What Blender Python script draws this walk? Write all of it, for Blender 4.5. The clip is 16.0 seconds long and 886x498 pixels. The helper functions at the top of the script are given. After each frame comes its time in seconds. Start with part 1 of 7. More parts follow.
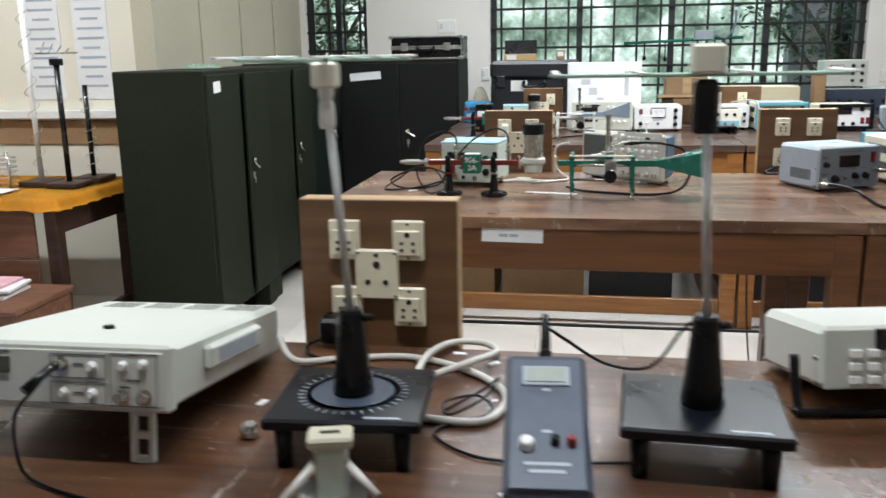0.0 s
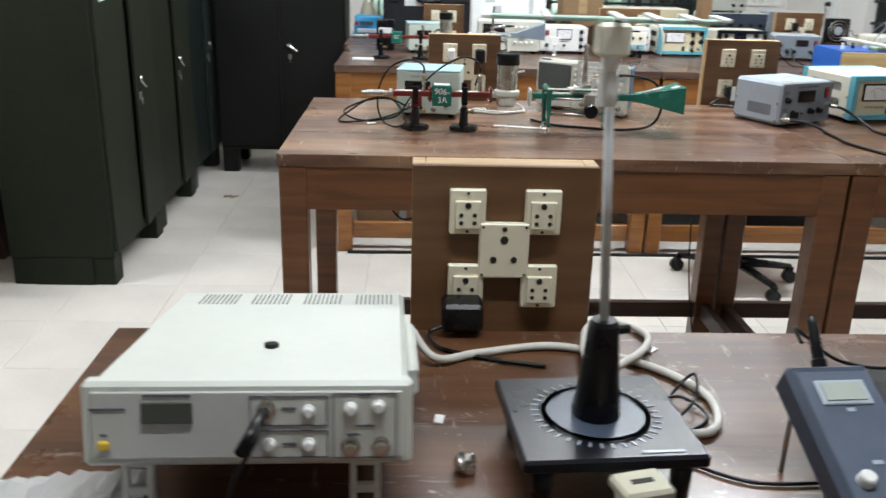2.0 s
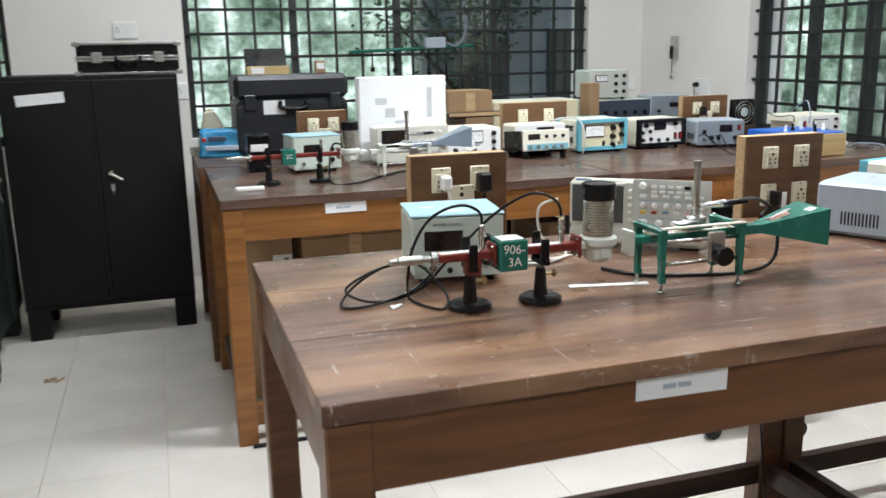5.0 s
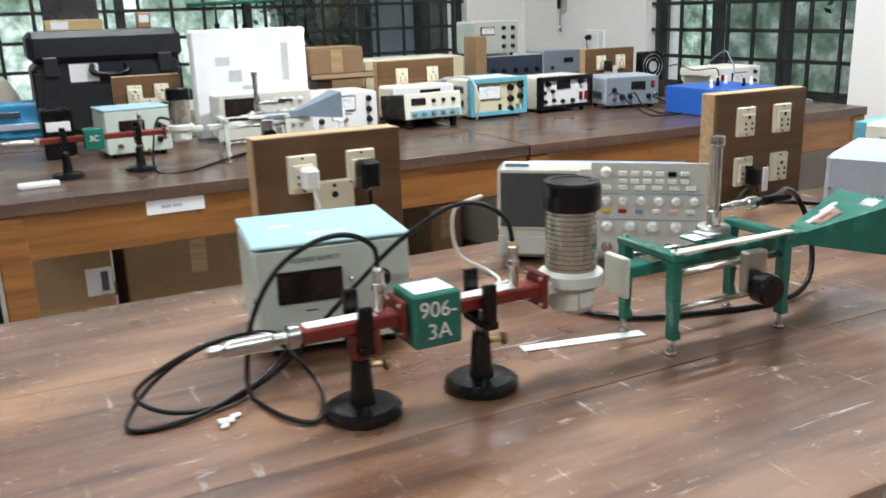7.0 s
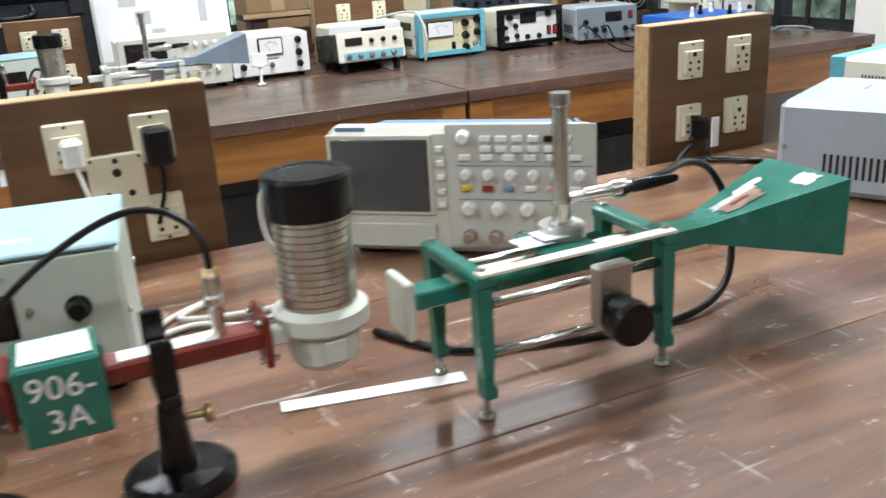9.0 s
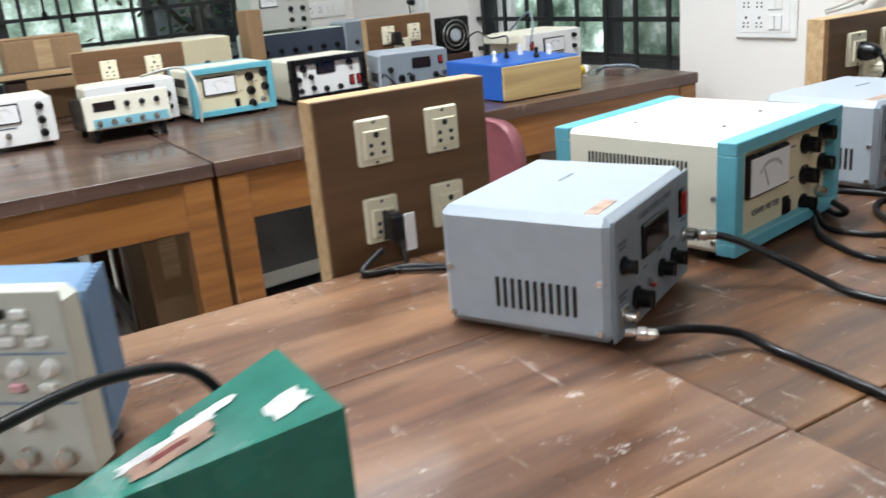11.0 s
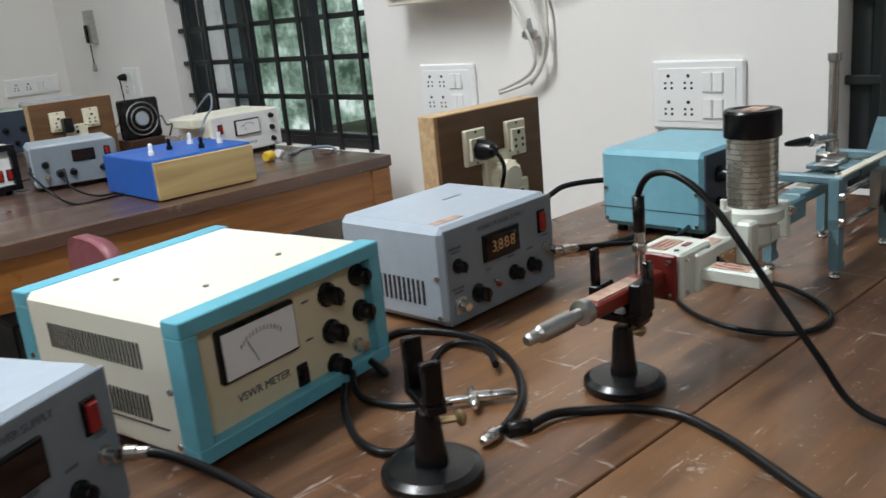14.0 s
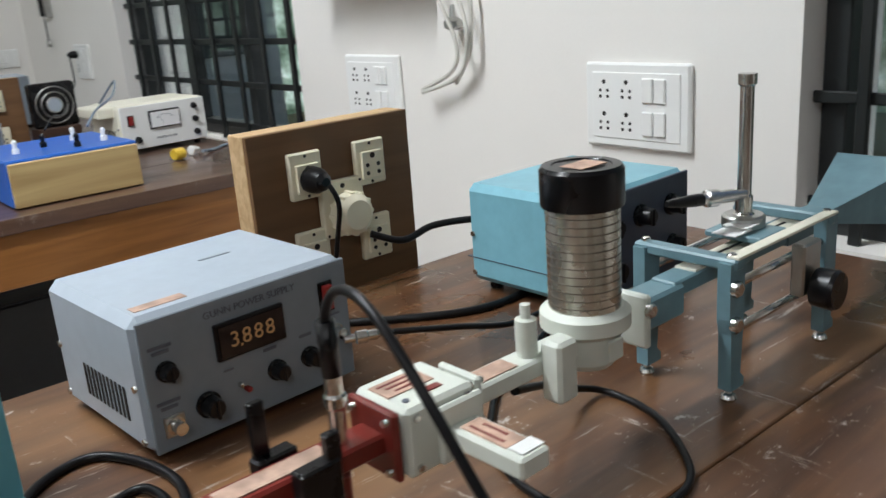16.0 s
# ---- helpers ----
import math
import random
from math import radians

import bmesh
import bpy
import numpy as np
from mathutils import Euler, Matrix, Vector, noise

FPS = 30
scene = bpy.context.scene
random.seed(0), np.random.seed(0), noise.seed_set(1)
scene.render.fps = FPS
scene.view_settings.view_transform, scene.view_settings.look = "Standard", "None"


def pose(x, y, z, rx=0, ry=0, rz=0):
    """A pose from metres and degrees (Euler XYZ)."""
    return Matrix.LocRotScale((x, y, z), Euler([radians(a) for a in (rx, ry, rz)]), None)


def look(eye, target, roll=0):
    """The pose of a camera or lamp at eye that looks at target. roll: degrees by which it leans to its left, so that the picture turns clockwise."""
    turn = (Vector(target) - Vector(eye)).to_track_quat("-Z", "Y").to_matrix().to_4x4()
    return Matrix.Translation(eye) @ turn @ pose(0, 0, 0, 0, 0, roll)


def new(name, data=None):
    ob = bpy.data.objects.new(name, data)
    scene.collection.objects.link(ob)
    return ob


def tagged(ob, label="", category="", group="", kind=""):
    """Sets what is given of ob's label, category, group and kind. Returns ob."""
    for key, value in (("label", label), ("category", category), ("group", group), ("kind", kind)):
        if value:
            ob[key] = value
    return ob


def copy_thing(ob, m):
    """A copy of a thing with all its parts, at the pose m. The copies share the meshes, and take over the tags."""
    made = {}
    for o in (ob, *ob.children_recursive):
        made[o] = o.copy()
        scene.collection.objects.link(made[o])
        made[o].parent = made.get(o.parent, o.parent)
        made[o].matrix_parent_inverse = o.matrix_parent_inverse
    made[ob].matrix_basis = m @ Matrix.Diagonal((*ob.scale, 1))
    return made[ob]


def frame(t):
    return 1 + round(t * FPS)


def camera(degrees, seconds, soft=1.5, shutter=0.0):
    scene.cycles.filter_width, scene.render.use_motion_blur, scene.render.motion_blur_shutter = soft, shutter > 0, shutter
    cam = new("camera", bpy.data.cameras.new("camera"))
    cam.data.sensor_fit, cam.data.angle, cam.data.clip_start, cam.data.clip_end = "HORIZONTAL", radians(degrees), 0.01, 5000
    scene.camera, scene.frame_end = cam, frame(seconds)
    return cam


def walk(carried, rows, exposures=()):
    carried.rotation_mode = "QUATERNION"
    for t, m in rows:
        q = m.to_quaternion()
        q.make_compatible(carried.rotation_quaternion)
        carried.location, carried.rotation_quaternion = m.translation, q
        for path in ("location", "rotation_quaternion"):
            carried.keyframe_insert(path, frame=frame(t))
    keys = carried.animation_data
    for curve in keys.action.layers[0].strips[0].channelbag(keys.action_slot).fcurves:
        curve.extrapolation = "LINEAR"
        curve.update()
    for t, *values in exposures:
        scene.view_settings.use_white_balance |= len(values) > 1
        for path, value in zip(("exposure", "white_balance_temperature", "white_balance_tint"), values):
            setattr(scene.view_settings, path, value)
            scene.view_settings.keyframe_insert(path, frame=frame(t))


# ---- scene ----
cam = camera(54.4, 16.0, shutter=0.5)
PATH = [
    (0, (0.777, -2.297, 1.336), (0.443, -0.377, 0.886), -1.0),
    (0.2, (0.711, -2.28, 1.352), (0.381, -0.363, 0.887), -0.4),
    (0.5, (0.645, -2.255, 1.365), (0.322, -0.339, 0.870), -0.25),
    (1, (0.562, -2.219, 1.378), (0.284, -0.308, 0.857), -0.1),
    (1.5, (0.462, -2.163, 1.384), (0.314, -0.269, 0.759), 0.6),
    (2, (0.324, -2.138, 1.378), (0.404, -0.248, 0.728), 1.5),
    (2.5, (0.102, -2.088, 1.385), (0.351, -0.207, 0.752), 0.9),
    (3, (-0.042, -1.961, 1.379), (0.307, -0.079, 0.798), 0.45),
    (3.5, (-0.103, -1.753, 1.389), (0.284, 0.136, 0.856), -0.13),
    (3.7, (-0.124, -1.664, 1.383), (0.265, 0.235, 0.889), -0.4),
    (5.8, (-0.193, -0.771, 1.353), (0.585, 1.016, 0.905), -1.7),
    (6, (-0.186, -0.69, 1.345), (0.628, 1.079, 0.89), -1.9),
    (6.5, (-0.119, -0.525, 1.32), (0.75, 1.212, 0.841), -2.2),
    (7, (0.043, -0.426, 1.302), (0.907, 1.296, 0.765), -1.8),
    (7.5, (0.148, -0.365, 1.281), (0.952, 1.363, 0.675), -2.1),
    (8, (0.225, -0.288, 1.268), (1.025, 1.425, 0.615), -2.1),
    (8.2, (0.258, -0.249, 1.262), (1.063, 1.454, 0.589), -2.3),
    (10.3, (0.787, -0.226, 1.262), (1.538, 1.513, 0.619), -5.5),
    (10.5, (0.837, -0.192, 1.264), (1.654, 1.518, 0.625), -5.5),
    (11, (0.948, -0.099, 1.259), (1.898, 1.55, 0.643), -5.1),
    (11.5, (1.055, -0.07, 1.267), (2.066, 1.547, 0.666), -5.0),
    (12, (1.194, -0.085, 1.273), (2.252, 1.507, 0.683), -5.1),
    (12.5, (1.298, -0.101, 1.28), (2.39, 1.472, 0.702), -5.3),
    (13, (1.353, -0.113, 1.281), (2.522, 1.41, 0.722), -5.5),
    (13.5, (1.386, -0.115, 1.281), (2.645, 1.341, 0.737), -5.5),
    (14, (1.428, -0.116, 1.282), (2.725, 1.309, 0.747), -5.5),
    (14.5, (1.522, -0.06, 1.293), (2.838, 1.349, 0.762), -5.5),
    (15, (1.665, -0.032, 1.278), (3.0, 1.355, 0.734), -5.1),
    (15.5, (1.775, -0.028, 1.274), (3.104, 1.353, 0.703), -4.7),
    (16, (1.885, -0.058, 1.273), (3.1, 1.422, 0.695), -4.3),
]
walk(cam, [(t, look(eye, target, roll)) for t, eye, target, roll in PATH],
     [(0, 0.03), (1.2, 0.02), (2.4, -0.06), (3, -0.18), (3.7, -0.05), (6, -0.05), (8.2, 0.02), (10.5, 0.02), (12, -0.38), (13.2, -0.5), (14.5, -0.68), (15, -0.74), (15.5, -0.6), (16, -0.48)])

# ---- world and lights ----
world = bpy.data.worlds.new("sky")
scene.world = world
world.use_nodes = True
wt = world.node_tree
sky = wt.nodes.new("ShaderNodeTexSky")
sky.sky_type, sky.sun_disc, sky.sun_elevation, sky.sun_rotation = "NISHITA", False, radians(52), radians(60)
wt.links.new(sky.outputs[0], wt.nodes["Background"].inputs[0])
wt.nodes["Background"].inputs[1].default_value = 0.12
sun = new("sun", bpy.data.lights.new("sun", "SUN"))
sun.data.energy, sun.data.angle, sun.data.color = 1.0, radians(12), (1.0, 0.96, 0.9)
sun.matrix_world = look((20, 12, 30), (0, 0, 0))
# Assumed ceiling tubes, out of view; places and watts set to light the room.
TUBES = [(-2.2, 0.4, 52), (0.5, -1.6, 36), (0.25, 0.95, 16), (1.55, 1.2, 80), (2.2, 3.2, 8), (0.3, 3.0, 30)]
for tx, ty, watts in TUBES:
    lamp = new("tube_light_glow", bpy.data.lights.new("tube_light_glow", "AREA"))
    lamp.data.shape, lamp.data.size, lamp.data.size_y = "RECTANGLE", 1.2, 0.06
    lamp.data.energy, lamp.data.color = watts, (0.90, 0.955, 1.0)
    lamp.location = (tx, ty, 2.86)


# ---- materials ----
def mat(name, col, rough=0.5, metal=0.0, var=0.12, scale=6.0, bump=0.08, stretch=(1, 1, 1), wear=None, amount=0.0, spec=0.5, fine=60.0, seed=0.0, wear_scale=9.0):
    m = bpy.data.materials.new(name)
    m.use_nodes = True
    t, b = m.node_tree, m.node_tree.nodes["Principled BSDF"]
    n, ln = t.nodes.new, t.links.new
    co, mp = n("ShaderNodeTexCoord"), n("ShaderNodeMapping")
    mp.inputs["Scale"].default_value = stretch
    mp.inputs["Location"].default_value = (seed, seed * 1.7, seed * 0.6)
    ln(co.outputs["Object"], mp.inputs[0])
    big, small = n("ShaderNodeTexNoise"), n("ShaderNodeTexNoise")
    big.inputs["Scale"].default_value, big.inputs["Detail"].default_value = scale, 5
    small.inputs["Scale"].default_value, small.inputs["Detail"].default_value = fine, 4
    ln(mp.outputs[0], big.inputs["Vector"])
    ln(mp.outputs[0], small.inputs["Vector"])
    ramp = n("ShaderNodeValToRGB")
    ramp.color_ramp.elements[0].position, ramp.color_ramp.elements[1].position = 0.3, 0.7
    ramp.color_ramp.elements[0].color = (*[c * (1 - var) for c in col], 1)
    ramp.color_ramp.elements[1].color = (*[min(1, c * (1 + var)) for c in col], 1)
    ln(big.outputs[0], ramp.inputs[0])
    mul = n("ShaderNodeMix")
    mul.data_type, mul.blend_type = "RGBA", "OVERLAY"
    mul.inputs["Factor"].default_value = min(1.0, var * 1.6)
    ln(ramp.outputs[0], mul.inputs[6])
    ln(small.outputs[0], mul.inputs[7])
    last = mul.outputs[2]
    if wear:
        wn = n("ShaderNodeTexNoise")
        wn.inputs["Scale"].default_value, wn.inputs["Detail"].default_value, wn.inputs["Roughness"].default_value = wear_scale, 9, 0.72
        ln(mp.outputs[0], wn.inputs["Vector"])
        wr = n("ShaderNodeValToRGB")
        wr.color_ramp.elements[0].position, wr.color_ramp.elements[1].position = 0.68 - amount * 0.25, 0.74 - amount * 0.2
        ln(wn.outputs[0], wr.inputs[0])
        mw = n("ShaderNodeMix")
        mw.data_type = "RGBA"
        mw.inputs[7].default_value = (*wear, 1)
        ln(wr.outputs[0], mw.inputs["Factor"])
        ln(last, mw.inputs[6])
        last = mw.outputs[2]
    ln(last, b.inputs["Base Color"])
    rr = n("ShaderNodeMapRange")
    rr.inputs[3].default_value, rr.inputs[4].default_value = max(0.03, rough - 0.1), min(1, rough + 0.1)
    ln(big.outputs[0], rr.inputs[0])
    ln(rr.outputs[0], b.inputs["Roughness"])
    b.inputs["Metallic"].default_value = metal
    b.inputs["Specular IOR Level"].default_value = spec
    if bump:
        bp = n("ShaderNodeBump")
        bp.inputs["Strength"].default_value, bp.inputs["Distance"].default_value = bump, 0.002
        ln(small.outputs[0], bp.inputs["Height"])
        ln(bp.outputs[0], b.inputs["Normal"])
    return m


def emit(name, col, strength):
    m = mat(name, col, 0.4, var=0.02)
    b = m.node_tree.nodes["Principled BSDF"]
    b.inputs["Emission Color"].default_value, b.inputs["Emission Strength"].default_value = (*col, 1), strength
    return m


def glass(name, col=(1, 1, 1), rough=0.0):
    m = bpy.data.materials.new(name)
    m.use_nodes = True
    b = m.node_tree.nodes["Principled BSDF"]
    b.inputs["Base Color"].default_value, b.inputs["Roughness"].default_value = (*col, 1), rough
    b.inputs["Transmission Weight"].default_value, b.inputs["IOR"].default_value = 1.0, 1.45
    return m


def wood(name, dark, light, rough=0.35, grain=1.0, scratch=0.0, pale=(0.42, 0.24, 0.12), patch=0.0, coat=0.0):
    """Long-grained wood along local x, with worn pale patches and fine scratches."""
    m = bpy.data.materials.new(name)
    m.use_nodes = True
    t, b = m.node_tree, m.node_tree.nodes["Principled BSDF"]
    n, ln = t.nodes.new, t.links.new
    co, mp, info = n("ShaderNodeTexCoord"), n("ShaderNodeMapping"), n("ShaderNodeObjectInfo")
    mp.inputs["Scale"].default_value = (1.3 * grain, 17 * grain, 17 * grain)
    add = n("ShaderNodeVectorMath")
    sc = n("ShaderNodeMath")
    sc.operation, sc.inputs[1].default_value = "MULTIPLY", 17.0
    ln(info.outputs["Random"], sc.inputs[0])
    ln(co.outputs["Object"], add.inputs[0])
    ln(sc.outputs[0], add.inputs[1])
    ln(add.outputs[0], mp.inputs[0])
    g = n("ShaderNodeTexNoise")
    g.inputs["Scale"].default_value, g.inputs["Detail"].default_value, g.inputs["Distortion"].default_value = 2.2, 9, 0.6
    ln(mp.outputs[0], g.inputs["Vector"])
    ramp = n("ShaderNodeValToRGB")
    ramp.color_ramp.elements[0].position, ramp.color_ramp.elements[1].position = 0.32, 0.7
    ramp.color_ramp.elements[0].color, ramp.color_ramp.elements[1].color = (*dark, 1), (*light, 1)
    ln(g.outputs[0], ramp.inputs[0])
    last = ramp.outputs[0]
    if patch:
        pm = n("ShaderNodeMapping")
        pm.inputs["Scale"].default_value = (1.1, 4.5, 4.5)
        ln(add.outputs[0], pm.inputs[0])
        pn = n("ShaderNodeTexNoise")
        pn.inputs["Scale"].default_value, pn.inputs["Detail"].default_value = 1.9, 6
        ln(pm.outputs[0], pn.inputs["Vector"])
        pr = n("ShaderNodeValToRGB")
        pr.color_ramp.elements[0].position, pr.color_ramp.elements[1].position = 0.48, 0.68
        ln(pn.outputs[0], pr.inputs[0])
        fm = n("ShaderNodeMath")
        fm.operation, fm.inputs[1].default_value = "MULTIPLY", patch
        ln(pr.outputs[0], fm.inputs[0])
        mx = n("ShaderNodeMix")
        mx.data_type = "RGBA"
        mx.inputs[7].default_value = (*pale, 1)
        ln(fm.outputs[0], mx.inputs["Factor"])
        ln(last, mx.inputs[6])
        last = mx.outputs[2]
    if scratch:
        for k, (sx, sy) in enumerate(((3.0, 34.0), (30.0, 4.0), (14.0, 20.0), (60.0, 90.0))):
            sm = n("ShaderNodeMapping")
            sm.inputs["Scale"].default_value, sm.inputs["Rotation"].default_value = (sx, sy, 5), (0, 0, 0.35 + 0.5 * k)
            ln(add.outputs[0], sm.inputs[0])
            sn = n("ShaderNodeTexNoise")
            sn.inputs["Scale"].default_value, sn.inputs["Detail"].default_value, sn.inputs["Roughness"].default_value = 1.6, 8, 0.75
            ln(sm.outputs[0], sn.inputs["Vector"])
            sr = n("ShaderNodeValToRGB")
            sr.color_ramp.elements[0].position, sr.color_ramp.elements[1].position = (0.615, 0.69) if k < 3 else (0.64, 0.69)
            ln(sn.outputs[0], sr.inputs[0])
            sf = n("ShaderNodeMath")
            sf.operation, sf.inputs[1].default_value = "MULTIPLY", scratch
            ln(sr.outputs[0], sf.inputs[0])
            mx = n("ShaderNodeMix")
            mx.data_type = "RGBA"
            mx.inputs[7].default_value = (0.55, 0.49, 0.44, 1)
            ln(sf.outputs[0], mx.inputs["Factor"])
            ln(last, mx.inputs[6])
            last = mx.outputs[2]
    ln(last, b.inputs["Base Color"])
    rn = n("ShaderNodeTexNoise")
    rn.inputs["Scale"].default_value, rn.inputs["Detail"].default_value = 4.0, 6
    ln(co.outputs["Object"], rn.inputs["Vector"])
    rr = n("ShaderNodeMapRange")
    rr.inputs[1].default_value, rr.inputs[2].default_value = 0.3, 0.7
    rr.inputs[3].default_value, rr.inputs[4].default_value = max(0.05, rough - 0.13), rough + 0.16
    ln(rn.outputs[0], rr.inputs[0])
    ln(rr.outputs[0], b.inputs["Roughness"])
    b.inputs["Coat Weight"].default_value, b.inputs["Coat Roughness"].default_value = coat, 0.12
    bp = n("ShaderNodeBump")
    bp.inputs["Strength"].default_value, bp.inputs["Distance"].default_value = 0.12, 0.0015
    ln(g.outputs[0], bp.inputs["Height"])
    ln(bp.outputs[0], b.inputs["Normal"])
    return m


M_WALL = mat("wall_paint", (0.84, 0.81, 0.77), 0.7, var=0.03, scale=2.0, bump=0.1, fine=180)
M_WALL_W = mat("wall_paint_cream", (0.80, 0.76, 0.64), 0.7, var=0.03, scale=2.0, bump=0.1, fine=180)
# For walls out of view: darkened so they bounce less light.
M_DIM = mat("bounce_cut_grey_brown", (0.34, 0.31, 0.28), 0.7, var=0.05, scale=2.0)
M_BEIGE = mat("beige_partition_paint", (0.50, 0.47, 0.36), 0.6, var=0.05, scale=3.0)
# Ceiling is out of view; grey instead of white to return less light.
M_CEIL = mat("bounce_cut_ceiling_grey", (0.5, 0.49, 0.47), 0.8, var=0.02)
M_TILE = mat("floor_tile", (0.73, 0.685, 0.625), 0.2, var=0.06, scale=3.0, bump=0.02, wear=(0.52, 0.48, 0.42), amount=0.02)
M_GROUT = mat("tile_grout", (0.55, 0.52, 0.47), 0.8)
M_TOP = wood("lacquered_table_top", (0.08, 0.037, 0.021), (0.192, 0.094, 0.054), 0.33, scratch=0.9, patch=0.85, pale=(0.37, 0.205, 0.112), coat=0.45)
M_TOP_NEAR = wood("dark_brown_table_top", (0.055, 0.022, 0.010), (0.125, 0.052, 0.023), 0.36, scratch=0.6, patch=0.5, pale=(0.2, 0.095, 0.04), coat=0.2)
# Right table: darker red-brown wood, lowered further because less light reaches it.
M_TOP_SHADED = wood("shaded_lacquered_table_top", (0.058, 0.025, 0.012), (0.152, 0.069, 0.031), 0.35, scratch=1.0, patch=0.75, pale=(0.28, 0.145, 0.062), coat=0.25)
M_TOP_FAR = wood("brown_table_top", (0.06, 0.031, 0.023), (0.115, 0.065, 0.048), 0.34, scratch=0.35, patch=0.15, coat=0.3)
M_APRON = wood("table_apron_wood", (0.10, 0.038, 0.012), (0.185, 0.073, 0.025), 0.4, coat=0.15)
M_APRON_T3 = wood("orange_apron_wood", (0.19, 0.072, 0.015), (0.33, 0.135, 0.034), 0.38, coat=0.2)
M_BOARD = wood("plywood_board_face", (0.11, 0.052, 0.02), (0.18, 0.09, 0.038), 0.5, grain=0.9)
M_EDGE = wood("plywood_board_edge", (0.42, 0.27, 0.13), (0.6, 0.42, 0.24), 0.6, grain=2.0)
M_DESK = wood("desk_wood", (0.13, 0.055, 0.03), (0.22, 0.10, 0.055), 0.5)
M_DARKWOOD = wood("dark_leg_wood", (0.035, 0.017, 0.011), (0.065, 0.032, 0.02), 0.5)
M_GREEN = mat("olive_steel_paint", (0.0145, 0.0185, 0.0105), 0.62, var=0.16, scale=3.0, wear=(0.03, 0.033, 0.024), amount=0.1, bump=0.04, spec=0.2)
M_TEAL = mat("teal_steel_paint", (0.005, 0.011, 0.009), 0.5, var=0.12, scale=3.0, bump=0.04)
M_DKGREY = mat("charcoal_steel_paint", (0.0055, 0.006, 0.005), 0.6, var=0.14, scale=3.0, bump=0.04, spec=0.25)
M_CHROME = mat("worn_chrome", (0.66, 0.65, 0.62), 0.22, 1.0, var=0.1, scale=30)
M_STEEL = mat("brushed_steel", (0.5, 0.5, 0.48), 0.35, 1.0, var=0.12, scale=40)
M_BLACK = mat("black_plastic", (0.004, 0.004, 0.005), 0.28, var=0.2, scale=20, bump=0.04, spec=0.35)
M_BLACKM = mat("black_painted_iron", (0.005, 0.005, 0.006), 0.26, var=0.25, scale=14, wear=(0.04, 0.04, 0.04), amount=0.05)
M_RUBBER = mat("black_rubber", (0.005, 0.005, 0.006), 0.36, var=0.15, scale=25, spec=0.3)
M_GREYCABLE = mat("grey_cable_sheath", (0.62, 0.60, 0.55), 0.5, var=0.08)
M_CREAM = mat("cream_bakelite", (0.78, 0.72, 0.55), 0.35, var=0.04, scale=12)
# Near-black stands in for the shade inside holes, slots and gaps.
M_HOLE = mat("hole_shade", (0.015, 0.012, 0.01), 0.7)
M_WHITE = mat("white_plastic", (0.84, 0.84, 0.82), 0.35, var=0.03)
M_PAPER = mat("white_paper", (0.82, 0.82, 0.82), 0.8, var=0.04)
M_INK = mat("printed_ink", (0.12, 0.13, 0.16), 0.7)
M_LBLUE = mat("pale_blue_grey_enamel", (0.40, 0.455, 0.515), 0.38, var=0.05, scale=5, wear=(0.55, 0.6, 0.66), amount=0.02)
# Panel grey, darkened further since the fronts face away from the light.
M_LPANEL = mat("shaded_grey_front_panel", (0.205, 0.24, 0.275), 0.42, var=0.06, scale=9)
M_TURQ = mat("turquoise_trim_paint", (0.13, 0.43, 0.53), 0.4, var=0.08, scale=8, wear=(0.35, 0.5, 0.52), amount=0.04)
M_TURQB = mat("turquoise_case_paint", (0.20, 0.45, 0.54), 0.38, var=0.08, scale=5, wear=(0.4, 0.55, 0.58), amount=0.04)
M_SKYB = mat("sky_blue_lid_paint", (0.38, 0.58, 0.64), 0.35, var=0.06, scale=6)
M_MINT = mat("pale_mint_panel", (0.56, 0.63, 0.56), 0.4, var=0.06, scale=7)
M_IVORY = mat("ivory_case_paint", (0.78, 0.75, 0.63), 0.4, var=0.04, scale=5, wear=(0.62, 0.58, 0.46), amount=0.03)
M_CRPANEL = mat("cream_meter_panel", (0.70, 0.62, 0.42), 0.45, var=0.05, scale=8)
M_SIGGEN = mat("off_white_case", (0.64, 0.66, 0.605), 0.42, var=0.04, scale=5)
M_SIGPAN = mat("warm_grey_panel", (0.56, 0.57, 0.52), 0.45, var=0.04, scale=8)
M_SCOPE = mat("scope_ivory_plastic", (0.60, 0.60, 0.52), 0.45, var=0.04)
M_SCOPEB = mat("scope_blue_case", (0.16, 0.27, 0.42), 0.45, var=0.08)
M_SCREEN = mat("dark_screen", (0.07, 0.075, 0.075), 0.15, var=0.08)
M_DISP = mat("dark_display_window", (0.018, 0.012, 0.012), 0.12, var=0.1)
M_LCD = mat("lcd_glass", (0.42, 0.46, 0.42), 0.2, var=0.05)
M_LCDOFF = mat("unlit_lcd_glass", (0.075, 0.082, 0.066), 0.18, var=0.05)
M_LED = emit("amber_led_segments", (0.34, 0.19, 0.08), 0.22)
M_RED = mat("red_rocker", (0.30, 0.016, 0.014), 0.35)
M_REDWG = mat("red_waveguide_paint", (0.17, 0.02, 0.014), 0.35, var=0.2, scale=25, wear=(0.45, 0.2, 0.15), amount=0.1)
M_GRWG = mat("green_waveguide_paint", (0.02, 0.16, 0.118), 0.25, var=0.15, scale=18, wear=(0.12, 0.28, 0.22), amount=0.06)
M_BLWG = mat("blue_grey_waveguide_paint", (0.14, 0.25, 0.29), 0.4, var=0.12, scale=18, wear=(0.36, 0.46, 0.48), amount=0.05)
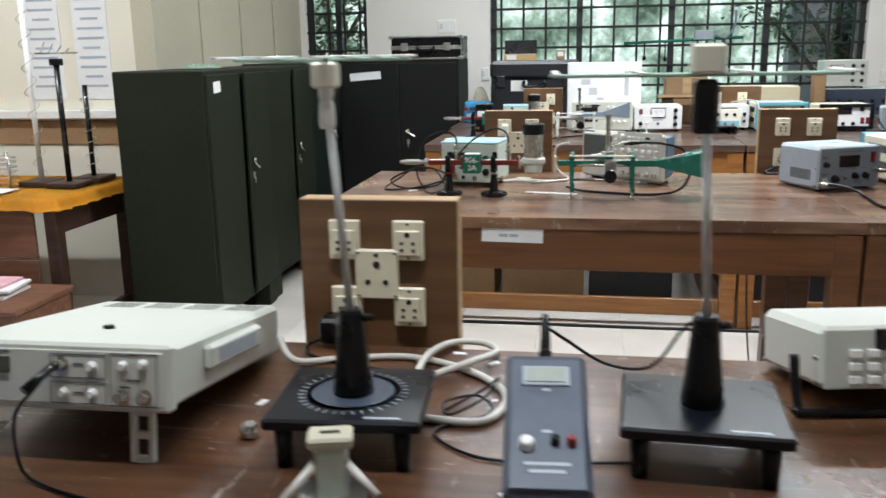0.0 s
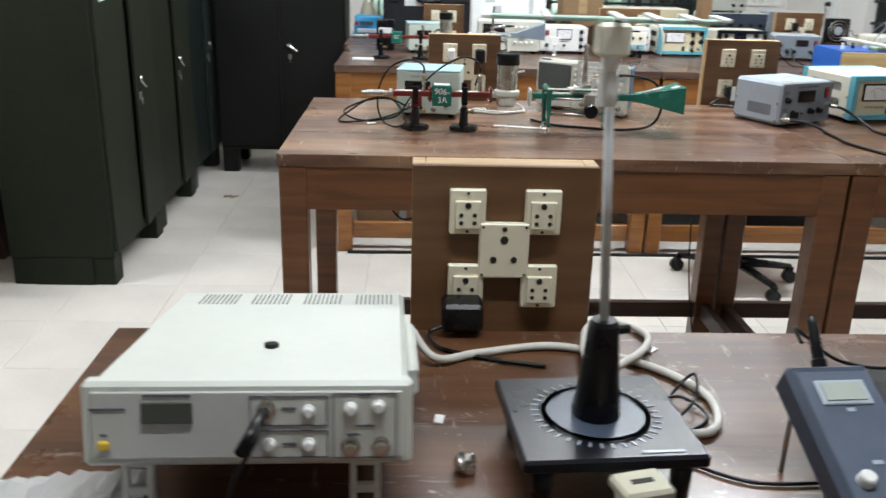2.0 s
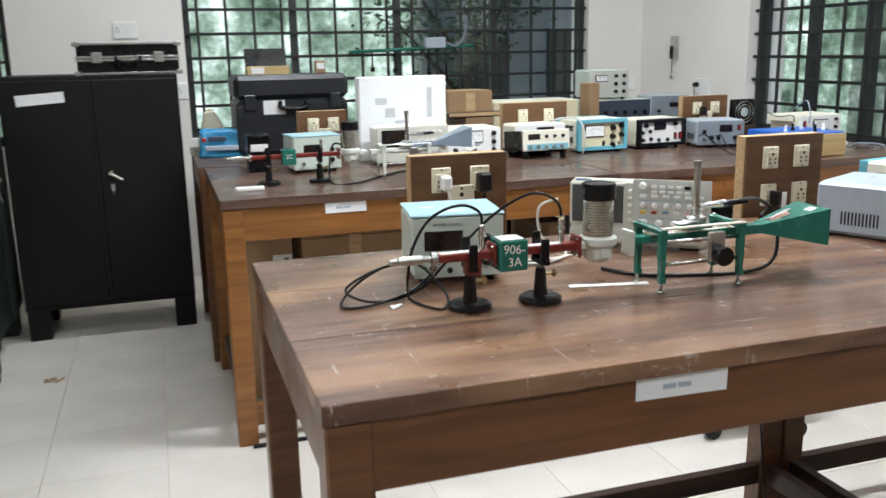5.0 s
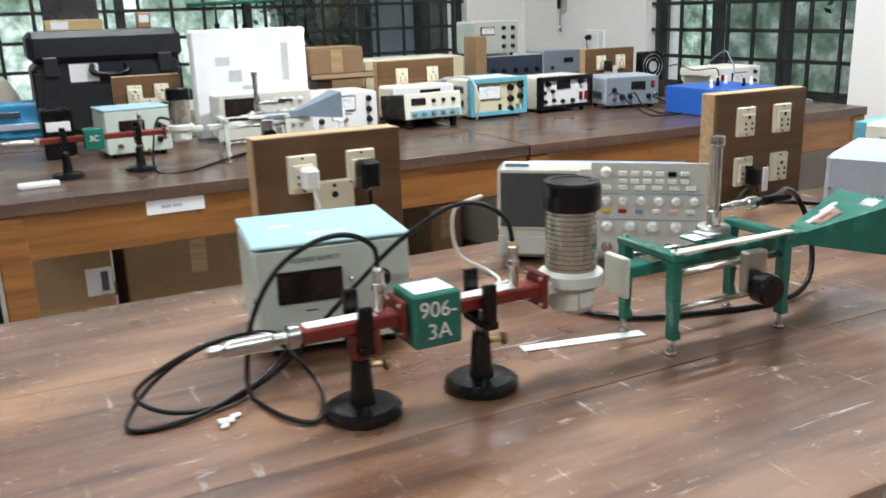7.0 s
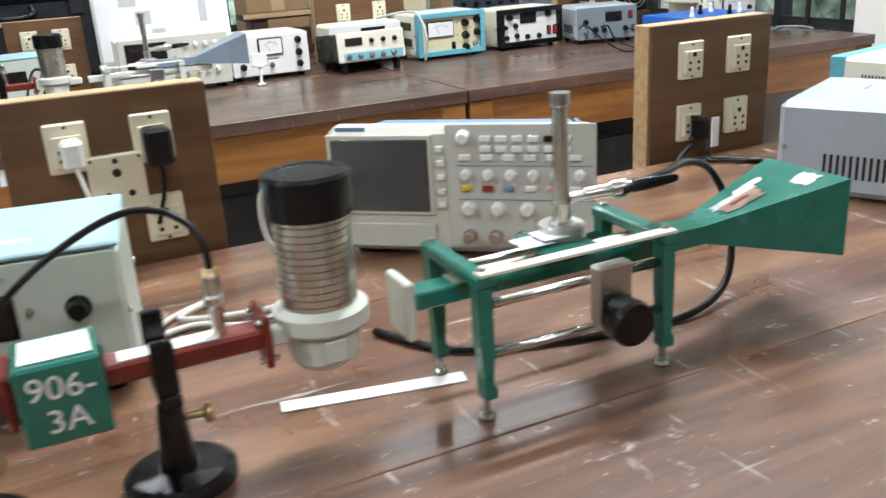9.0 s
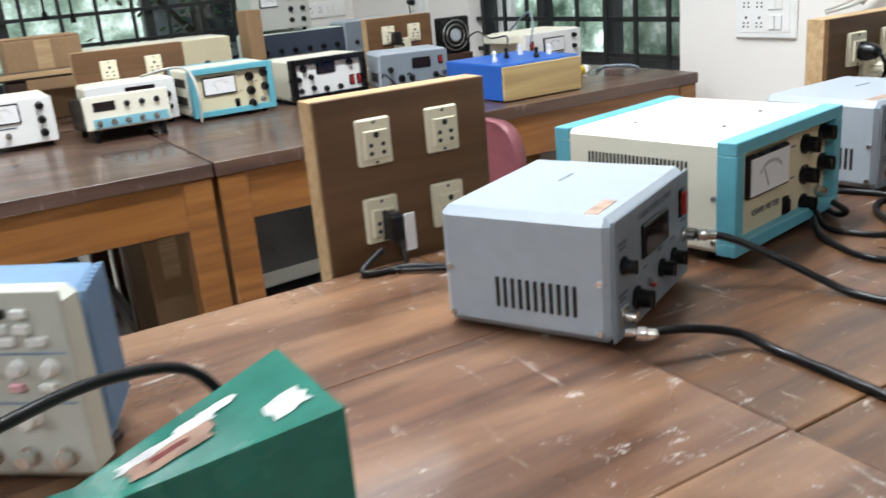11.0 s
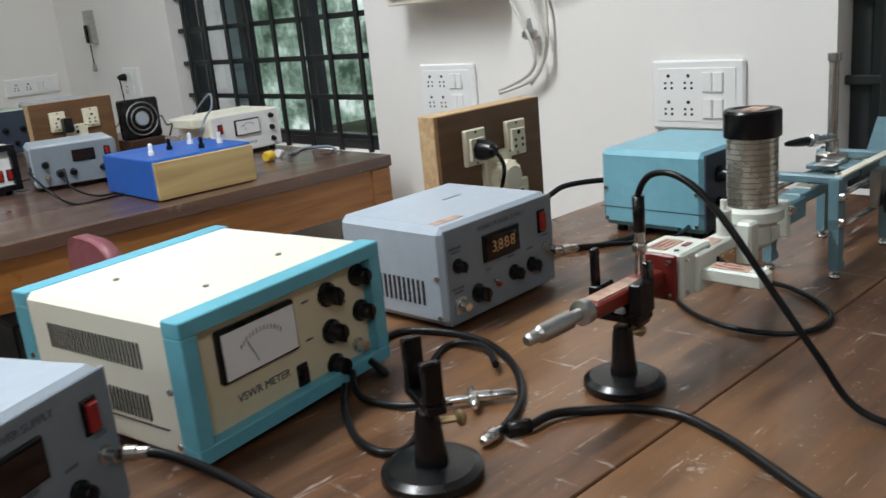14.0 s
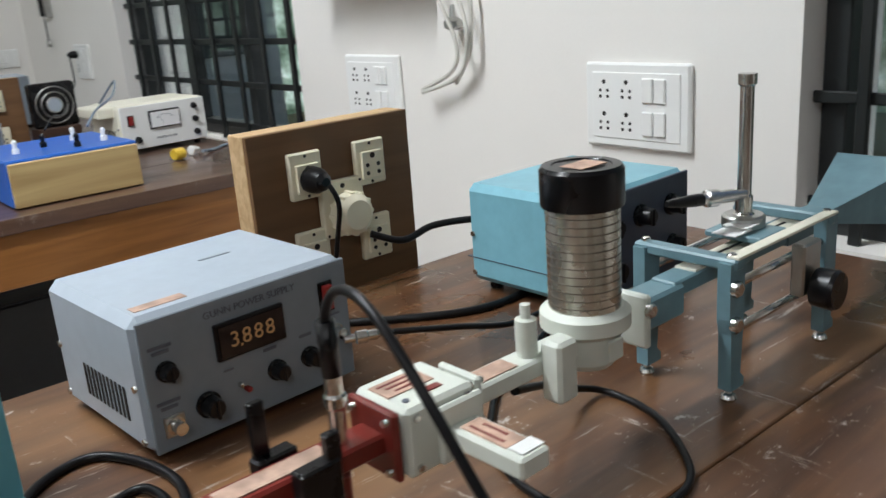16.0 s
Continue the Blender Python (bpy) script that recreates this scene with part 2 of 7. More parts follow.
M_WHWG = mat("white_waveguide_paint", (0.66, 0.69, 0.62), 0.42, var=0.08, scale=18, wear=(0.45, 0.4, 0.33), amount=0.05)
M_GYHORN = mat("slate_horn_paint", (0.20, 0.25, 0.31), 0.4, var=0.1, scale=12)
M_DRUM = mat("engraved_drum_metal", (0.62, 0.60, 0.53), 0.27, 0.9, var=0.1, scale=30)
M_DRUMLINE = mat("drum_groove", (0.16, 0.14, 0.11), 0.5, 0.4)
M_CLEAR = glass("clear_acrylic", (0.97, 0.98, 0.97), 0.03)
M_PANE = glass("window_glass", (0.93, 0.97, 0.96), 0.0)
M_FRAME = mat("dark_window_frame", (0.022, 0.025, 0.026), 0.45)
M_GRILL = mat("black_grill_paint", (0.012, 0.014, 0.014), 0.45)
M_BLUEBOX = mat("blue_enamel_box", (0.02, 0.12, 0.50), 0.35, var=0.08, wear=(0.12, 0.24, 0.55), amount=0.03)
M_WOODBOX = wood("light_wood_panel", (0.36, 0.24, 0.10), (0.56, 0.42, 0.2), 0.5, grain=0.7)
M_YELLOW = mat("yellow_plastic", (0.72, 0.48, 0.04), 0.4)
M_ORANGE = mat("orange_table_cloth", (0.80, 0.36, 0.02), 0.75, var=0.12, scale=9)
M_PINK = mat("pink_paper", (0.72, 0.42, 0.46), 0.8)
M_MAROON = mat("maroon_chair_plastic", (0.24, 0.075, 0.09), 0.45, var=0.15)
M_FOAM = mat("white_foam", (0.80, 0.81, 0.81), 0.85, var=0.05, scale=14, bump=0.3)
M_FOAMGREY = mat("grey_foam_marks", (0.5, 0.51, 0.52), 0.85)
M_CARD = mat("brown_cardboard", (0.34, 0.21, 0.11), 0.8, var=0.1, scale=5)
M_BAG = mat("blue_plastic_bag", (0.03, 0.25, 0.46), 0.3, var=0.12, scale=9)
M_CASE = mat("black_case_plastic", (0.014, 0.016, 0.02), 0.42, var=0.15, scale=10)
M_VENT = mat("grey_vent_shadow", (0.2, 0.21, 0.19), 0.7)
M_NAVY = mat("navy_black_platform", (0.0055, 0.0065, 0.0105), 0.3, var=0.15, scale=14, bump=0.04, spec=0.35)
M_SLATE = mat("slate_blue_face_plate", (0.085, 0.107, 0.15), 0.4, var=0.08, scale=12)
M_DKGLASS = mat("dark_blue_face", (0.05, 0.065, 0.095), 0.35, var=0.1, scale=8)
M_PCB = mat("pale_green_board", (0.38, 0.56, 0.46), 0.5, var=0.1, scale=20)
M_AMBERPAPER = mat("orange_sticker", (0.50, 0.33, 0.25), 0.7, var=0.3, scale=40, wear=(0.62, 0.58, 0.5), amount=0.25, wear_scale=60)
M_COPPER = mat("brass_fitting", (0.55, 0.42, 0.22), 0.3, 0.9, var=0.12, scale=30)
M_LEAF = mat("leaf_green", (0.09, 0.16, 0.07), 0.5, var=0.5, scale=2.0)
M_BARK = mat("tree_bark", (0.12, 0.09, 0.06), 0.9, var=0.3, scale=6.0, bump=0.5)
M_EARTH = mat("dry_earth", (0.20, 0.17, 0.11), 0.95, var=0.25, scale=0.6)
M_HOUSE = mat("far_house_paint", (0.6, 0.6, 0.57), 0.8, var=0.05)


# ---- mesh helpers ----
def abox(bm, c, s, b=0.0, m=None):
    """A box, chamfered by b, joined into bm."""
    h = [v / 2 for v in s]
    b = min(b, 0.45 * min(h) * 2)
    tr = (lambda p: m @ Vector(p)) if m else Vector
    mk = lambda x, y, z: bm.verts.new(tr((c[0] + x, c[1] + y, c[2] + z)))
    if b <= 0:
        v = {(i, j, k): mk(i * h[0], j * h[1], k * h[2]) for i in (-1, 1) for j in (-1, 1) for k in (-1, 1)}
        for a in range(3):
            for s1 in (-1, 1):
                ring = []
                for u, w in ((-1, -1), (1, -1), (1, 1), (-1, 1)):
                    key = [0, 0, 0]
                    key[a], key[(a + 1) % 3], key[(a + 2) % 3] = s1, u, w
                    ring.append(v[tuple(key)])
                bm.faces.new(ring)
        return
    v = {}
    for i in (-1, 1):
        for j in (-1, 1):
            for k in (-1, 1):
                for a in range(3):
                    q = [h[0] - b, h[1] - b, h[2] - b]
                    q[a] = h[a]
                    v[(i, j, k, a)] = mk(i * q[0], j * q[1], k * q[2])
                bm.faces.new([v[(i, j, k, a)] for a in range(3)])
    for a in range(3):
        p, q = (a + 1) % 3, (a + 2) % 3
        for s1 in (-1, 1):
            ring = []
            for u, w in ((-1, -1), (1, -1), (1, 1), (-1, 1)):
                key = [0, 0, 0]
                key[a], key[p], key[q] = s1, u, w
                ring.append(v[(*key, a)])
            bm.faces.new(ring)
        for u in (-1, 1):
            for w in (-1, 1):
                ring = []
                for s1, f in ((-1, p), (1, p), (1, q), (-1, q)):
                    key = [0, 0, 0]
                    key[a], key[p], key[q] = s1, u, w
                    ring.append(v[(*key, f)])
                bm.faces.new(ring)


def acyl(bm, p0, p1, r0, r1=None, n=16, m=None):
    """A cylinder or cone from p0 to p1."""
    r1 = r0 if r1 is None else r1
    p0, p1 = Vector(p0), Vector(p1)
    q = (p1 - p0).to_track_quat("Z", "Y")
    rings = []
    for p, r in ((p0, r0), (p1, r1)):
        ring = []
        for i in range(n):
            a = 2 * math.pi * i / n
            w = p + q @ Vector((r * math.cos(a), r * math.sin(a), 0))
            ring.append(bm.verts.new(m @ w if m else w))
        rings.append(ring)
    for i in range(n):
        f = bm.faces.new((rings[0][i], rings[0][(i + 1) % n], rings[1][(i + 1) % n], rings[1][i]))
        f.smooth = True
    bm.faces.new(rings[0][::-1])
    bm.faces.new(rings[1])


def alathe(bm, profile, n=24, at=(0, 0, 0), m=None):
    """A turned shape round z from (radius, height) pairs."""
    rings = []
    for r, z in profile:
        ring = []
        for i in range(n):
            a = 2 * math.pi * i / n
            w = Vector((at[0] + r * math.cos(a), at[1] + r * math.sin(a), at[2] + z))
            ring.append(bm.verts.new(m @ w if m else w))
        rings.append(ring)
    for u, w in zip(rings, rings[1:]):
        for i in range(n):
            f = bm.faces.new((u[i], u[(i + 1) % n], w[(i + 1) % n], w[i]))
            f.smooth = True
    bm.faces.new(rings[0][::-1])
    bm.faces.new(rings[-1])
    last = len(profile) - 1
    for k, ring in enumerate(rings):
        bend = 90.0
        if 0 < k < last:
            (r0, z0), (r1, z1), (r2, z2) = profile[k - 1:k + 2]
            a0, a1 = math.atan2(z1 - z0, r1 - r0), math.atan2(z2 - z1, r2 - r1)
            bend = abs(math.degrees((a1 - a0 + math.pi) % (2 * math.pi) - math.pi))
        if bend > 24:
            for i in range(n):
                bm.edges.get((ring[i], ring[(i + 1) % n])).smooth = False


def curve_points(pts, res=8):
    pts = [Vector(p) for p in pts]
    out = []
    for i in range(len(pts) - 1):
        a, b, c, d = pts[max(i - 1, 0)], pts[i], pts[i + 1], pts[min(i + 2, len(pts) - 1)]
        for k in range(res):
            t = k / res
            out.append(0.5 * ((2 * b) + (c - a) * t + (2 * a - 5 * b + 4 * c - d) * t * t + (3 * b - a - 3 * c + d) * t ** 3))
    return out + [pts[-1]]


def atube(bm, pts, r, n=8, res=8):
    """A smooth cable through the points."""
    line = curve_points(pts, res)
    rings, up = [], Vector((0.13, 0.31, 0.94))
    for i, p in enumerate(line):
        d = (line[min(i + 1, len(line) - 1)] - line[max(i - 1, 0)]).normalized()
        u = d.cross(up)
        u = (u if u.length > 1e-3 else d.cross(Vector((1, 0, 0)))).normalized()
        w = d.cross(u)
        up = -w if rings and up.dot(w) < 0 else w
        u = d.cross(up).normalized()
        rings.append([bm.verts.new(p + r * (math.cos(2 * math.pi * k / n) * u + math.sin(2 * math.pi * k / n) * up)) for k in range(n)])
    for u, w in zip(rings, rings[1:]):
        for k in range(n):
            f = bm.faces.new((u[k], u[(k + 1) % n], w[(k + 1) % n], w[k]))
            f.smooth = True
    bm.faces.new(rings[0][::-1])
    bm.faces.new(rings[-1])


def mesh_of(name, bm, m):
    bmesh.ops.recalc_face_normals(bm, faces=bm.faces[:])
    me = bpy.data.meshes.new(name)
    bm.to_mesh(me)
    bm.free()
    me.materials.append(m)
    return me


def part(name, bm, m, parent=None, label="", at=None):
    ob = new(name, mesh_of(name, bm, m))
    ob.parent = parent
    if at is not None:
        ob.matrix_basis = at if isinstance(at, Matrix) else Matrix.Translation(at)
    if label:
        ob["label"] = label
    return ob


def shared(name, me, parent, at, label=""):
    ob = new(name, me)
    ob.parent = parent
    ob.matrix_basis = at if isinstance(at, Matrix) else Matrix.Translation(at)
    if label:
        ob["label"] = label
    return ob


def boxpart(name, c, s, m, parent=None, b=0.002, label=""):
    bm = bmesh.new()
    abox(bm, c, s, b)
    return part(name, bm, m, parent, label)


def cylpart(name, p0, p1, r, m, parent=None, r1=None, n=16, label=""):
    bm = bmesh.new()
    acyl(bm, p0, p1, r, r1, n)
    return part(name, bm, m, parent, label)


def thing(name, at, label, category, group="", kind=""):
    ob = new(name)
    ob.empty_display_size = 0.05
    ob.matrix_basis = at
    return tagged(ob, label, category, group, kind)


def structure(ob, label, category):
    return tagged(ob, label, category, "", "structure")


def text(body, size, m, parent, at, name="lettering"):
    cu = bpy.data.curves.new(name, "FONT")
    cu.body, cu.size, cu.align_x, cu.align_y, cu.extrude = body, size, "CENTER", "CENTER", 0.0003
    tmp = bpy.data.objects.new(name, cu)
    scene.collection.objects.link(tmp)
    me = bpy.data.meshes.new_from_object(tmp.evaluated_get(bpy.context.evaluated_depsgraph_get()))
    bpy.data.objects.remove(tmp)
    me.materials.clear()
    me.materials.append(m)
    return shared(name, me, parent, at)


Z = 0.89  # table top height
XE, YN, YB, XB, XW, YS = 3.11, 4.42, 2.05, -1.5, -3.2, -4.8

# ---- the shell of the room ----
def wall(name, boxes, m, label):
    bm = bmesh.new()
    for lo, hi in boxes:
        abox(bm, [(a + b) / 2 for a, b in zip(lo, hi)], [b - a for a, b in zip(lo, hi)])
    return structure(part(name, bm, m), label, "wall")


H, TH = 2.95, 0.26
SILL, HEAD = 0.86, 2.15
wall("wall_north", [((XB - TH, YN, -0.1), (-1.46, YN + TH, H)), ((-1.46, YN, -0.1), (-0.96, YN + TH, SILL)), ((-1.46, YN, HEAD), (-0.96, YN + TH, H)),
                    ((-0.96, YN, -0.1), (0.0, YN + TH, H)), ((0.0, YN, -0.1), (2.69, YN + TH, SILL)), ((0.0, YN, HEAD), (2.69, YN + TH, H)),
                    ((2.69, YN, -0.1), (XE + TH, YN + TH, H))], M_WALL, "off-white painted wall with barred windows")
wall("wall_east", [((XE, 3.24, -0.1), (XE + TH, YN, H)), ((XE, 1.98, -0.1), (XE + TH, 3.24, SILL)), ((XE, 1.98, HEAD), (XE + TH, 3.24, H)),
                   ((XE, 0.58, -0.1), (XE + TH, 1.98, H)), ((XE, -0.70, -0.1), (XE + TH, 0.58, SILL)), ((XE, -0.70, HEAD), (XE + TH, 0.58, H)),
                   ((XE, YS, -0.1), (XE + TH, -0.70, H))], M_WALL, "off-white painted wall with switch plates and windows")
wall("wall_partition", [((XB - 0.12, YB, -0.1), (XB, YN, H))], M_BEIGE, "beige panelled partition behind the steel cupboards")
wall("wall_notice", [((XW, YB, -0.1), (XB - 0.12, YB + 0.15, H))], M_WALL_W, "bright cream wall with pinned notices")
# West and south walls are unseen; their dark colour deepens the room's shade.
wall("wall_west", [((XW - TH, YS, -0.1), (XW, YB + 0.15, H))], M_DIM, "unseen wall, darkened grey-brown to cut bounced light")
wall("wall_south", [((XW - TH, YS - TH, -0.1), (XE + TH, YS, H))], M_DIM, "unseen wall, darkened grey-brown to cut bounced light")
bm = bmesh.new()
abox(bm, (0, -0.1, H + 0.06), (7.2, 10.2, 0.12))
structure(part("ceiling", bm, M_CEIL), "unseen ceiling, greyed to cut bounced light", "ceiling")
for yy in (2.62, 3.22, 3.82):
    structure(boxpart("partition_trim", (XB + 0.006, yy, 1.5), (0.012, 0.03, 2.9), M_BEIGE), "narrow beige cover strip on the partition", "trim")
structure(boxpart("ledge_trim", (-2.36, YB - 0.03, 1.03), (1.48, 0.06, 0.045), M_WHITE, b=0.004), "white ledge along the notice wall", "trim")
structure(boxpart("dado_trim", (-2.36, YB - 0.006, 0.93), (1.48, 0.012, 0.13), M_CARD, b=0.003), "tan band under the ledge", "trim")
for px, pw in ((-2.14, 0.2), (-1.86, 0.2)):
    n = boxpart("pinned_notice", (px, YB - 0.004, 1.42), (pw, 0.004, 0.62), M_PAPER, b=0)
    tagged(n, "white printed notice sheet pinned on the wall", "notice", "notices on the wall")
    for k in range(11):
        boxpart("text_line", (px, YB - 0.007, 1.68 - k * 0.05), (pw * (0.75 if k % 3 else 0.5), 0.001, 0.012), M_LBLUE, n, b=0)


# ---- windows ----
def window(name, at, w, label, mull, cols, rows):
    """A barred window in its opening; local x along the wall, y outwards, z up from the sill."""
    win = thing(name, at, label, "window", kind="structure")
    h = HEAD - SILL
    for k, (c, s) in enumerate((((w / 2, 0.1, 0.02), (w, 0.07, 0.04)), ((w / 2, 0.1, h - 0.02), (w, 0.07, 0.04)), ((0.02, 0.1, h / 2), (0.04, 0.07, h - 0.08)), ((w - 0.02, 0.1, h / 2), (0.04, 0.07, h - 0.08)))):
        boxpart("window_frame", c, s, M_FRAME, win, 0.003)
    for x in mull:
        boxpart("mullion", (x, 0.1, h / 2), (0.045, 0.05, h - 0.08), M_FRAME, win, 0.003)
    edges = [0.04, *mull, w - 0.04]
    for a, b in zip(edges, edges[1:]):
        p = boxpart("pane", ((a + b) / 2, 0.11, h / 2), (b - a - 0.02, 0.004, h - 0.09), M_PANE, win, 0)
        p.visible_shadow = False
    bar_v, bar_h = bmesh.new(), bmesh.new()
    abox(bar_v, (0, 0, h / 2), (0.018, 0.012, h), 0.002)
    abox(bar_h, (w / 2, 0, 0), (w, 0.008, 0.018), 0.002)
    mv, mh = mesh_of("grill_bar", bar_v, M_GRILL), mesh_of("grill_bar", bar_h, M_GRILL)
    for k in range(cols):
        shared("grill_bar", mv, win, ((k + 0.5) * w / cols, 0.03, 0))
    for k in range(rows):
        shared("grill_bar", mh, win, (0, 0.041, (k + 0.35) * h / rows))
    return win


window("window_1", pose(-1.46, YN, SILL), 0.5, "small barred window behind the cupboards", (0.25,), 4, 9)
window("window_2", pose(0.0, YN, SILL), 2.69, "wide barred window looking onto trees", (0.67, 1.345, 2.02), 16, 9)
window("window_3", pose(XE, 3.24, SILL, 0, 0, -90), 1.26, "black barred window with dark glass, trees outside", (0.42, 0.84), 8, 10)
window("window_4", pose(XE, 0.58, SILL, 0, 0, -90), 1.28, "black barred window beside the switch plates", (0.43, 0.85), 8, 8)

# ---- outside ----
bm = bmesh.new()
abox(bm, (0, 0, -0.65), (400, 400, 0.1))
structure(part("ground", bm, M_EARTH), "dry earth ground outside", "ground")


# Emissive mottling: sunlit gaps and shaded leaves are put into the glow colour.
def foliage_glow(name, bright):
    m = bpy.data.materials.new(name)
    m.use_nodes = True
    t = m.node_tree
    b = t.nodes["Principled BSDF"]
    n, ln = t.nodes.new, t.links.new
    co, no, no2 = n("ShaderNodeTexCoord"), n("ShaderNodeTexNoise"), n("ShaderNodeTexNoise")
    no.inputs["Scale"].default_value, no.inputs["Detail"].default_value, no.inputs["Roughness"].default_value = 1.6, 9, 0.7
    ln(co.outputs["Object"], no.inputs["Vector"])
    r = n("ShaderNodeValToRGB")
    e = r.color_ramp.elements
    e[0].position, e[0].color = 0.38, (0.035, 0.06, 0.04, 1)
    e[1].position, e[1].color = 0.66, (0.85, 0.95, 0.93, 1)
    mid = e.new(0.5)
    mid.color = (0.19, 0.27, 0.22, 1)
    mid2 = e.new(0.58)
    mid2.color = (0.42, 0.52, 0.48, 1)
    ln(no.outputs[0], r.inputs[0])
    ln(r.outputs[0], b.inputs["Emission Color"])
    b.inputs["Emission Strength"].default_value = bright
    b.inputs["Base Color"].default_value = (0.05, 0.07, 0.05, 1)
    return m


# Same foliage glow twice, weaker to the east so that side looks shaded.
M_FAR = foliage_glow("far_foliage_glow", 1.9)
M_FARE = foliage_glow("far_foliage_dim_glow", 0.6)
# Flat glowing boards serve as the view and as daylight through the windows.
structure(boxpart("backdrop", (2, 13.0, 3.2), (26, 0.1, 7.6), M_FAR, b=0), "glowing board painted with distant trees and bright sky gaps", "backdrop")
structure(boxpart("backdrop_east", (13.0, 2, 3.2), (0.1, 26, 7.6), M_FARE, b=0), "dimmer glowing board painted with distant trees", "backdrop")


def tree(at, seed, height=4.2, leaves=1500):
    rnd = random.Random(seed)
    t = thing("tree", at, "leafy green tree outside the window", "tree", "trees outside")
    bm = bmesh.new()
    tips = []
    acyl(bm, (0, 0, 0), (0.1, 0.05, height * 0.45), 0.14, 0.09, 9)
    for k in range(7):
        a = k * 2.4 + rnd.random()
        p = Vector((0.1, 0.05, height * (0.3 + 0.025 * k)))
        q = p + Vector((math.cos(a) * (0.7 + rnd.random() * 0.6), math.sin(a) * (0.7 + rnd.random() * 0.6), height * (0.1 + 0.3 * rnd.random())))
        acyl(bm, p, q, 0.05, 0.018, 6)
        tips += [p.lerp(q, 0.6), q]
    part("trunk", bm, M_BARK, t)
    bm = bmesh.new()
    for k in range(leaves):
        c = rnd.choice(tips) + Vector((rnd.gauss(0, 0.33), rnd.gauss(0, 0.33), rnd.gauss(0, 0.28)))
        u = Vector((rnd.gauss(0, 1), rnd.gauss(0, 1), rnd.gauss(0, 0.6))).normalized() * rnd.uniform(0.04, 0.09)
        w = u.cross(Vector((rnd.random(), rnd.random(), rnd.random()))).normalized() * rnd.uniform(0.02, 0.04)
        bm.faces.new([bm.verts.new(c + d) for d in (-u, w * 0.9, u, -w)])
    part("crown", bm, M_LEAF, t)
    return t


first_tree = tree(pose(-3.4, 11.2, -0.6), 3)
for x, y, a in ((4.4, 11.6, 150), (8.6, 4.6, 20), (9.2, 0.6, 100)):
    copy_thing(first_tree, pose(x, y, -0.6, 0, 0, a))
house = thing("house", pose(6.2, 12.0, -0.6), "pale plastered house glimpsed between the trees", "house")
boxpart("wall", (0, 0, 1.6), (5, 0.4, 3.2), M_HOUSE, house)
boxpart("roof", (0, 0, 3.3), (5.4, 1.0, 0.2), M_GROUT, house)
for k in (-1.5, 0, 1.5):
    boxpart("window", (k, -0.21, 1.7), (0.8, 0.05, 1.1), M_SCREEN, house)


# ---- lab tables ----
def lab_table(at, length, depth, top_m, apron_m, label, joints=(0.29, 0.605), legs_dark=None, front_rail=False):
    """A long wooden table; local x along it from the left end, y from the front edge to the back."""
    t = thing("lab_table", at, label, "table", "wooden lab tables")
    edges = [0.0, *joints, depth]
    gap = 0.0022 if len(joints) == 1 else 0.0006
    for a, b in zip(edges, edges[1:]):
        boxpart("plank", (length / 2, (a + b) / 2, Z - 0.016), (length - 0.0005, b - a - gap, 0.032), top_m, t, 0.0012)
    ah, lw = 0.115, 0.07
    for name, c, s in (("front_apron", (length / 2, 0.022, Z - 0.032 - ah / 2), (length - 2 * lw, 0.025, ah)), ("back_apron", (length / 2, depth - 0.022, Z - 0.032 - ah / 2), (length - 2 * lw, 0.025, ah)),
                       ("side_apron", (0.022, depth / 2, Z - 0.032 - ah / 2), (0.025, depth - 2 * lw, ah)), ("side_apron", (length - 0.022, depth / 2, Z - 0.032 - ah / 2), (0.025, depth - 2 * lw, ah))):
        boxpart(name, c, s, apron_m, t, 0.002)
    bm = bmesh.new()
    abox(bm, (0, 0, (Z - 0.032) / 2), (lw, lw, Z - 0.032), 0.004)
    leg = mesh_of("leg", bm, apron_m)
    for x in (lw / 2 + 0.004, length - lw / 2 - 0.004):
        for y in (lw / 2 + 0.004, depth - lw / 2 - 0.004):
            shared("leg", leg, t, (x, y, 0))
    for x in (lw / 2 + 0.004, length - lw / 2 - 0.004):
        boxpart("side_stretcher", (x, depth / 2, 0.13), (0.03, depth - 2 * lw - 0.01, 0.06), legs_dark or M_DARKWOOD, t, 0.002)
    if front_rail:
        boxpart("front_stretcher", (length / 2, lw / 2 + 0.02, 0.1), (length - 2 * lw - 0.01, 0.03, 0.08), apron_m, t, 0.002)
    boxpart("back_stretcher", (length / 2, depth - lw / 2 - 0.02, 0.13), (length - 2 * lw - 0.01, 0.03, 0.06), legs_dark or M_DARKWOOD, t, 0.002)
    return t


LT = "long brown lacquered wooden lab table, worn and scratched"
lab_table(pose(-0.066, -1.95, 0), 1.55, 0.89, M_TOP_NEAR, M_APRON, "long brown lacquered lab table holding antenna trainers", ())
lab_table(pose(1.488, -1.95, 0), 1.5, 0.89, M_TOP_NEAR, M_APRON, LT, ())
lab_table(pose(-0.012, 0.0, 0), 1.4865, 0.89, M_TOP, M_APRON, "long brown lacquered lab table holding a waveguide bench, scratched")
lab_table(pose(1.475, 0.0, 0), 1.53, 0.89, M_TOP_SHADED, M_APRON, "worn brown lacquered lab table standing against the wall", (0.285,))
lab_table(pose(-0.02, 1.807, 0), 1.49, 0.89, M_TOP_FAR, M_APRON_T3, "wooden lab table with orange-brown apron, crowded with instruments", front_rail=True)
lab_table(pose(1.475, 1.807, 0), 1.535, 0.89, M_TOP_FAR, M_APRON_T3, "wooden lab table with orange-brown apron, meters on top", front_rail=True)
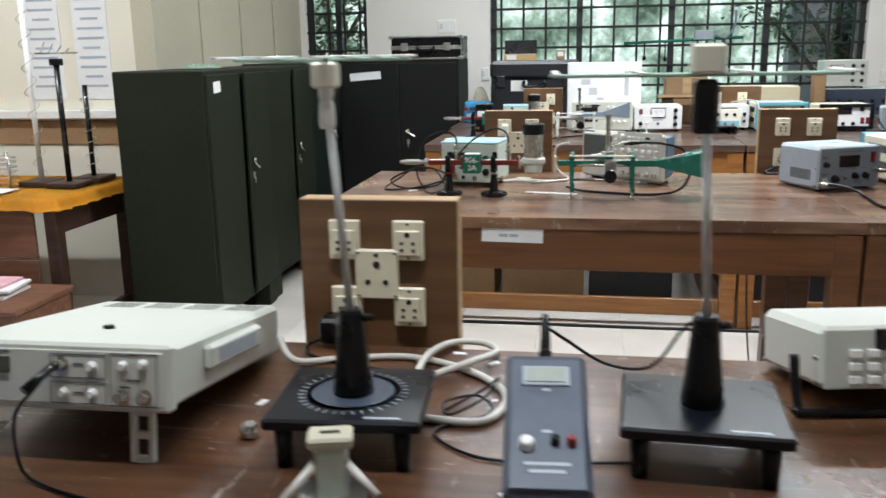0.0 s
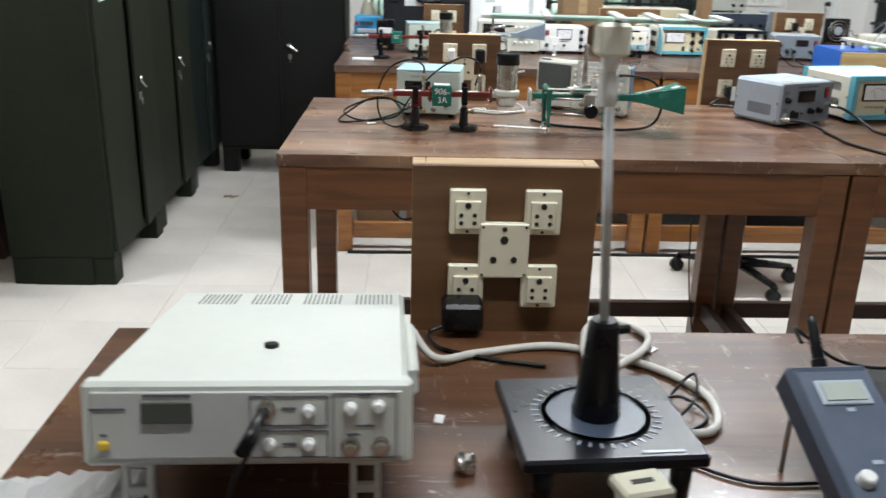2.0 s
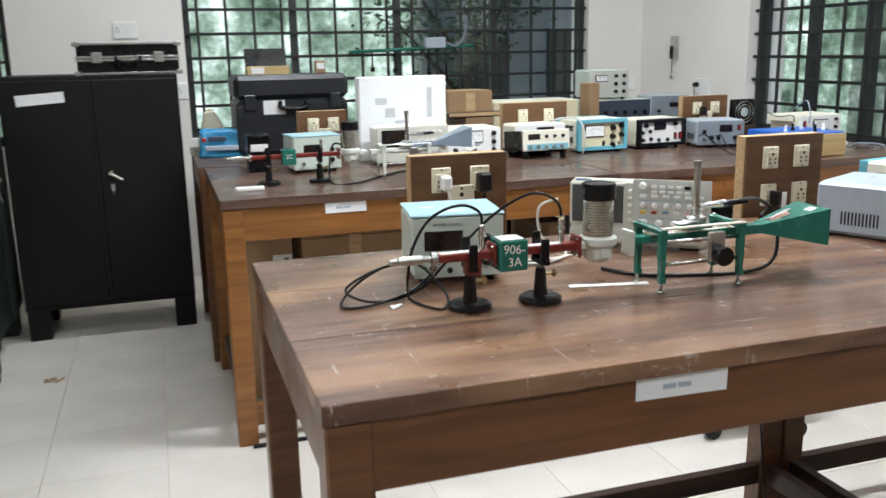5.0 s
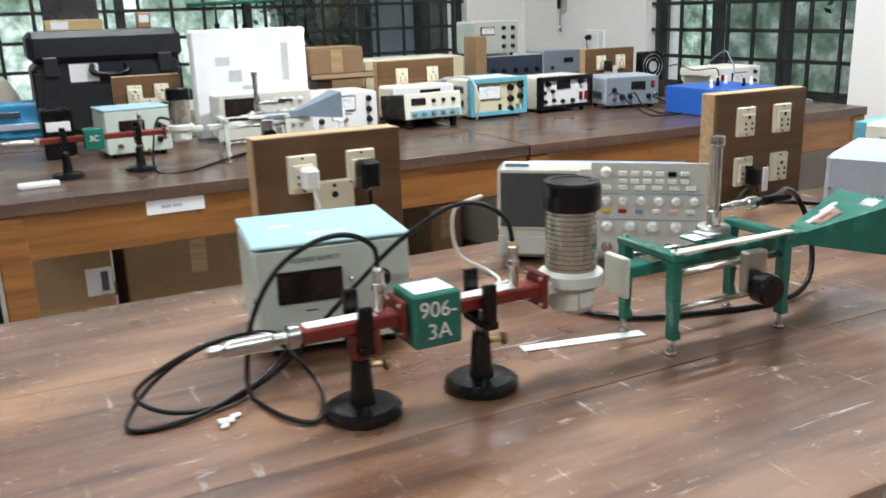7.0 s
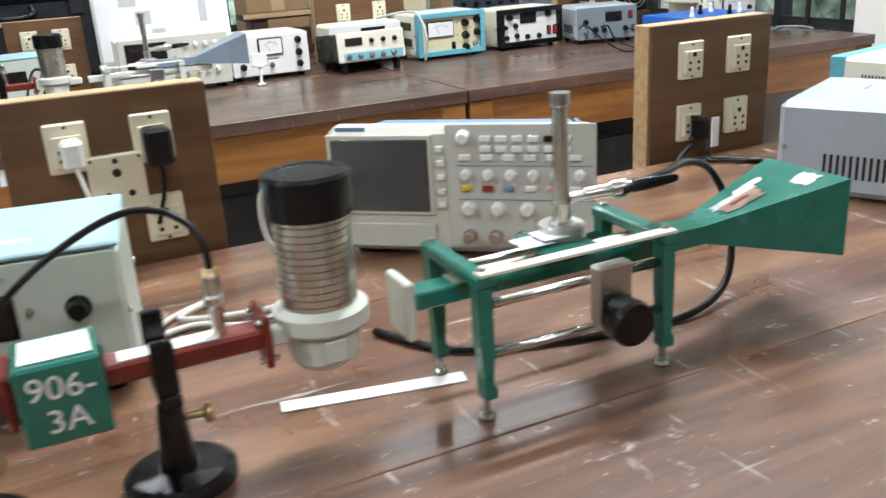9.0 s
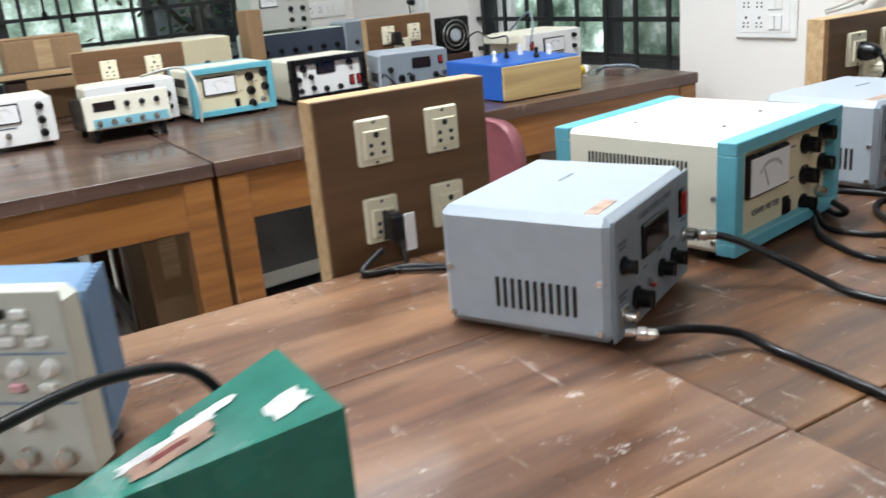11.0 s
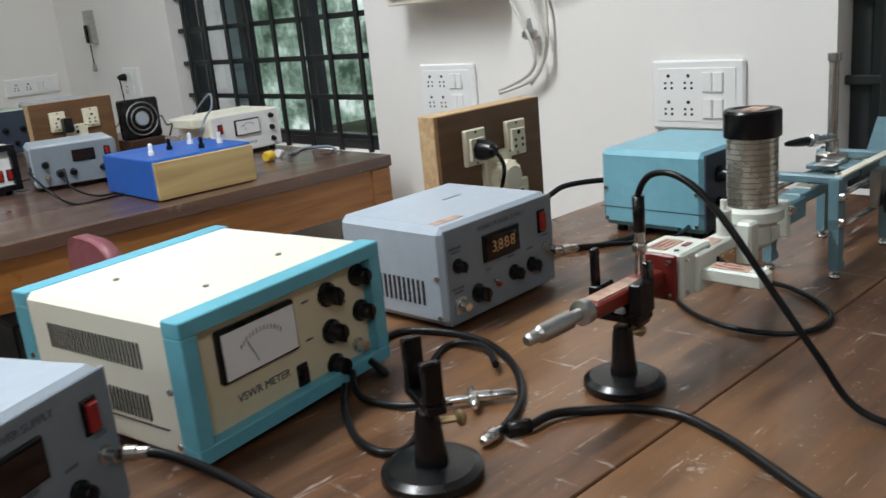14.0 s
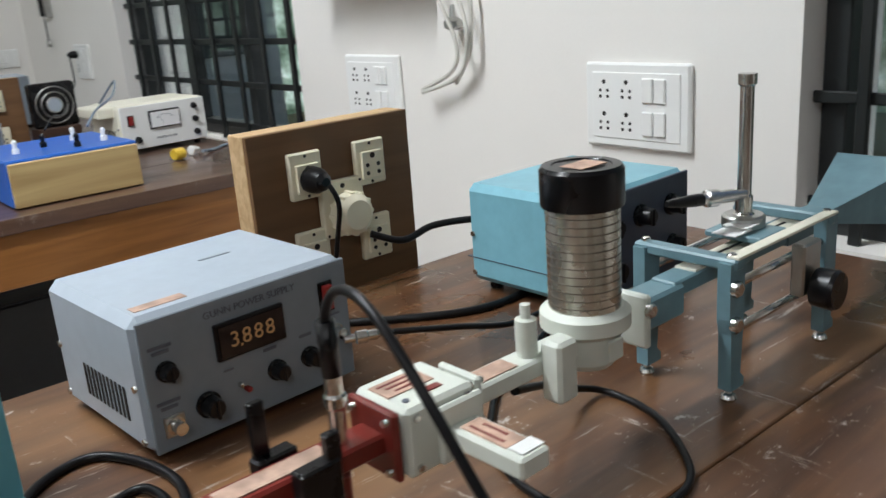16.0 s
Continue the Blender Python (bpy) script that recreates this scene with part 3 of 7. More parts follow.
lab_table(pose(-0.045, 2.735, 0), 1.51, 0.89, M_TOP_FAR, M_APRON, "wooden lab table standing behind another, stacked with cases")
lab_table(pose(1.475, 2.735, 0), 1.535, 0.89, M_TOP_FAR, M_APRON, "wooden lab table in the window corner, old meters on top")


def table_label(x, y, z, w, h, tilt=0.0, words=2):
    n = thing("table_label", pose(x, y, z, 0, tilt, 0), "white printed paper label stuck on the table apron", "label", "labels on the tables")
    boxpart("sheet", (0, 0, 0), (w, 0.0015, h), M_PAPER, n, 0)
    for k in range(words):
        boxpart("text_line", (-0.01 + 0.028 * (k - words / 2 + 0.5), -0.0012, 0), (0.024, 0.0006, h * 0.22), M_LBLUE, n, 0)


table_label(0.569, 0.008, 0.838, 0.168, 0.038, 1.0)
table_label(0.405, 1.814, 0.838, 0.145, 0.036)


# ---- socket boards ----
def hole_mesh(r, y):
    bm = bmesh.new()
    acyl(bm, (0, y, 0), (0, y + 0.004, 0), r, n=8)
    return mesh_of("pin_hole", bm, M_HOLE)


def socket_meshes():
    pl = bmesh.new()
    abox(pl, (0, -0.005, 0), (0.049, 0.010, 0.062), 0.002)
    abox(pl, (0, -0.012, -0.003), (0.034, 0.006, 0.038), 0.001)
    ho = [(x, z, hole_mesh(r, -0.0157 if abs(z) < 0.02 else -0.0107)) for x, z, r in ((0, 0.010, 0.0042), (-0.009, -0.003, 0.003), (0.009, -0.003, 0.003), (-0.009, -0.014, 0.003), (0.009, -0.014, 0.003), (0, 0.026, 0.0022), (0, -0.027, 0.0022))]
    bp = bmesh.new()
    abox(bp, (0, -0.006, 0), (0.068, 0.012, 0.078), 0.002)
    bh = [(x, z, hole_mesh(r, -0.0127)) for x, z, r in ((0, 0.016, 0.0058), (-0.014, -0.012, 0.0045), (0.014, -0.012, 0.0045), (-0.029, 0.034, 0.002), (0.029, 0.034, 0.002), (-0.029, -0.034, 0.002), (0.029, -0.034, 0.002), (0, 0.031, 0.0035))]
    return mesh_of("socket_plate", pl, M_CREAM), ho, mesh_of("socket_plate", bp, M_CREAM), bh


S_PL, S_HO, S_BP, S_BH = socket_meshes()


def socket_board(at, label, w=0.25, big=True, lower=True, zc=0.0):
    """A plywood board on a table's back edge; local z 0 is the table top, y 0 its front face."""
    b = thing("socket_board", at, label, "socket board", "socket boards on the tables")
    boxpart("face_panel", (0, 0.004, 0.035), (w, 0.008, 0.376), M_BOARD, b, 0.001)
    for x in (-w / 2 + 0.009, w / 2 - 0.009):
        boxpart("side_edge", (x, 0.028, 0.035), (0.018, 0.038, 0.376), M_EDGE, b, 0.001)
    boxpart("top_edge", (0, 0.028, 0.214), (w - 0.037, 0.038, 0.018), M_EDGE, b, 0.001)
    dx = 0.0505 * w / 0.25
    for x, z in ((-dx, 0.162), (dx, 0.162), (-dx, 0.056), (dx, 0.056)):
        p = shared("socket_plate", S_PL, b, (x, 0, z))
        for hx, hz, hm in S_HO:
            shared("pin_hole", hm, p, (hx, 0, hz))
    if big:
        p = shared("socket_plate", S_BP, b, (0, 0, 0.108))
        for hx, hz, hm in S_BH:
            shared("pin_hole", hm, p, (hx, 0, hz))
    return b


socket_board(pose(0.453, -1.028, Z), "plywood socket board with five cream sockets and a black adapter")
socket_board(pose(0.51, 0.905, Z), "plywood socket board with white and black plugs in it")
socket_board(pose(1.493, 0.918, Z), "plywood socket board with four cream sockets", 0.26, False)
socket_board(pose(2.508, 0.916, Z), "plywood socket board with a black plug and a round plug", 0.255)
socket_board(pose(0.5, 2.7, Z), "small plywood socket board between the tables", 0.22)
socket_board(pose(1.52, 2.7, Z), "plywood socket board between the tables", 0.33, False)
socket_board(pose(2.465, 2.7, Z), "plywood socket board with plugs beside a fan unit", 0.26)


def plug(at, m, label, r=0.016, length=0.045, cord=None):
    p = thing("plug", at, label, "plug", "plugs in the socket boards")
    bm = bmesh.new()
    alathe(bm, [(r * 0.75, 0), (r * 1.05, 0.006), (r, length * 0.5), (r * 0.7, length * 0.85), (r * 0.35, length)], 16, m=pose(0, 0, 0, 90))
    part("plug_body", bm, m, p)
    if cord:
        bm = bmesh.new()
        atube(bm, cord, 0.0035, 7)
        part("cord", bm, m, p)
    return p


def block_plug(at, m, label, s, cord=None):
    p = thing("adapter_plug", at, label, "plug", "plugs in the socket boards")
    boxpart("adapter_body", (0, -s[1] / 2, 0), s, m, p, 0.005)
    if cord:
        bm = bmesh.new()
        atube(bm, cord, 0.003, 7)
        part("cord", bm, m, p)
    return p


block_plug(pose(0.397, -1.044, Z + 0.028), M_BLACK, "black mains adapter pushed into the socket board", (0.055, 0.045, 0.04), [(-0.02, -0.03, -0.015), (-0.045, -0.04, -0.022), (-0.03, -0.08, -0.0245), (0.03, -0.11, -0.0245), (0.1, -0.13, -0.0245)])
block_plug(pose(0.463, 0.889, Z + 0.158), M_WHITE, "white plug with ribbed strain relief in the board", (0.026, 0.03, 0.036), [(0, -0.024, -0.01), (0.008, -0.03, -0.05), (0.014, -0.015, -0.09), (0.012, -0.006, -0.12)])
block_plug(pose(0.562, 0.889, Z + 0.155), M_BLACK, "black plug with hanging cord in the board", (0.034, 0.034, 0.048), [(0, -0.02, -0.02), (-0.002, -0.024, -0.055), (-0.014, -0.014, -0.1)])
block_plug(pose(1.445, 0.902, Z + 0.05), M_BLACK, "black plug with white tag in the lower socket", (0.022, 0.03, 0.04), [(0, -0.02, -0.01), (0.0, -0.04, -0.0455), (-0.03, -0.05, -0.0455), (0.06, -0.12, -0.0455), (0.12, -0.13, -0.0455)])
boxpart("cable_tag", (1.457, 0.865, Z + 0.045), (0.014, 0.003, 0.05), M_PAPER, None, 0)
tagged(bpy.data.objects["cable_tag"], "white paper tag on a plug cord", "tag")
plug(pose(2.458, 0.903, Z + 0.158), M_BLACK, "round black plug in the upper socket", 0.017, 0.04, [(0.004, -0.034, 0), (0.012, -0.045, -0.03), (0.014, -0.03, -0.08), (0.004, -0.02, -0.155)])
bm = bmesh.new()
alathe(bm, [(0.026, 0), (0.029, 0.004), (0.028, 0.022), (0.02, 0.03), (0.006, 0.031)], 28, m=pose(0, 0, 0, 90))
round_plug = part("round_plug", bm, M_CREAM, None, "", pose(2.51, 0.903, Z + 0.102))
tagged(round_plug, "large round cream plug top in the centre socket", "plug")
for k in range(12):
    a = k * math.pi / 6
    boxpart("grip_rib", (0.0275 * math.cos(a), -0.012, 0.0275 * math.sin(a)), (0.006, 0.02, 0.006), M_CREAM, round_plug, 0.001)


# ---- steel cupboards ----
def cupboard(at, w, d, h, m, label, foot=0.12, handle_x=0.06, open_gap=0.0):
    """A two-door steel cupboard; local front at y 0 facing -y, x centred."""
    c = thing("steel_cupboard", at, label, "cupboard", "steel cupboards")
    boxpart("body", (0, d / 2, (h + foot) / 2), (w, d, h - foot), m, c, 0.006)
    for s in (-1, 1):
        door = boxpart("door", (s * w / 4, -0.008, (h + foot) / 2 + 0.005), (w / 2 - 0.012, 0.016, h - foot - 0.05), m, c, 0.004)
        if s > 0:
            door.matrix_basis = pose(w / 2, 0, 0, 0, 0, open_gap) @ pose(-w / 2, 0, 0)
    oy = -(w / 2 - handle_x) * math.sin(radians(open_gap))
    # Dark strip painted where shade falls between the two doors.
    boxpart("door_gap_shade", (0, -0.001, (h + foot) / 2 + 0.005), (0.011, 0.004, h - foot - 0.05), M_HOLE, c, 0)
    hb = bmesh.new()
    alathe(hb, [(0.011, 0), (0.012, 0.012), (0.007, 0.02)], 14, m=pose(handle_x, -0.016 + oy, 0.82, 90))
    abox(hb, (handle_x + 0.025, -0.032 + oy, 0.808), (0.075, 0.008, 0.014), 0.003, m=pose(handle_x, 0, 0.82, 0, 30, 0) @ pose(-handle_x, 0, -0.82))
    part("door_handle", hb, M_CHROME, c, "chrome lever handle")
    boxpart("lock_plate", (handle_x, -0.019 + oy, 0.745), (0.018, 0.006, 0.03), M_STEEL, c, 0.001)
    bm = bmesh.new()
    acyl(bm, (0, 0, 0), (0, 0, -0.03), 0.004, 0.002, 6)
    part("key", bm, M_STEEL, c, "", (handle_x, -0.025 + oy, 0.735))
    for s in (-1, 1):
        boxpart("side_skirt", (s * (w / 2 - 0.008), d / 2, foot / 2), (0.014, d - 0.19, foot), m, c, 0.001)
    fb = bmesh.new()
    abox(fb, (0, 0, foot / 2), (0.1, 0.09, foot), 0.003)
    fm = mesh_of("foot", fb, m)
    for x in (-w / 2 + 0.055, w / 2 - 0.055):
        for y in (0.05, d - 0.05):
            shared("foot", fm, c, (x, y, 0))
    return c


def cup_label(cup_pose, x, z, w, h):
    n = boxpart("paper_label", (0, 0, 0), (w, 0.001, h), M_PAPER, None, 0)
    n.matrix_basis = cup_pose @ pose(x, -0.0175, z, 0, -4, 0)
    tagged(n, "white paper label stuck on the cupboard door", "label", "labels on the cupboards")


CA = pose(-0.915, 1.708, 0, 0, 0, 90)
cupboard(CA, 0.745, 0.435, 1.265, M_GREEN, "low olive-green steel cupboard, scuffed, one door ajar", handle_x=0.05, open_gap=3.5)
cup_label(CA, -0.27, 1.19, 0.075, 0.05)
CB = pose(-0.93, 2.475, 0, 0, 0, 90)
cupboard(CB, 0.745, 0.43, 1.262, M_GREEN, "low olive-green steel cupboard beside its twin, one door ajar", handle_x=0.03, open_gap=3.0)
CC = pose(-0.945, 3.235, 0, 0, 0, 90)
cupboard(CC, 0.745, 0.42, 1.27, M_TEAL, "low dark teal steel cupboard with a small label", handle_x=0.04, open_gap=2.0)
cup_label(CC, -0.1, 1.18, 0.04, 0.04)
CD = pose(-0.485, 3.36, 0)
cupboard(CD, 0.8, 0.45, 1.278, M_DKGREY, "charcoal steel cupboard on feet with keys in the lock", 0.15, 0.06)
cup_label(CD, -0.22, 1.175, 0.21, 0.05)


def flight_case(at):
    c = thing("aluminium_case", at, "black case with silver edges and latches on a cupboard", "case")
    boxpart("case_shell", (0, 0.16, 0.075), (0.46, 0.31, 0.148), M_BLACK, c, 0.004)
    for x in (-0.23, 0.23):
        for z in (0.008, 0.142):
            boxpart("corner_cap", (x, 0.004, z), (0.03, 0.03, 0.022), M_STEEL, c, 0.004)
    for z in (0.006, 0.068, 0.082, 0.144):
        boxpart("edge_strip", (0, 0.004, z), (0.47, 0.012, 0.011), M_STEEL, c, 0.002)
    for x in (-0.14, 0.14):
        boxpart("latch", (x, -0.008, 0.08), (0.045, 0.014, 0.05), M_STEEL, c, 0.003)
    hb = bmesh.new()
    atube(hb, [(-0.055, -0.004, 0.08), (-0.05, -0.025, 0.065), (0, -0.028, 0.058), (0.05, -0.025, 0.065), (0.055, -0.004, 0.08)], 0.008, 8)
    part("carry_handle", hb, M_BLACK, c)
    return c


flight_case(pose(-0.30, 3.37, 1.278))
bm = bmesh.new()
abox(bm, (0, 0, 0.004), (0.16, 0.11, 0.008), 0.001)
for k in range(9):
    abox(bm, (-0.065 + k * 0.016, 0.02 * math.sin(k * 2), 0.013), (0.008, 0.02, 0.012), 0.001)
tagged(part("circuit_board", bm, M_PCB, None, "", pose(-1.12, 1.78, 1.268, 0, 0, 8)), "green circuit board lying on the cupboard", "circuit board")

# ---- desk with orange cloth ----
desk = thing("demonstration_desk", pose(-1.5, 1.04, 0), "brown wooden desk with a panelled front and dark legs", "desk")
boxpart("desk_top", (-0.6, 0.34, 0.715), (1.2, 0.68, 0.03), M_DESK, desk)
for z in (0.27, 0.40, 0.53, 0.645):
    boxpart("front_plank", (-0.66, 0.012, z), (1.08, 0.02, 0.122), M_DESK, desk, 0.003)
for x, y in ((-0.03, 0.63), (-0.03, 0.05), (-1.15, 0.63), (-1.15, 0.05)):
    boxpart("leg", (x - 0.02, y, 0.35), (0.06, 0.06, 0.70), M_DARKWOOD, desk, 0.003)
boxpart("side_rail", (-0.05, 0.34, 0.63), (0.03, 0.5, 0.12), M_DARKWOOD, desk, 0.003)
boxpart("foot_rail", (-0.05, 0.34, 0.12), (0.03, 0.5, 0.05), M_DARKWOOD, desk, 0.003)


def hanging_cloth(name, x0, x1, y0, y1, z, drop, m, parent=None):
    """A cloth over a flat top with wavy hanging hems."""
    bm = bmesh.new()
    nx, ny, rnd = 44, 24, random.Random(5)
    rows = []
    for j in range(-3, ny + 4):
        row = []
        for i in range(-3, nx + 4):
            ci, cj = min(max(i, 0), nx), min(max(j, 0), ny)
            x, y = x0 + (x1 - x0) * ci / nx, y0 + (y1 - y0) * cj / ny
            ox, oy = i - ci, j - cj
            k = max(abs(ox), abs(oy))
            wave = 0.011 * math.sin(ci * 1.1 + cj * 1.7) + 0.008 * math.sin(ci * 0.45 + 2)
            d = drop * (0.75 + 4 * wave) * k / 3
            out = (0.006 + 0.5 * abs(wave)) * k if k else 0
            row.append(bm.verts.new((x + out * (ox > 0) - out * (ox < 0), y + out * (oy > 0) - out * (oy < 0), z - d + (0.0012 * math.sin(ci * 0.9) * math.cos(cj) if not k else 0))))
        rows.append(row)
    for a, b in zip(rows, rows[1:]):
        for i in range(len(a) - 1):
            bm.faces.new((a[i], a[i + 1], b[i + 1], b[i])).smooth = True
    bmesh.ops.solidify(bm, geom=bm.faces[:], thickness=0.003)
    return part(name, bm, m, parent)


tagged(hanging_cloth("table_cloth", -2.69, -1.492, 1.035, 1.725, 0.737, 0.065, M_ORANGE), "orange cloth with rumpled hem over the desk", "cloth")
bench = thing("step_bench", pose(-1.46, 0.62, 0), "low brown wooden box bench with a base moulding", "bench")
boxpart("box", (-0.6, 0.2, 0.175), (1.2, 0.38, 0.33), M_DESK, bench, 0.003)
boxpart("seat_board", (-0.6, 0.2, 0.35), (1.24, 0.41, 0.022), M_DESK, bench, 0.004)
boxpart("base_moulding", (-0.6, 0.2, 0.03), (1.26, 0.44, 0.06), M_DESK, bench, 0.012)
for k, (c, dx, a) in enumerate(((M_PAPER, 0.0, 4), (M_PINK, -0.02, -3), (M_PAPER, 0.01, 9), (M_PINK, -0.03, 2))):
    tagged(boxpart("writing_pad", (0, 0, 0), (0.24, 0.2, 0.012), c, None, 0.001), ("thin white" if c == M_PAPER else "thin pink") + " paper pad lying on the low bench", "paper pad", "papers on the bench").matrix_basis = pose(-1.72 + dx, 0.85, 0.3675 + 0.0125 * k, 0, 0, a)


def helix_stand(at, h, m, label):
    s = thing("helical_antenna", at, label, "antenna", "antennas on the desk")
    boxpart("base_board", (0, 0, 0.012), (0.15, 0.15, 0.024), M_DARKWOOD, s, 0.003)
    cylpart("mast", (0, 0, 0.024), (0, 0, h), 0.012, m, s)
    bm = bmesh.new()
    atube(bm, [(0.028 * math.cos(k * 0.8), 0.028 * math.sin(k * 0.8), 0.04 + k * (h - 0.08) / 56) for k in range(57)], 0.0016, 5, 2)
    part("wire_helix", bm, M_STEEL, s)
    return s


helix_stand(pose(-1.80, 1.40, 0.742), 0.86, M_WHITE, "tall pale helical antenna on a dark base")
helix_stand(pose(-1.62, 1.55, 0.742), 0.46, M_BLACKM, "short black helical antenna on a dark base")
st = thing("log_antenna_stand", pose(-1.63, 1.36, 0.742), "black antenna mast with a thin cross boom", "antenna", "antennas on the desk")
boxpart("base_board", (0, 0, 0.012), (0.16, 0.14, 0.024), M_DARKWOOD, st, 0.003)
cylpart("mast", (0, 0, 0.024), (0, 0, 0.56), 0.013, M_BLACKM, st)
boxpart("mast_clamp", (0, 0, 0.57), (0.05, 0.04, 0.03), M_BLACK, st, 0.004)
cylpart("boom", (-0.1, 0, 0.61), (0.1, 0.02, 0.61), 0.004, M_STEEL, st)
for k in range(4):
    cylpart("element", (-0.06 + 0.04 * k, -0.02, 0.61), (-0.06 + 0.04 * k, 0.02, 0.66 - 0.01 * k), 0.003, M_STEEL, st, n=8)
rack = thing("wire_rack", pose(-1.98, 1.28, 0.742), "wire rack of thin metal loops on the desk", "rack")
for k in range(7):
    bm = bmesh.new()
    atube(bm, [(-0.1, -0.06, 0.01 + k * 0.022), (0.1, -0.06, 0.012 + k * 0.022), (0.1, 0.06, 0.01 + k * 0.022), (-0.1, 0.06, 0.012 + k * 0.022), (-0.1, -0.06, 0.01 + k * 0.022)], 0.0022, 6, 3)
    part("wire_loop", bm, M_STEEL, rack)
for x in (-0.1, 0.1):
    cylpart("post", (x, 0, 0), (x, 0, 0.17), 0.006, M_STEEL, rack)
for k, (x, y) in enumerate(((-1.9, 1.15), (-2.12, 1.2))):
    tagged(boxpart("paper_sheet", (x, y, 0.748), (0.2, 0.16, 0.004), M_PAPER, None, 0.001), "white papers on the orange cloth", "papers")


# ---- instruments ----
KNOBS = {}


def knob_mesh(r, m):
    key = (r, m.name)
    if key not in KNOBS:
        bm = bmesh.new()
        alathe(bm, [(r, 0), (r, 0.003), (r * 0.8, 0.004), (r * 0.72, r * 1.3), (r * 0.62, r * 1.45)], 16, m=pose(0, 0, 0, 90))
        abox(bm, (0, -r * 0.8, 0), (r * 0.25, r * 1.6, r * 1.5), r * 0.05)
        KNOBS[key] = mesh_of("knob", bm, m)
    return KNOBS[key]


def jack_mesh():
    if "jack" not in KNOBS:
        bm = bmesh.new()
        alathe(bm, [(0.0085, 0), (0.0085, 0.003), (0.006, 0.0035), (0.006, 0.014), (0.0045, 0.0142)], 14, m=pose(0, 0, 0, 90))
        KNOBS["jack"] = mesh_of("jack", bm, M_CHROME)
    return KNOBS["jack"]


def meter(parent, x, z, w, h):
    boxpart("meter_bezel", (x, -0.004, z), (w + 0.008, 0.01, h + 0.008), M_BLACK, parent, 0.002)
    f = boxpart("meter_face", (x, -0.0095, z), (w, 0.002, h), M_PAPER, parent, 0, "white meter scale")
    bm = bmesh.new()
    for k in range(13):
        a = radians(40 + k * 8.3)
        abox(bm, (x + 0.36 * w * math.cos(a), -0.0107, z - 0.3 * h + 0.6 * h * math.sin(a)), (0.0008, 0.0006, 0.005))
    abox(bm, (x - 0.14 * w, -0.0112, z + 0.02 * h), (0.0008, 0.0006, 0.55 * h), m=pose(x, 0, z, 0, -25, 0) @ pose(-x, 0, -z))
    part("needle_scale", bm, M_INK, f)


def instrument(name, at, w, d, h, body, face, label, slots=(11, 0.2, 0.045, 0.02, 0.25), knobs=(), displays=(), meters=(), switches=(), jacks=(), bars=(), words=(), trim=None, feet=0.012, vents=0, led=None, group="bench instruments", screws=True, top_m=None):
    """A boxed bench instrument; local front at y 0 facing -y, x centred, z 0 on the table. Fittings are (x, z) over (w, h)."""
    t = thing(name, at, label, "instrument", group)
    hz = h - feet
    X, ZZ = (lambda u: u * w), (lambda v: feet + v * hz)
    boxpart("case_body", (0, d / 2, feet + hz / 2), (w, d, hz), body, t, 0.006 if trim else 0.009)
    if top_m:
        boxpart("lid", (0, d / 2, h + 0.0015), (w + 0.003, d + 0.003, 0.005), top_m, t, 0.002)
    boxpart("front_panel", (0, -0.001, feet + hz / 2), (w - (0.028 if trim else 0.006), 0.004, hz - (0.026 if trim else 0.006)), face, t, 0.001)
    if trim:
        for y in (-0.004, d - 0.008):
            bm = bmesh.new()
            for c, s in (((0, y, feet + 0.007), (w + 0.002, 0.026, 0.016)), ((0, y, h - 0.007), (w + 0.002, 0.026, 0.016)), ((-w / 2 + 0.008, y, feet + hz / 2), (0.018, 0.026, hz - 0.03)), ((w / 2 - 0.008, y, feet + hz / 2), (0.018, 0.026, hz - 0.03))):
                abox(bm, c, s, 0.0012)
            part("trim_frame", bm, trim, t, "painted trim frame")
    if feet:
        fb = bmesh.new()
        acyl(fb, (0, 0, 0), (0, 0, feet + 0.001), 0.009, n=12)
        fm = mesh_of("foot", fb, M_BLACK)
        for x in (-w / 2 + 0.025, w / 2 - 0.025):
            for y in (0.025, d - 0.025):
                shared("foot", fm, t, (x, y, 0))
    for u, v, r, *mm in knobs:
        shared("knob", knob_mesh(r, mm[0] if mm else M_BLACK), t, (X(u), -0.003, ZZ(v)))
    for u, v, dw, dh in displays:
        boxpart("display_bezel", (X(u), -0.0035, ZZ(v)), (dw + 0.006, 0.006, dh + 0.006), M_BLACK, t, 0.001)
        boxpart("display", (X(u), -0.007, ZZ(v)), (dw, 0.002, dh), M_DISP, t, 0)
    if led:
        u, v, size, body_text = led
        for k, digit in enumerate(body_text):
            text(digit, size, M_LED, t, pose(X(u) + (k - (len(body_text) - 1) / 2) * size * 0.6, -0.0086, ZZ(v), 90), "led_digit")
        boxpart("led_point", (X(u) - size * 0.6, -0.0086, ZZ(v) - size * 0.32), (0.0022, 0.0006, 0.0022), M_LED, t, 0)
    for u, v, mw, mh in meters:
        meter(t, X(u), ZZ(v), mw, mh)
    for u, v, sw, sh, m in switches:
        boxpart("switch", (X(u), -0.005, ZZ(v)), (sw, 0.01, sh), m, t, 0.0015)
        if sh > 0.012:
            boxpart("switch_frame", (X(u), -0.0025, ZZ(v)), (sw + 0.006, 0.006, sh + 0.006), M_BLACK, t, 0.001)
    for u, v in jacks:
        shared("jack", jack_mesh(), t, (X(u), -0.003, ZZ(v)))
    if bars:
        for u, v, bw, bh, *mm in bars:
            boxpart("print_bar", (X(u), -0.0036, ZZ(v)), (bw, 0.0008, bh), mm[0] if mm else M_INK, t, 0)
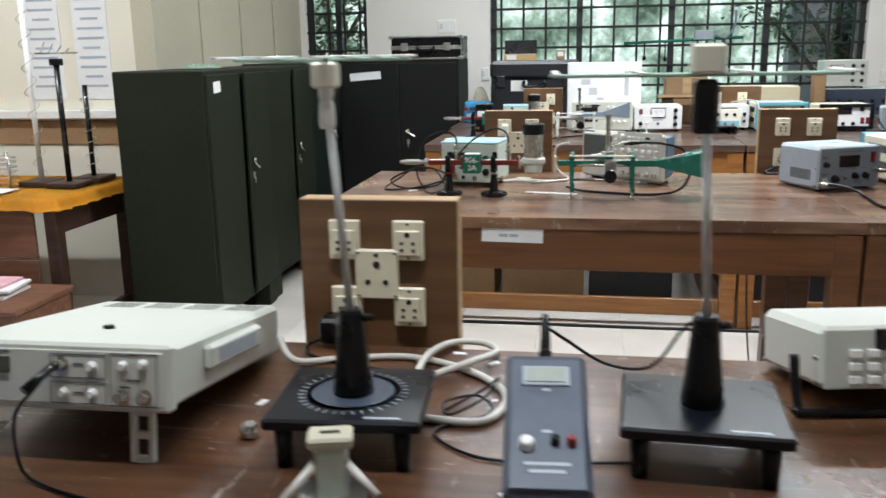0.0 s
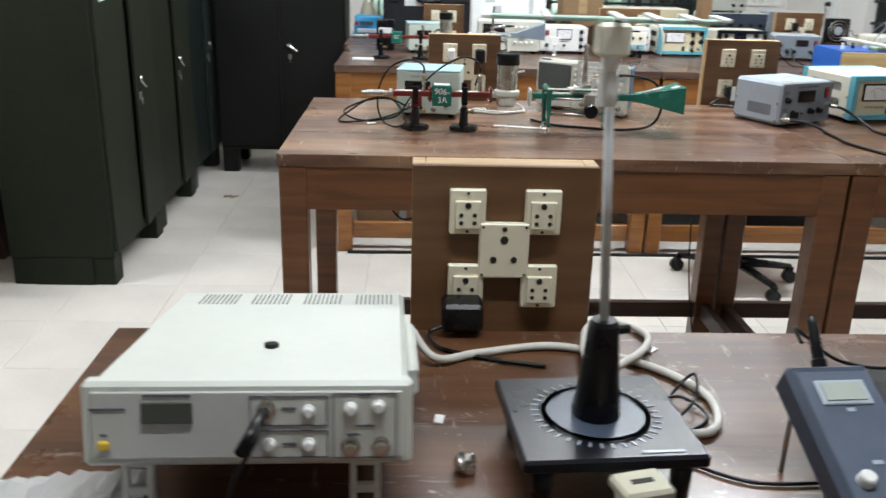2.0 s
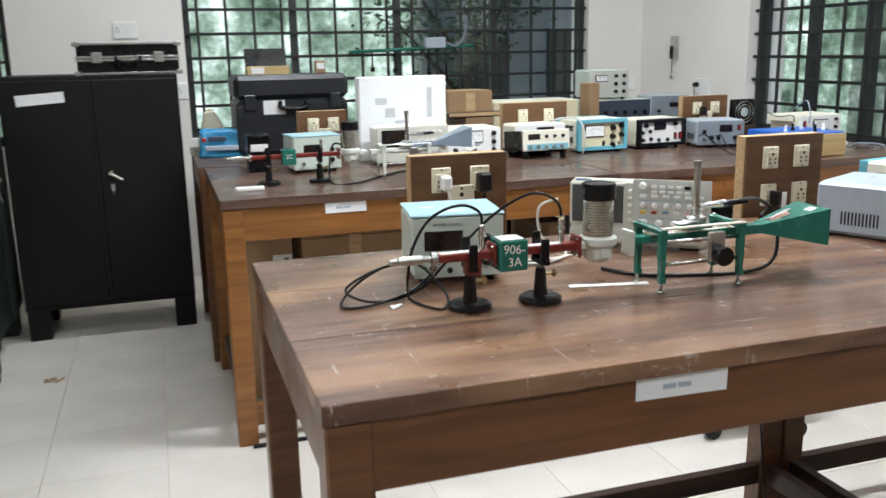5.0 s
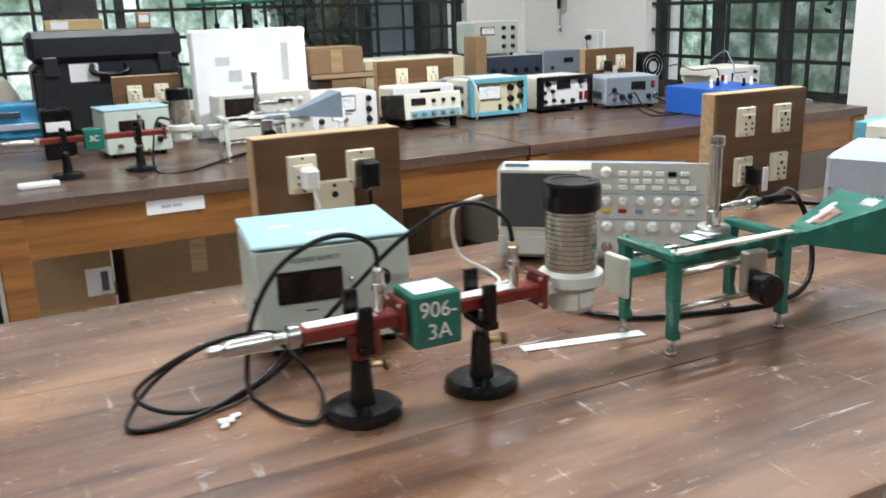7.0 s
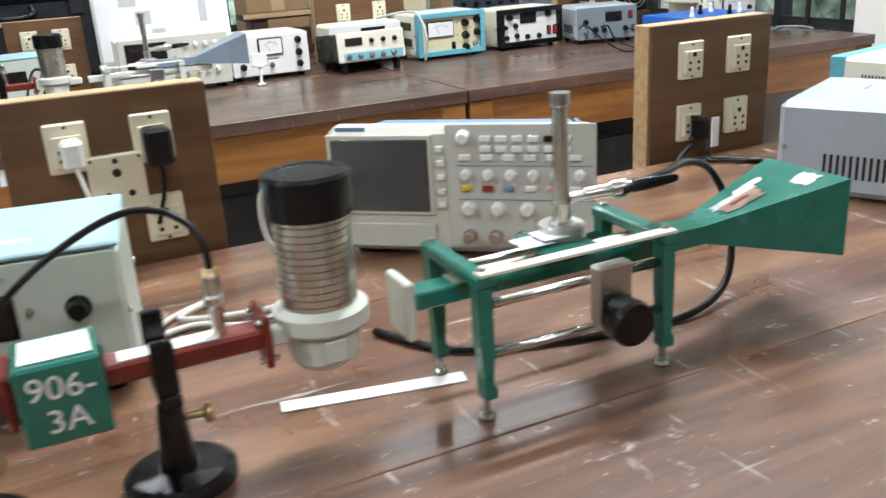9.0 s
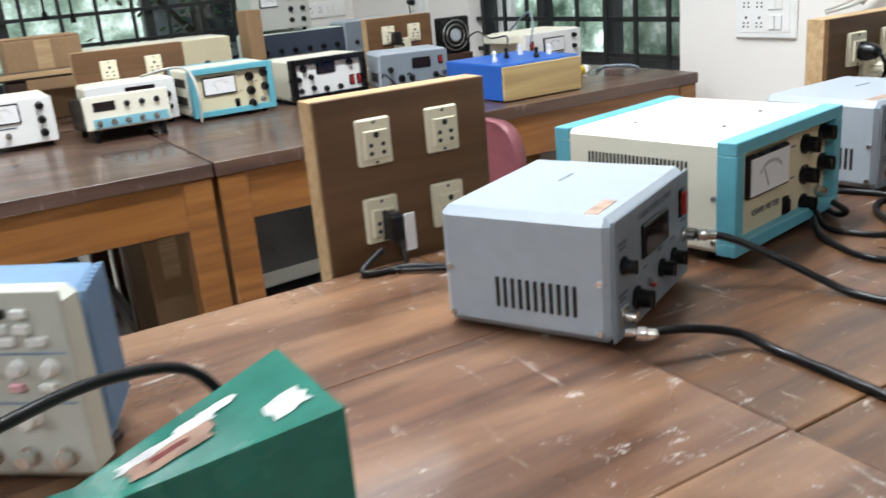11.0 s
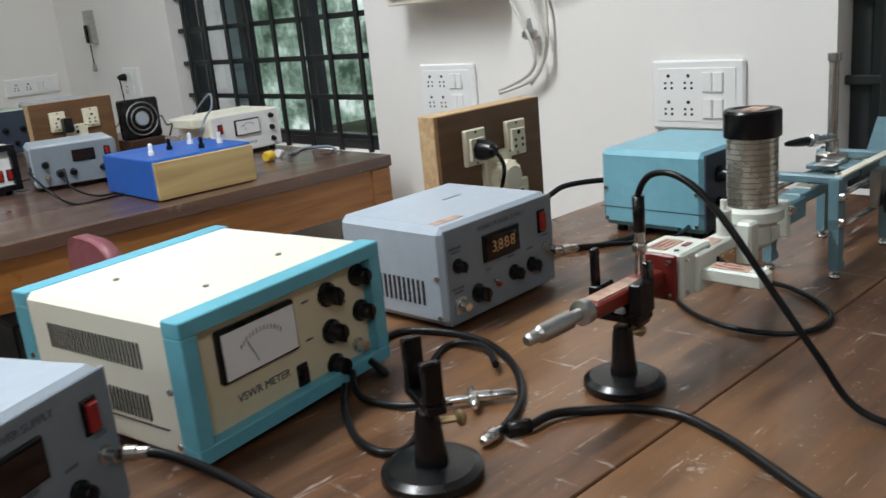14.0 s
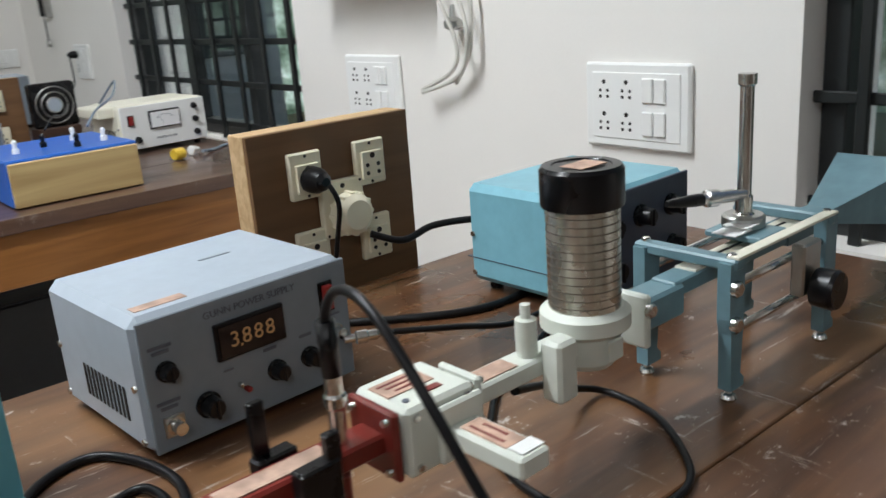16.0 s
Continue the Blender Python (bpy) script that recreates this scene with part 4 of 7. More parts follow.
    for u, v, size, body_text, m in words:
        text(body_text, size, m, t, pose(X(u), -0.0036, ZZ(v), 90))
    if vents:
        bm = bmesh.new()
        abox(bm, (0, 0, 0), (0.0012, d * slots[3], hz * slots[4]))
        slot = mesh_of("vent_slot", bm, M_HOLE)
        for row in range(vents):
            for k in range(slots[0]):
                for s in (-1, 1):
                    shared("vent_slot", slot, t, (s * (w / 2 + 0.0003), d * slots[1] + k * d * slots[2], feet + hz * (0.33 + 0.38 * row)))
    if screws:
        bm = bmesh.new()
        acyl(bm, (-0.0025, 0, 0), (0.0025, 0, 0), 0.0035, n=8)
        screw = mesh_of("screw", bm, M_CHROME)
        for s in (-1, 1):
            for y, v in ((0.012, 0.1), (0.012, 0.5), (d - 0.012, 0.1), (d - 0.012, 0.5)):
                shared("screw", screw, t, (s * w / 2, y, ZZ(v)))
    return t


def gunn_supply(at, label, lit):
    g = instrument("gunn_power_supply", at, 0.227, 0.192, 0.135, M_LBLUE, M_LPANEL, label,
                   knobs=[(-0.4, 0.6, 0.0095), (-0.25, 0.25, 0.0125), (0.08, 0.3, 0.0105), (0.25, 0.3, 0.0105)],
                   displays=[(-0.02, 0.66, 0.068, 0.03)], switches=[(0.37, 0.72, 0.011, 0.026, M_RED), (-0.1, 0.3, 0.004, 0.006, M_CHROME), (-0.07, 0.25, 0.006, 0.005, M_RED)],
                   jacks=[(0.4, 0.42), (-0.4, 0.2)], bars=[(-0.41, 0.78, 0.022, 0.003), (-0.41, 0.74, 0.016, 0.003), (-0.41, 0.38, 0.022, 0.003), (-0.41, 0.34, 0.016, 0.003), (0.06, 0.48, 0.014, 0.003), (0.24, 0.48, 0.014, 0.003), (-0.14, 0.44, 0.01, 0.002), (0.4, 0.56, 0.014, 0.002)],
                   words=[(0.0, 0.88, 0.0095, "GUNN POWER SUPPLY", M_INK)], vents=1, feet=0.005, led=(-0.02, 0.66, 0.021, "3888") if lit else None)
    boxpart("jack_plate", (-0.4 * 0.227, -0.0035, 0.005 + 0.2 * 0.13), (0.02, 0.003, 0.02), M_STEEL, g, 0.001)
    boxpart("sticker", (-0.075, 0.025, 0.1354), (0.05, 0.014, 0.0006), M_AMBERPAPER, g, 0, "faded orange sticker")
    boxpart("print_bar", (0.03, 0.11, 0.1354), (0.035, 0.004, 0.0005), M_LPANEL, g, 0)
    return g


def vswr_meter(at, label, name="vswr_meter", w=0.274, d=0.25, h=0.15, lettered=True, case=None):
    v = instrument(name, at, w, d, h, case or M_IVORY, M_CRPANEL, label, trim=M_TURQ,
                   knobs=[(0.22, 0.72, 0.0135), (0.4, 0.77, 0.0125), (0.22, 0.42, 0.0135), (0.4, 0.47, 0.0125), (0.22, 0.14, 0.0125)],
                   meters=[(-0.155, 0.62, 0.094, 0.046)], switches=[(0.04, 0.2, 0.009, 0.018, M_BLACK)], jacks=[(0.36, 0.2)],
                   bars=[(0.32, 0.9, 0.012, 0.002), (0.1, 0.74, 0.01, 0.002), (0.1, 0.44, 0.01, 0.002), (0.3, 0.6, 0.012, 0.002), (-0.2, 0.1, 0.1, 0.0012, M_AMBERPAPER)],
                   words=[(-0.15, 0.27, 0.0118, "VSWR METER", M_INK)] if lettered else [], vents=2, slots=(26, 0.2, 0.0235, 0.011, 0.19))
    for sx in (-1, 1):
        boxpart("side_seam", (sx * (w / 2 + 0.0002), d / 2, 0.012 + 0.2 * (h - 0.012)), (0.0012, d - 0.05, 0.0014), M_HOLE, v, 0)
    for x, y in ((-0.05, 0.05), (0.06, 0.06), (-0.07, 0.17)):
        cylpart("top_screw", (x, y, h), (x, y, h + 0.002), 0.003, M_STEEL, v, n=8)
    return v


gunn_supply(pose(1.567, 0.535, Z, 0, 0, 26), "pale blue-grey power supply with black knobs and dark display", False)
gunn_supply(pose(2.222, 0.642, Z, 0, 0, 3.6), "pale blue-grey power supply with lit amber digits", True)
vswr_meter(pose(1.862, 0.609, Z, 0, 0, 11.3), "ivory meter with turquoise trim and a pointer scale")
klystron = instrument("klystron_power_supply", pose(0.377, 0.538, Z, 0, 0, -8), 0.195, 0.166, 0.143, M_MINT, M_MINT, "mint-grey power supply with a sky-blue lid and dark display", top_m=M_SKYB,
                      displays=[(-0.16, 0.62, 0.074, 0.034)], knobs=[(0.3, 0.62, 0.011), (0.3, 0.28, 0.012), (-0.1, 0.14, 0.006)], jacks=[(-0.28, 0.18), (0.1, 0.12)], switches=[(0.1, 0.64, 0.006, 0.006, M_STEEL)],
                      bars=[(-0.16, 0.38, 0.014, 0.002), (-0.22, 0.24, 0.008, 0.0015), (-0.22, 0.2, 0.008, 0.0015)], words=[(-0.12, 0.87, 0.0085, "POWER SUPPLY", M_INK)])
for a, b, c in ((-0.05, 0.09, 0.03), (0.0, 0.04, 0.05)):
    boxpart("scuff_label", (a, b, 0.1472), (c, 0.01, 0.0005), M_WHITE, klystron, 0)
teal = instrument("turquoise_power_supply", pose(2.711, 0.571, Z, 0, 0, 2), 0.215, 0.19, 0.142, M_TURQB, M_DKGLASS, "turquoise steel power supply with black front knobs", knobs=[(-0.3, 0.7, 0.014), (0.0, 0.7, 0.014), (0.3, 0.7, 0.014), (-0.3, 0.3, 0.016), (0.05, 0.3, 0.014), (0.32, 0.3, 0.012)])
boxpart("seam_line", (0, 0.095, 0.045), (0.2162, 0.1905, 0.0012), M_DKGLASS, teal, 0)


def oscilloscope(at):
    s = thing("oscilloscope", at, "ivory digital oscilloscope with grey screen, knobs and blue back", "oscilloscope")
    w, h = 0.30, 0.154
    boxpart("front_shell", (0, 0.018, 0.008 + h / 2), (w, 0.036, h), M_SCOPE, s, 0.007)
    rear = bmesh.new()
    abox(rear, (0, 0.08, 0.006 + h / 2), (w - 0.006, 0.088, h - 0.022), 0.008)
    for v in rear.verts:
        v.co.x *= 1 - 0.2 * max(0.0, (v.co.y - 0.036) / 0.088)
    part("rear_case", rear, M_SCOPEB, s, "blue rear case")
    for k in range(7):
        y = 0.046 + 0.011 * k
        boxpart("side_rib", ((w / 2 - 0.003) * (1 - 0.2 * (y - 0.036) / 0.088), y, 0.09), (0.006, 0.006, 0.12), M_SCOPEB, s, 0.001)
    for x in (-w / 2 + 0.04, w / 2 - 0.04):
        boxpart("foot", (x, 0.05, 0.004), (0.04, 0.06, 0.009), M_BLACK, s, 0.002)
    boxpart("screen_bezel", (-0.088, -0.001, 0.105), (0.125, 0.004, 0.1), M_SCOPE, s, 0.002)
    boxpart("screen", (-0.088, -0.0035, 0.105), (0.114, 0.003, 0.088), M_SCREEN, s, 0.001)
    boxpart("bottom_strip", (-0.088, -0.002, 0.03), (0.125, 0.003, 0.03), M_SIGPAN, s, 0.001)
    boxpart("control_panel", (0.072, -0.001, 0.092), (0.165, 0.003, 0.15), M_SIGPAN, s, 0.001)
    for z in (0.118, 0.077):
        boxpart("panel_line", (0.076, -0.003, z), (0.15, 0.001, 0.001), M_SCOPEB, s, 0)
    for k in range(5):
        boxpart("soft_key", (-0.0165, -0.004, 0.07 + 0.017 * k), (0.009, 0.006, 0.007), M_WHITE, s, 0.001)
    for k in range(6):
        for z in (0.150, 0.138):
            boxpart("key", (0.035 + 0.0175 * k, -0.004, z), (0.012, 0.006, 0.007), M_BLACK if (k, z) == (4, 0.150) else M_WHITE, s, 0.001)
    shared("knob", knob_mesh(0.009, M_WHITE), s, (0.011, -0.002, 0.152))
    for k in range(6):
        boxpart("key", (0.012 + 0.024 * k, -0.004, 0.128), (0.014, 0.006, 0.007), M_WHITE, s, 0.001)
    for k in range(6):
        shared("knob", knob_mesh(0.0068, M_WHITE), s, (0.012 + 0.025 * k, -0.002, 0.107))
    for k, m in enumerate((M_YELLOW, M_RED, M_SCOPEB, M_WHITE, M_PINK, M_WHITE)):
        boxpart("key", (0.012 + 0.024 * k, -0.004, 0.091), (0.012, 0.006, 0.006), m, s, 0.001)
    for k in range(4):
        shared("knob", knob_mesh(0.0085, M_WHITE), s, (0.014 + 0.033 * k, -0.002, 0.066))
    for k in range(5):
        shared("jack", jack_mesh(), s, (0.014 + 0.03 * k, -0.002, 0.032))
    boxpart("brand_bar", (-0.12, -0.0022, 0.161), (0.035, 0.001, 0.005), M_SCOPEB, s, 0)
    return s


oscilloscope(pose(0.8735, 0.6695, Z, 0, 0, -40) @ Matrix.Diagonal((1.083, 1.0, 1.02, 1)))


# signal generator, tilted up on its front bail
sg = thing("signal_generator", pose(0.188, -1.479, Z + 0.064, -9.2, 0, 1.3), "off-white signal generator tilted up on its front legs", "instrument", "bench instruments")
W, D, HH = 0.277, 0.356, 0.07
boxpart("case_body", (0, D / 2, HH / 2), (W, D, HH), M_SIGGEN, sg, 0.006)
boxpart("front_bezel", (0, 0.004, HH / 2), (W + 0.006, 0.02, HH + 0.006), M_SIGGEN, sg, 0.004)
boxpart("front_panel", (0, -0.007, HH / 2), (W - 0.012, 0.003, HH - 0.01), M_SIGPAN, sg, 0.001)
boxpart("display_window", (-0.068, -0.0095, 0.047), (0.043, 0.003, 0.019), M_LCDOFF, sg, 0.001)
for c, s in (((0.035, 0.048), (0.066, 0.026)), ((0.035, 0.018), (0.066, 0.024)), ((0.1, 0.034), (0.054, 0.058))):
    bm = bmesh.new()
    for dx, dz, sx, sz in ((0, s[1] / 2, s[0], 0.001), (0, -s[1] / 2, s[0], 0.001), (s[0] / 2, 0, 0.001, s[1] - 0.001), (-s[0] / 2, 0, 0.001, s[1] - 0.001)):
        abox(bm, (c[0] + dx, -0.0089, c[1] + dz), (sx, 0.0008, sz))
    part("panel_outline", bm, M_INK, sg)
for x, z in ((0.052, 0.048), (0.052, 0.018), (0.018, 0.018), (0.112, 0.052), (0.088, 0.05)):
    shared("knob", knob_mesh(0.0058, M_WHITE), sg, (x, -0.008, z))
for x, z in ((0.088, 0.016), (0.114, 0.016), (0.016, 0.05)):
    shared("jack", jack_mesh(), sg, (x, -0.007, z))
boxpart("power_button", (-0.122, -0.01, 0.018), (0.009, 0.006, 0.007), M_YELLOW, sg, 0.001)
for x, z, w2 in ((-0.068, 0.062, 0.04), (-0.118, 0.05, 0.03), (0.1, 0.062, 0.012), (0.035, 0.05, 0.012), (0.035, 0.018, 0.012), (0.1, 0.034, 0.016), (0.09, 0.026, 0.012)):
    boxpart("print_bar", (x, -0.0088, z), (w2, 0.0008, 0.0022), M_INK, sg, 0)
boxpart("power_mark", (-0.122, -0.0088, 0.027), (0.006, 0.0008, 0.002), M_INK, sg, 0)
# Flat grey strips stand in for the shade inside the lid's vent slots.
bm = bmesh.new()
abox(bm, (0, 0, 0), (0.0018, 0.05, 0.0008))
slot = mesh_of("vent_slot", bm, M_VENT)
for g in range(4):
    for k in range(9):
        shared("vent_slot", slot, sg, (-0.105 + g * 0.062 + k * 0.0052, D - 0.04, HH + 0.0002))
cylpart("top_button", (0.005, 0.11, HH), (0.005, 0.11, HH + 0.004), 0.007, M_BLACK, sg)
for s in (-1, 1):
    boxpart("side_handle", (s * (W / 2 + 0.005), D * 0.48, HH * 0.6), (0.012, 0.17, 0.03), M_SIGGEN, sg, 0.004)
    boxpart("handle_inlay", (s * (W / 2 + 0.0112), D * 0.48, HH * 0.6), (0.001, 0.12, 0.018), M_LBLUE, sg, 0)
for x in (-0.1, 0.1):
    bm = bmesh.new()
    for dx in (-0.011, 0.011):
        abox(bm, (x + dx, 0.012, -0.032), (0.006, 0.01, 0.062), 0.001)
    for zz in (-0.006, -0.032, -0.06):
        abox(bm, (x, 0.012, zz), (0.016, 0.009, 0.008), 0.001)
    part("tilt_leg", bm, M_SIGGEN, sg)
for x in (-0.11, 0.11):
    boxpart("rear_foot", (x, D - 0.03, -0.003), (0.02, 0.02, 0.008), M_BLACK, sg, 0.001)

rsg = instrument("white_counter", pose(1.185, -1.236, Z + 0.036, -10, 0, 10), 0.26, 0.19, 0.078, M_SIGGEN, M_SIGPAN, "off-white bench instrument with push keys, tilted on a bail", feet=0.0, displays=[(-0.05, 0.8, 0.1, 0.02)])
for a in range(5):
    for b in range(3):
        boxpart("key", (-0.09 + 0.022 * a, -0.005, 0.014 + 0.016 * b), (0.014, 0.007, 0.01), M_WHITE, rsg, 0.001)
bm = bmesh.new()
atube(bm, [(-0.15, 0.03, 0.04), (-0.152, 0.012, -0.02), (-0.13, 0.008, -0.028), (0.13, 0.008, -0.028), (0.152, 0.012, -0.02), (0.15, 0.03, 0.04)], 0.006, 8)
part("bail_handle", bm, M_BLACK, rsg)

# ---- instruments on the far tables ----
FM = 2.47
wm = instrument("white_meter", pose(1.125, FM, Z), 0.25, 0.2, 0.138, M_IVORY, M_WHITE, "white bench meter with a pointer scale", meters=[(0.0, 0.7, 0.07, 0.045)], knobs=[(-0.36, 0.25, 0.011), (0.36, 0.8, 0.011), (0.36, 0.5, 0.011), (0.36, 0.22, 0.011)], switches=[(-0.36, 0.75, 0.012, 0.02, M_RED)], jacks=[(0.0, 0.25)], bars=[(0.0, 0.4, 0.05, 0.004)])
fc = thing("frequency_counter", pose(1.42, 2.36, Z + 0.035, -5, 0, 2), "black-sided counter with a blue-striped front, raised on feet", "instrument", "bench instruments")
boxpart("case_body", (0, 0.1, 0.045), (0.225, 0.2, 0.088), M_BLACK, fc, 0.004)
boxpart("front_panel", (0, -0.003, 0.046), (0.228, 0.008, 0.09), M_IVORY, fc, 0.003)
boxpart("blue_stripe", (0.005, -0.008, 0.018), (0.2, 0.002, 0.024), M_TURQB, fc, 0, "bright blue stripe")
boxpart("display", (-0.06, -0.008, 0.062), (0.058, 0.003, 0.024), M_DISP, fc, 0.001)
for k in range(3):
    shared("knob", knob_mesh(0.008, M_BLACK), fc, (0.0 + 0.04 * k, -0.007, 0.062))
for k in range(5):
    shared("jack", jack_mesh(), fc, (-0.08 + 0.038 * k, -0.008, 0.018))
for x in (-0.09, 0.09):
    boxpart("front_leg", (x, 0.02, -0.015), (0.014, 0.03, 0.036), M_BLACK, fc, 0.002)
    boxpart("rear_foot", (x, 0.18, -0.012), (0.014, 0.02, 0.026), M_BLACK, fc, 0.002)
instrument("white_frequency_meter", pose(1.475, 2.55, Z, 0, 0, 0), 0.26, 0.14, 0.135, M_IVORY, M_WHITE, "white instrument standing behind a counter", displays=[(0.1, 0.8, 0.08, 0.014)], knobs=[(0.4, 0.6, 0.009), (0.4, 0.3, 0.009)])
vswr_meter(pose(1.75, 2.47, Z, 0, 0, 2), "ivory meter with light blue trim on the far table", "pointer_meter", 0.255, 0.19, 0.15, False)
kp = instrument("panel_power_supply", pose(2.07, 2.48, Z, 0, 0, 4), 0.265, 0.19, 0.138, M_IVORY, M_WHITE, "ivory supply with black-framed white front and many black knobs", displays=[(-0.03, 0.74, 0.062, 0.03)], trim=M_BLACK,
           knobs=[(-0.33, 0.78, 0.0115), (-0.4, 0.52, 0.009), (-0.24, 0.55, 0.009), (-0.38, 0.24, 0.009), (-0.22, 0.27, 0.009), (-0.05, 0.22, 0.009), (0.14, 0.22, 0.009), (0.29, 0.8, 0.0115)], switches=[(0.31, 0.34, 0.012, 0.026, M_RED), (0.41, 0.34, 0.012, 0.026, M_RED)])
lv = instrument("lavender_power_supply", pose(2.325, 2.37, Z, 0, 0, -14), 0.23, 0.19, 0.128, M_LBLUE, M_LPANEL, "lavender-grey power supply with red display and loose cables", displays=[(0.1, 0.68, 0.055, 0.026)], knobs=[(-0.35, 0.55, 0.01), (-0.2, 0.3, 0.012), (-0.05, 0.3, 0.01), (0.3, 0.3, 0.01)], switches=[(0.38, 0.7, 0.01, 0.02, M_RED)], jacks=[(-0.35, 0.25), (0.42, 0.35)], vents=1)
bb = thing("blue_box", pose(2.465, 1.885, Z), "bright blue metal box with a wooden front and top terminals", "box")
boxpart("case_body", (0, 0.145, 0.053), (0.282, 0.285, 0.1), M_BLUEBOX, bb, 0.003)
boxpart("wooden_front", (0, -0.003, 0.05), (0.276, 0.012, 0.094), M_WOODBOX, bb, 0.002, "pale varnished wooden front")
for x, y, m in ((-0.09, 0.1, M_WHITE), (-0.02, 0.14, M_BLACK), (0.06, 0.18, M_WHITE), (0.1, 0.09, M_WHITE), (0.03, 0.06, M_BLACK)):
    bm = bmesh.new()
    alathe(bm, [(0.008, 0), (0.008, 0.01), (0.005, 0.012), (0.006, 0.026), (0.003, 0.03)], 12)
    part("terminal", bm, m, bb, "", (x, y, 0.103))
pm = instrument("power_meter", pose(2.86, 2.33, Z, 0, 0, 3), 0.26, 0.2, 0.136, M_IVORY, M_WHITE, "white power meter with pointer scale by the barred window", meters=[(0.0, 0.62, 0.085, 0.042)], knobs=[(0.36, 0.8, 0.009), (0.36, 0.5, 0.009), (-0.33, 0.22, 0.01), (0.36, 0.2, 0.009)], switches=[(-0.38, 0.66, 0.012, 0.024, M_RED)], words=[(0.0, 0.2, 0.009, "POWER METER", M_INK)], vents=1)
boxpart("side_handle", (-0.15, 0.1, 0.12), (0.05, 0.14, 0.03), M_IVORY, pm, 0.004)
k3 = instrument("small_klystron_supply", pose(0.41, 2.36, Z, 0, 0, 6), 0.2, 0.16, 0.145, M_MINT, M_MINT, "mint-grey power supply with a pale blue lid", displays=[(-0.1, 0.62, 0.07, 0.032)], knobs=[(0.3, 0.6, 0.01), (0.3, 0.28, 0.01)], top_m=M_SKYB, jacks=[(-0.3, 0.2), (0.0, 0.15)])
instrument("white_scope", pose(0.83, 2.42, Z, 0, 0, 0), 0.32, 0.13, 0.165, M_WHITE, M_SCOPE, "white oscilloscope behind the waveguide bench", displays=[(-0.25, 0.6, 0.11, 0.085)], knobs=[(0.1 + 0.09 * a, 0.3 + 0.25 * b, 0.008, M_WHITE) for a in range(4) for b in range(3)])

# stack of old meters in the window corner
instrument("green_grey_oscillator", pose(2.3, 3.4, Z + 0.175, 0, 0, 0), 0.25, 0.2, 0.17, M_MINT, M_SIGPAN, "old grey-green instrument with six knobs on a stack", displays=[], meters=[(-0.22, 0.7, 0.07, 0.03)], knobs=[(0.15, 0.78, 0.011), (0.36, 0.78, 0.011), (0.15, 0.5, 0.011), (0.36, 0.5, 0.011), (0.15, 0.22, 0.011), (0.36, 0.22, 0.011)])
instrument("dark_receiver", pose(2.36, 3.38, Z, 0, 0, 0), 0.40, 0.24, 0.175, M_MINT, M_DKGLASS, "old dark-fronted receiver with rows of knobs", knobs=[(-0.4 + 0.16 * k, 0.55, 0.012) for k in range(6)] + [(-0.32 + 0.16 * k, 0.25, 0.009) for k in range(5)])
instrument("cream_test_set", pose(1.75, 3.2, Z, 0, 0, 0), 0.5, 0.24, 0.2, M_IVORY, M_CRPANEL, "long cream test set on the back table", knobs=[(-0.3 + 0.2 * k, 0.5, 0.012) for k in range(4)])
instrument("grey_supply", pose(2.68, 3.36, Z, 0, 0, -5), 0.24, 0.2, 0.19, M_LBLUE, M_LPANEL, "grey power supply in the window corner", displays=[(0.1, 0.7, 0.05, 0.02)], knobs=[(-0.3, 0.5, 0.01), (0.0, 0.3, 0.01), (0.3, 0.3, 0.01)])


# ---- waveguide benches ----
def bolt_at(parent, x, y, z, m=None, r=0.0035, along="z"):
    bm = bmesh.new()
    alathe(bm, [(r * 1.3, 0), (r * 1.3, r * 0.8), (r, r * 1.1)], 6, m=pose(0, 0, 0, 90 if along == "y" else 0))
    part("bolt", bm, m or M_CHROME, parent, "", (x, y, z))


def retort_stand(at, label, big=False):
    """A round-footed iron holder; local origin at the table."""
    s = thing("waveguide_stand", at, label, "stand", "black waveguide stands")
    bm = bmesh.new()
    alathe(bm, [(0.039, 0), (0.042, 0.003), (0.0415, 0.009), (0.035, 0.013), (0.016, 0.015)], 36)
    part("base", bm, M_BLACKM, s)
    bm = bmesh.new()
    alathe(bm, [(0.014, 0.014), (0.0125, 0.03), (0.0105, 0.058), (0.009, 0.066)], 20)
    part("post", bm, M_BLACKM, s)
    cylpart("inner_rod", (0, 0, 0.064), (0, 0, 0.078), 0.006, M_STEEL, s)
    bm = bmesh.new()
    acyl(bm, (0.008, 0, 0.054), (0.024, -0.004, 0.054), 0.0035, n=10)
    alathe(bm, [(0.003, 0), (0.008, 0.003), (0.008, 0.006), (0.004, 0.009)], 12, m=pose(0.022, -0.004, 0.054, 0, 90, 0))
    part("thumb_screw", bm, M_COPPER, s, "dull brass thumb screw")
    wx, wy = (0.03, 0.013) if big else (0.016, 0.008)
    boxpart("saddle", (0, 0, 0.08), (wx, 0.054, 0.009), M_BLACK, s, 0.001)
    for y, h in ((-0.0205 - wy / 2 + 0.004, 0.034 if big else 0.042), (0.0205 + wy / 2 - 0.004, 0.026 if big else 0.05)):
        boxpart("saddle_arm", (0, y, 0.0835 + h / 2), (wx, wy, h), M_BLACK, s, 0.0015)
    if big:
        boxpart("clamp_tongue", (-0.008, 0.024, 0.125), (0.011, 0.006, 0.045), M_BLACK, s, 0.001)
        boxpart("clamp_tongue", (0.012, -0.024, 0.124), (0.011, 0.007, 0.02), M_BLACK, s, 0.001)
    return s


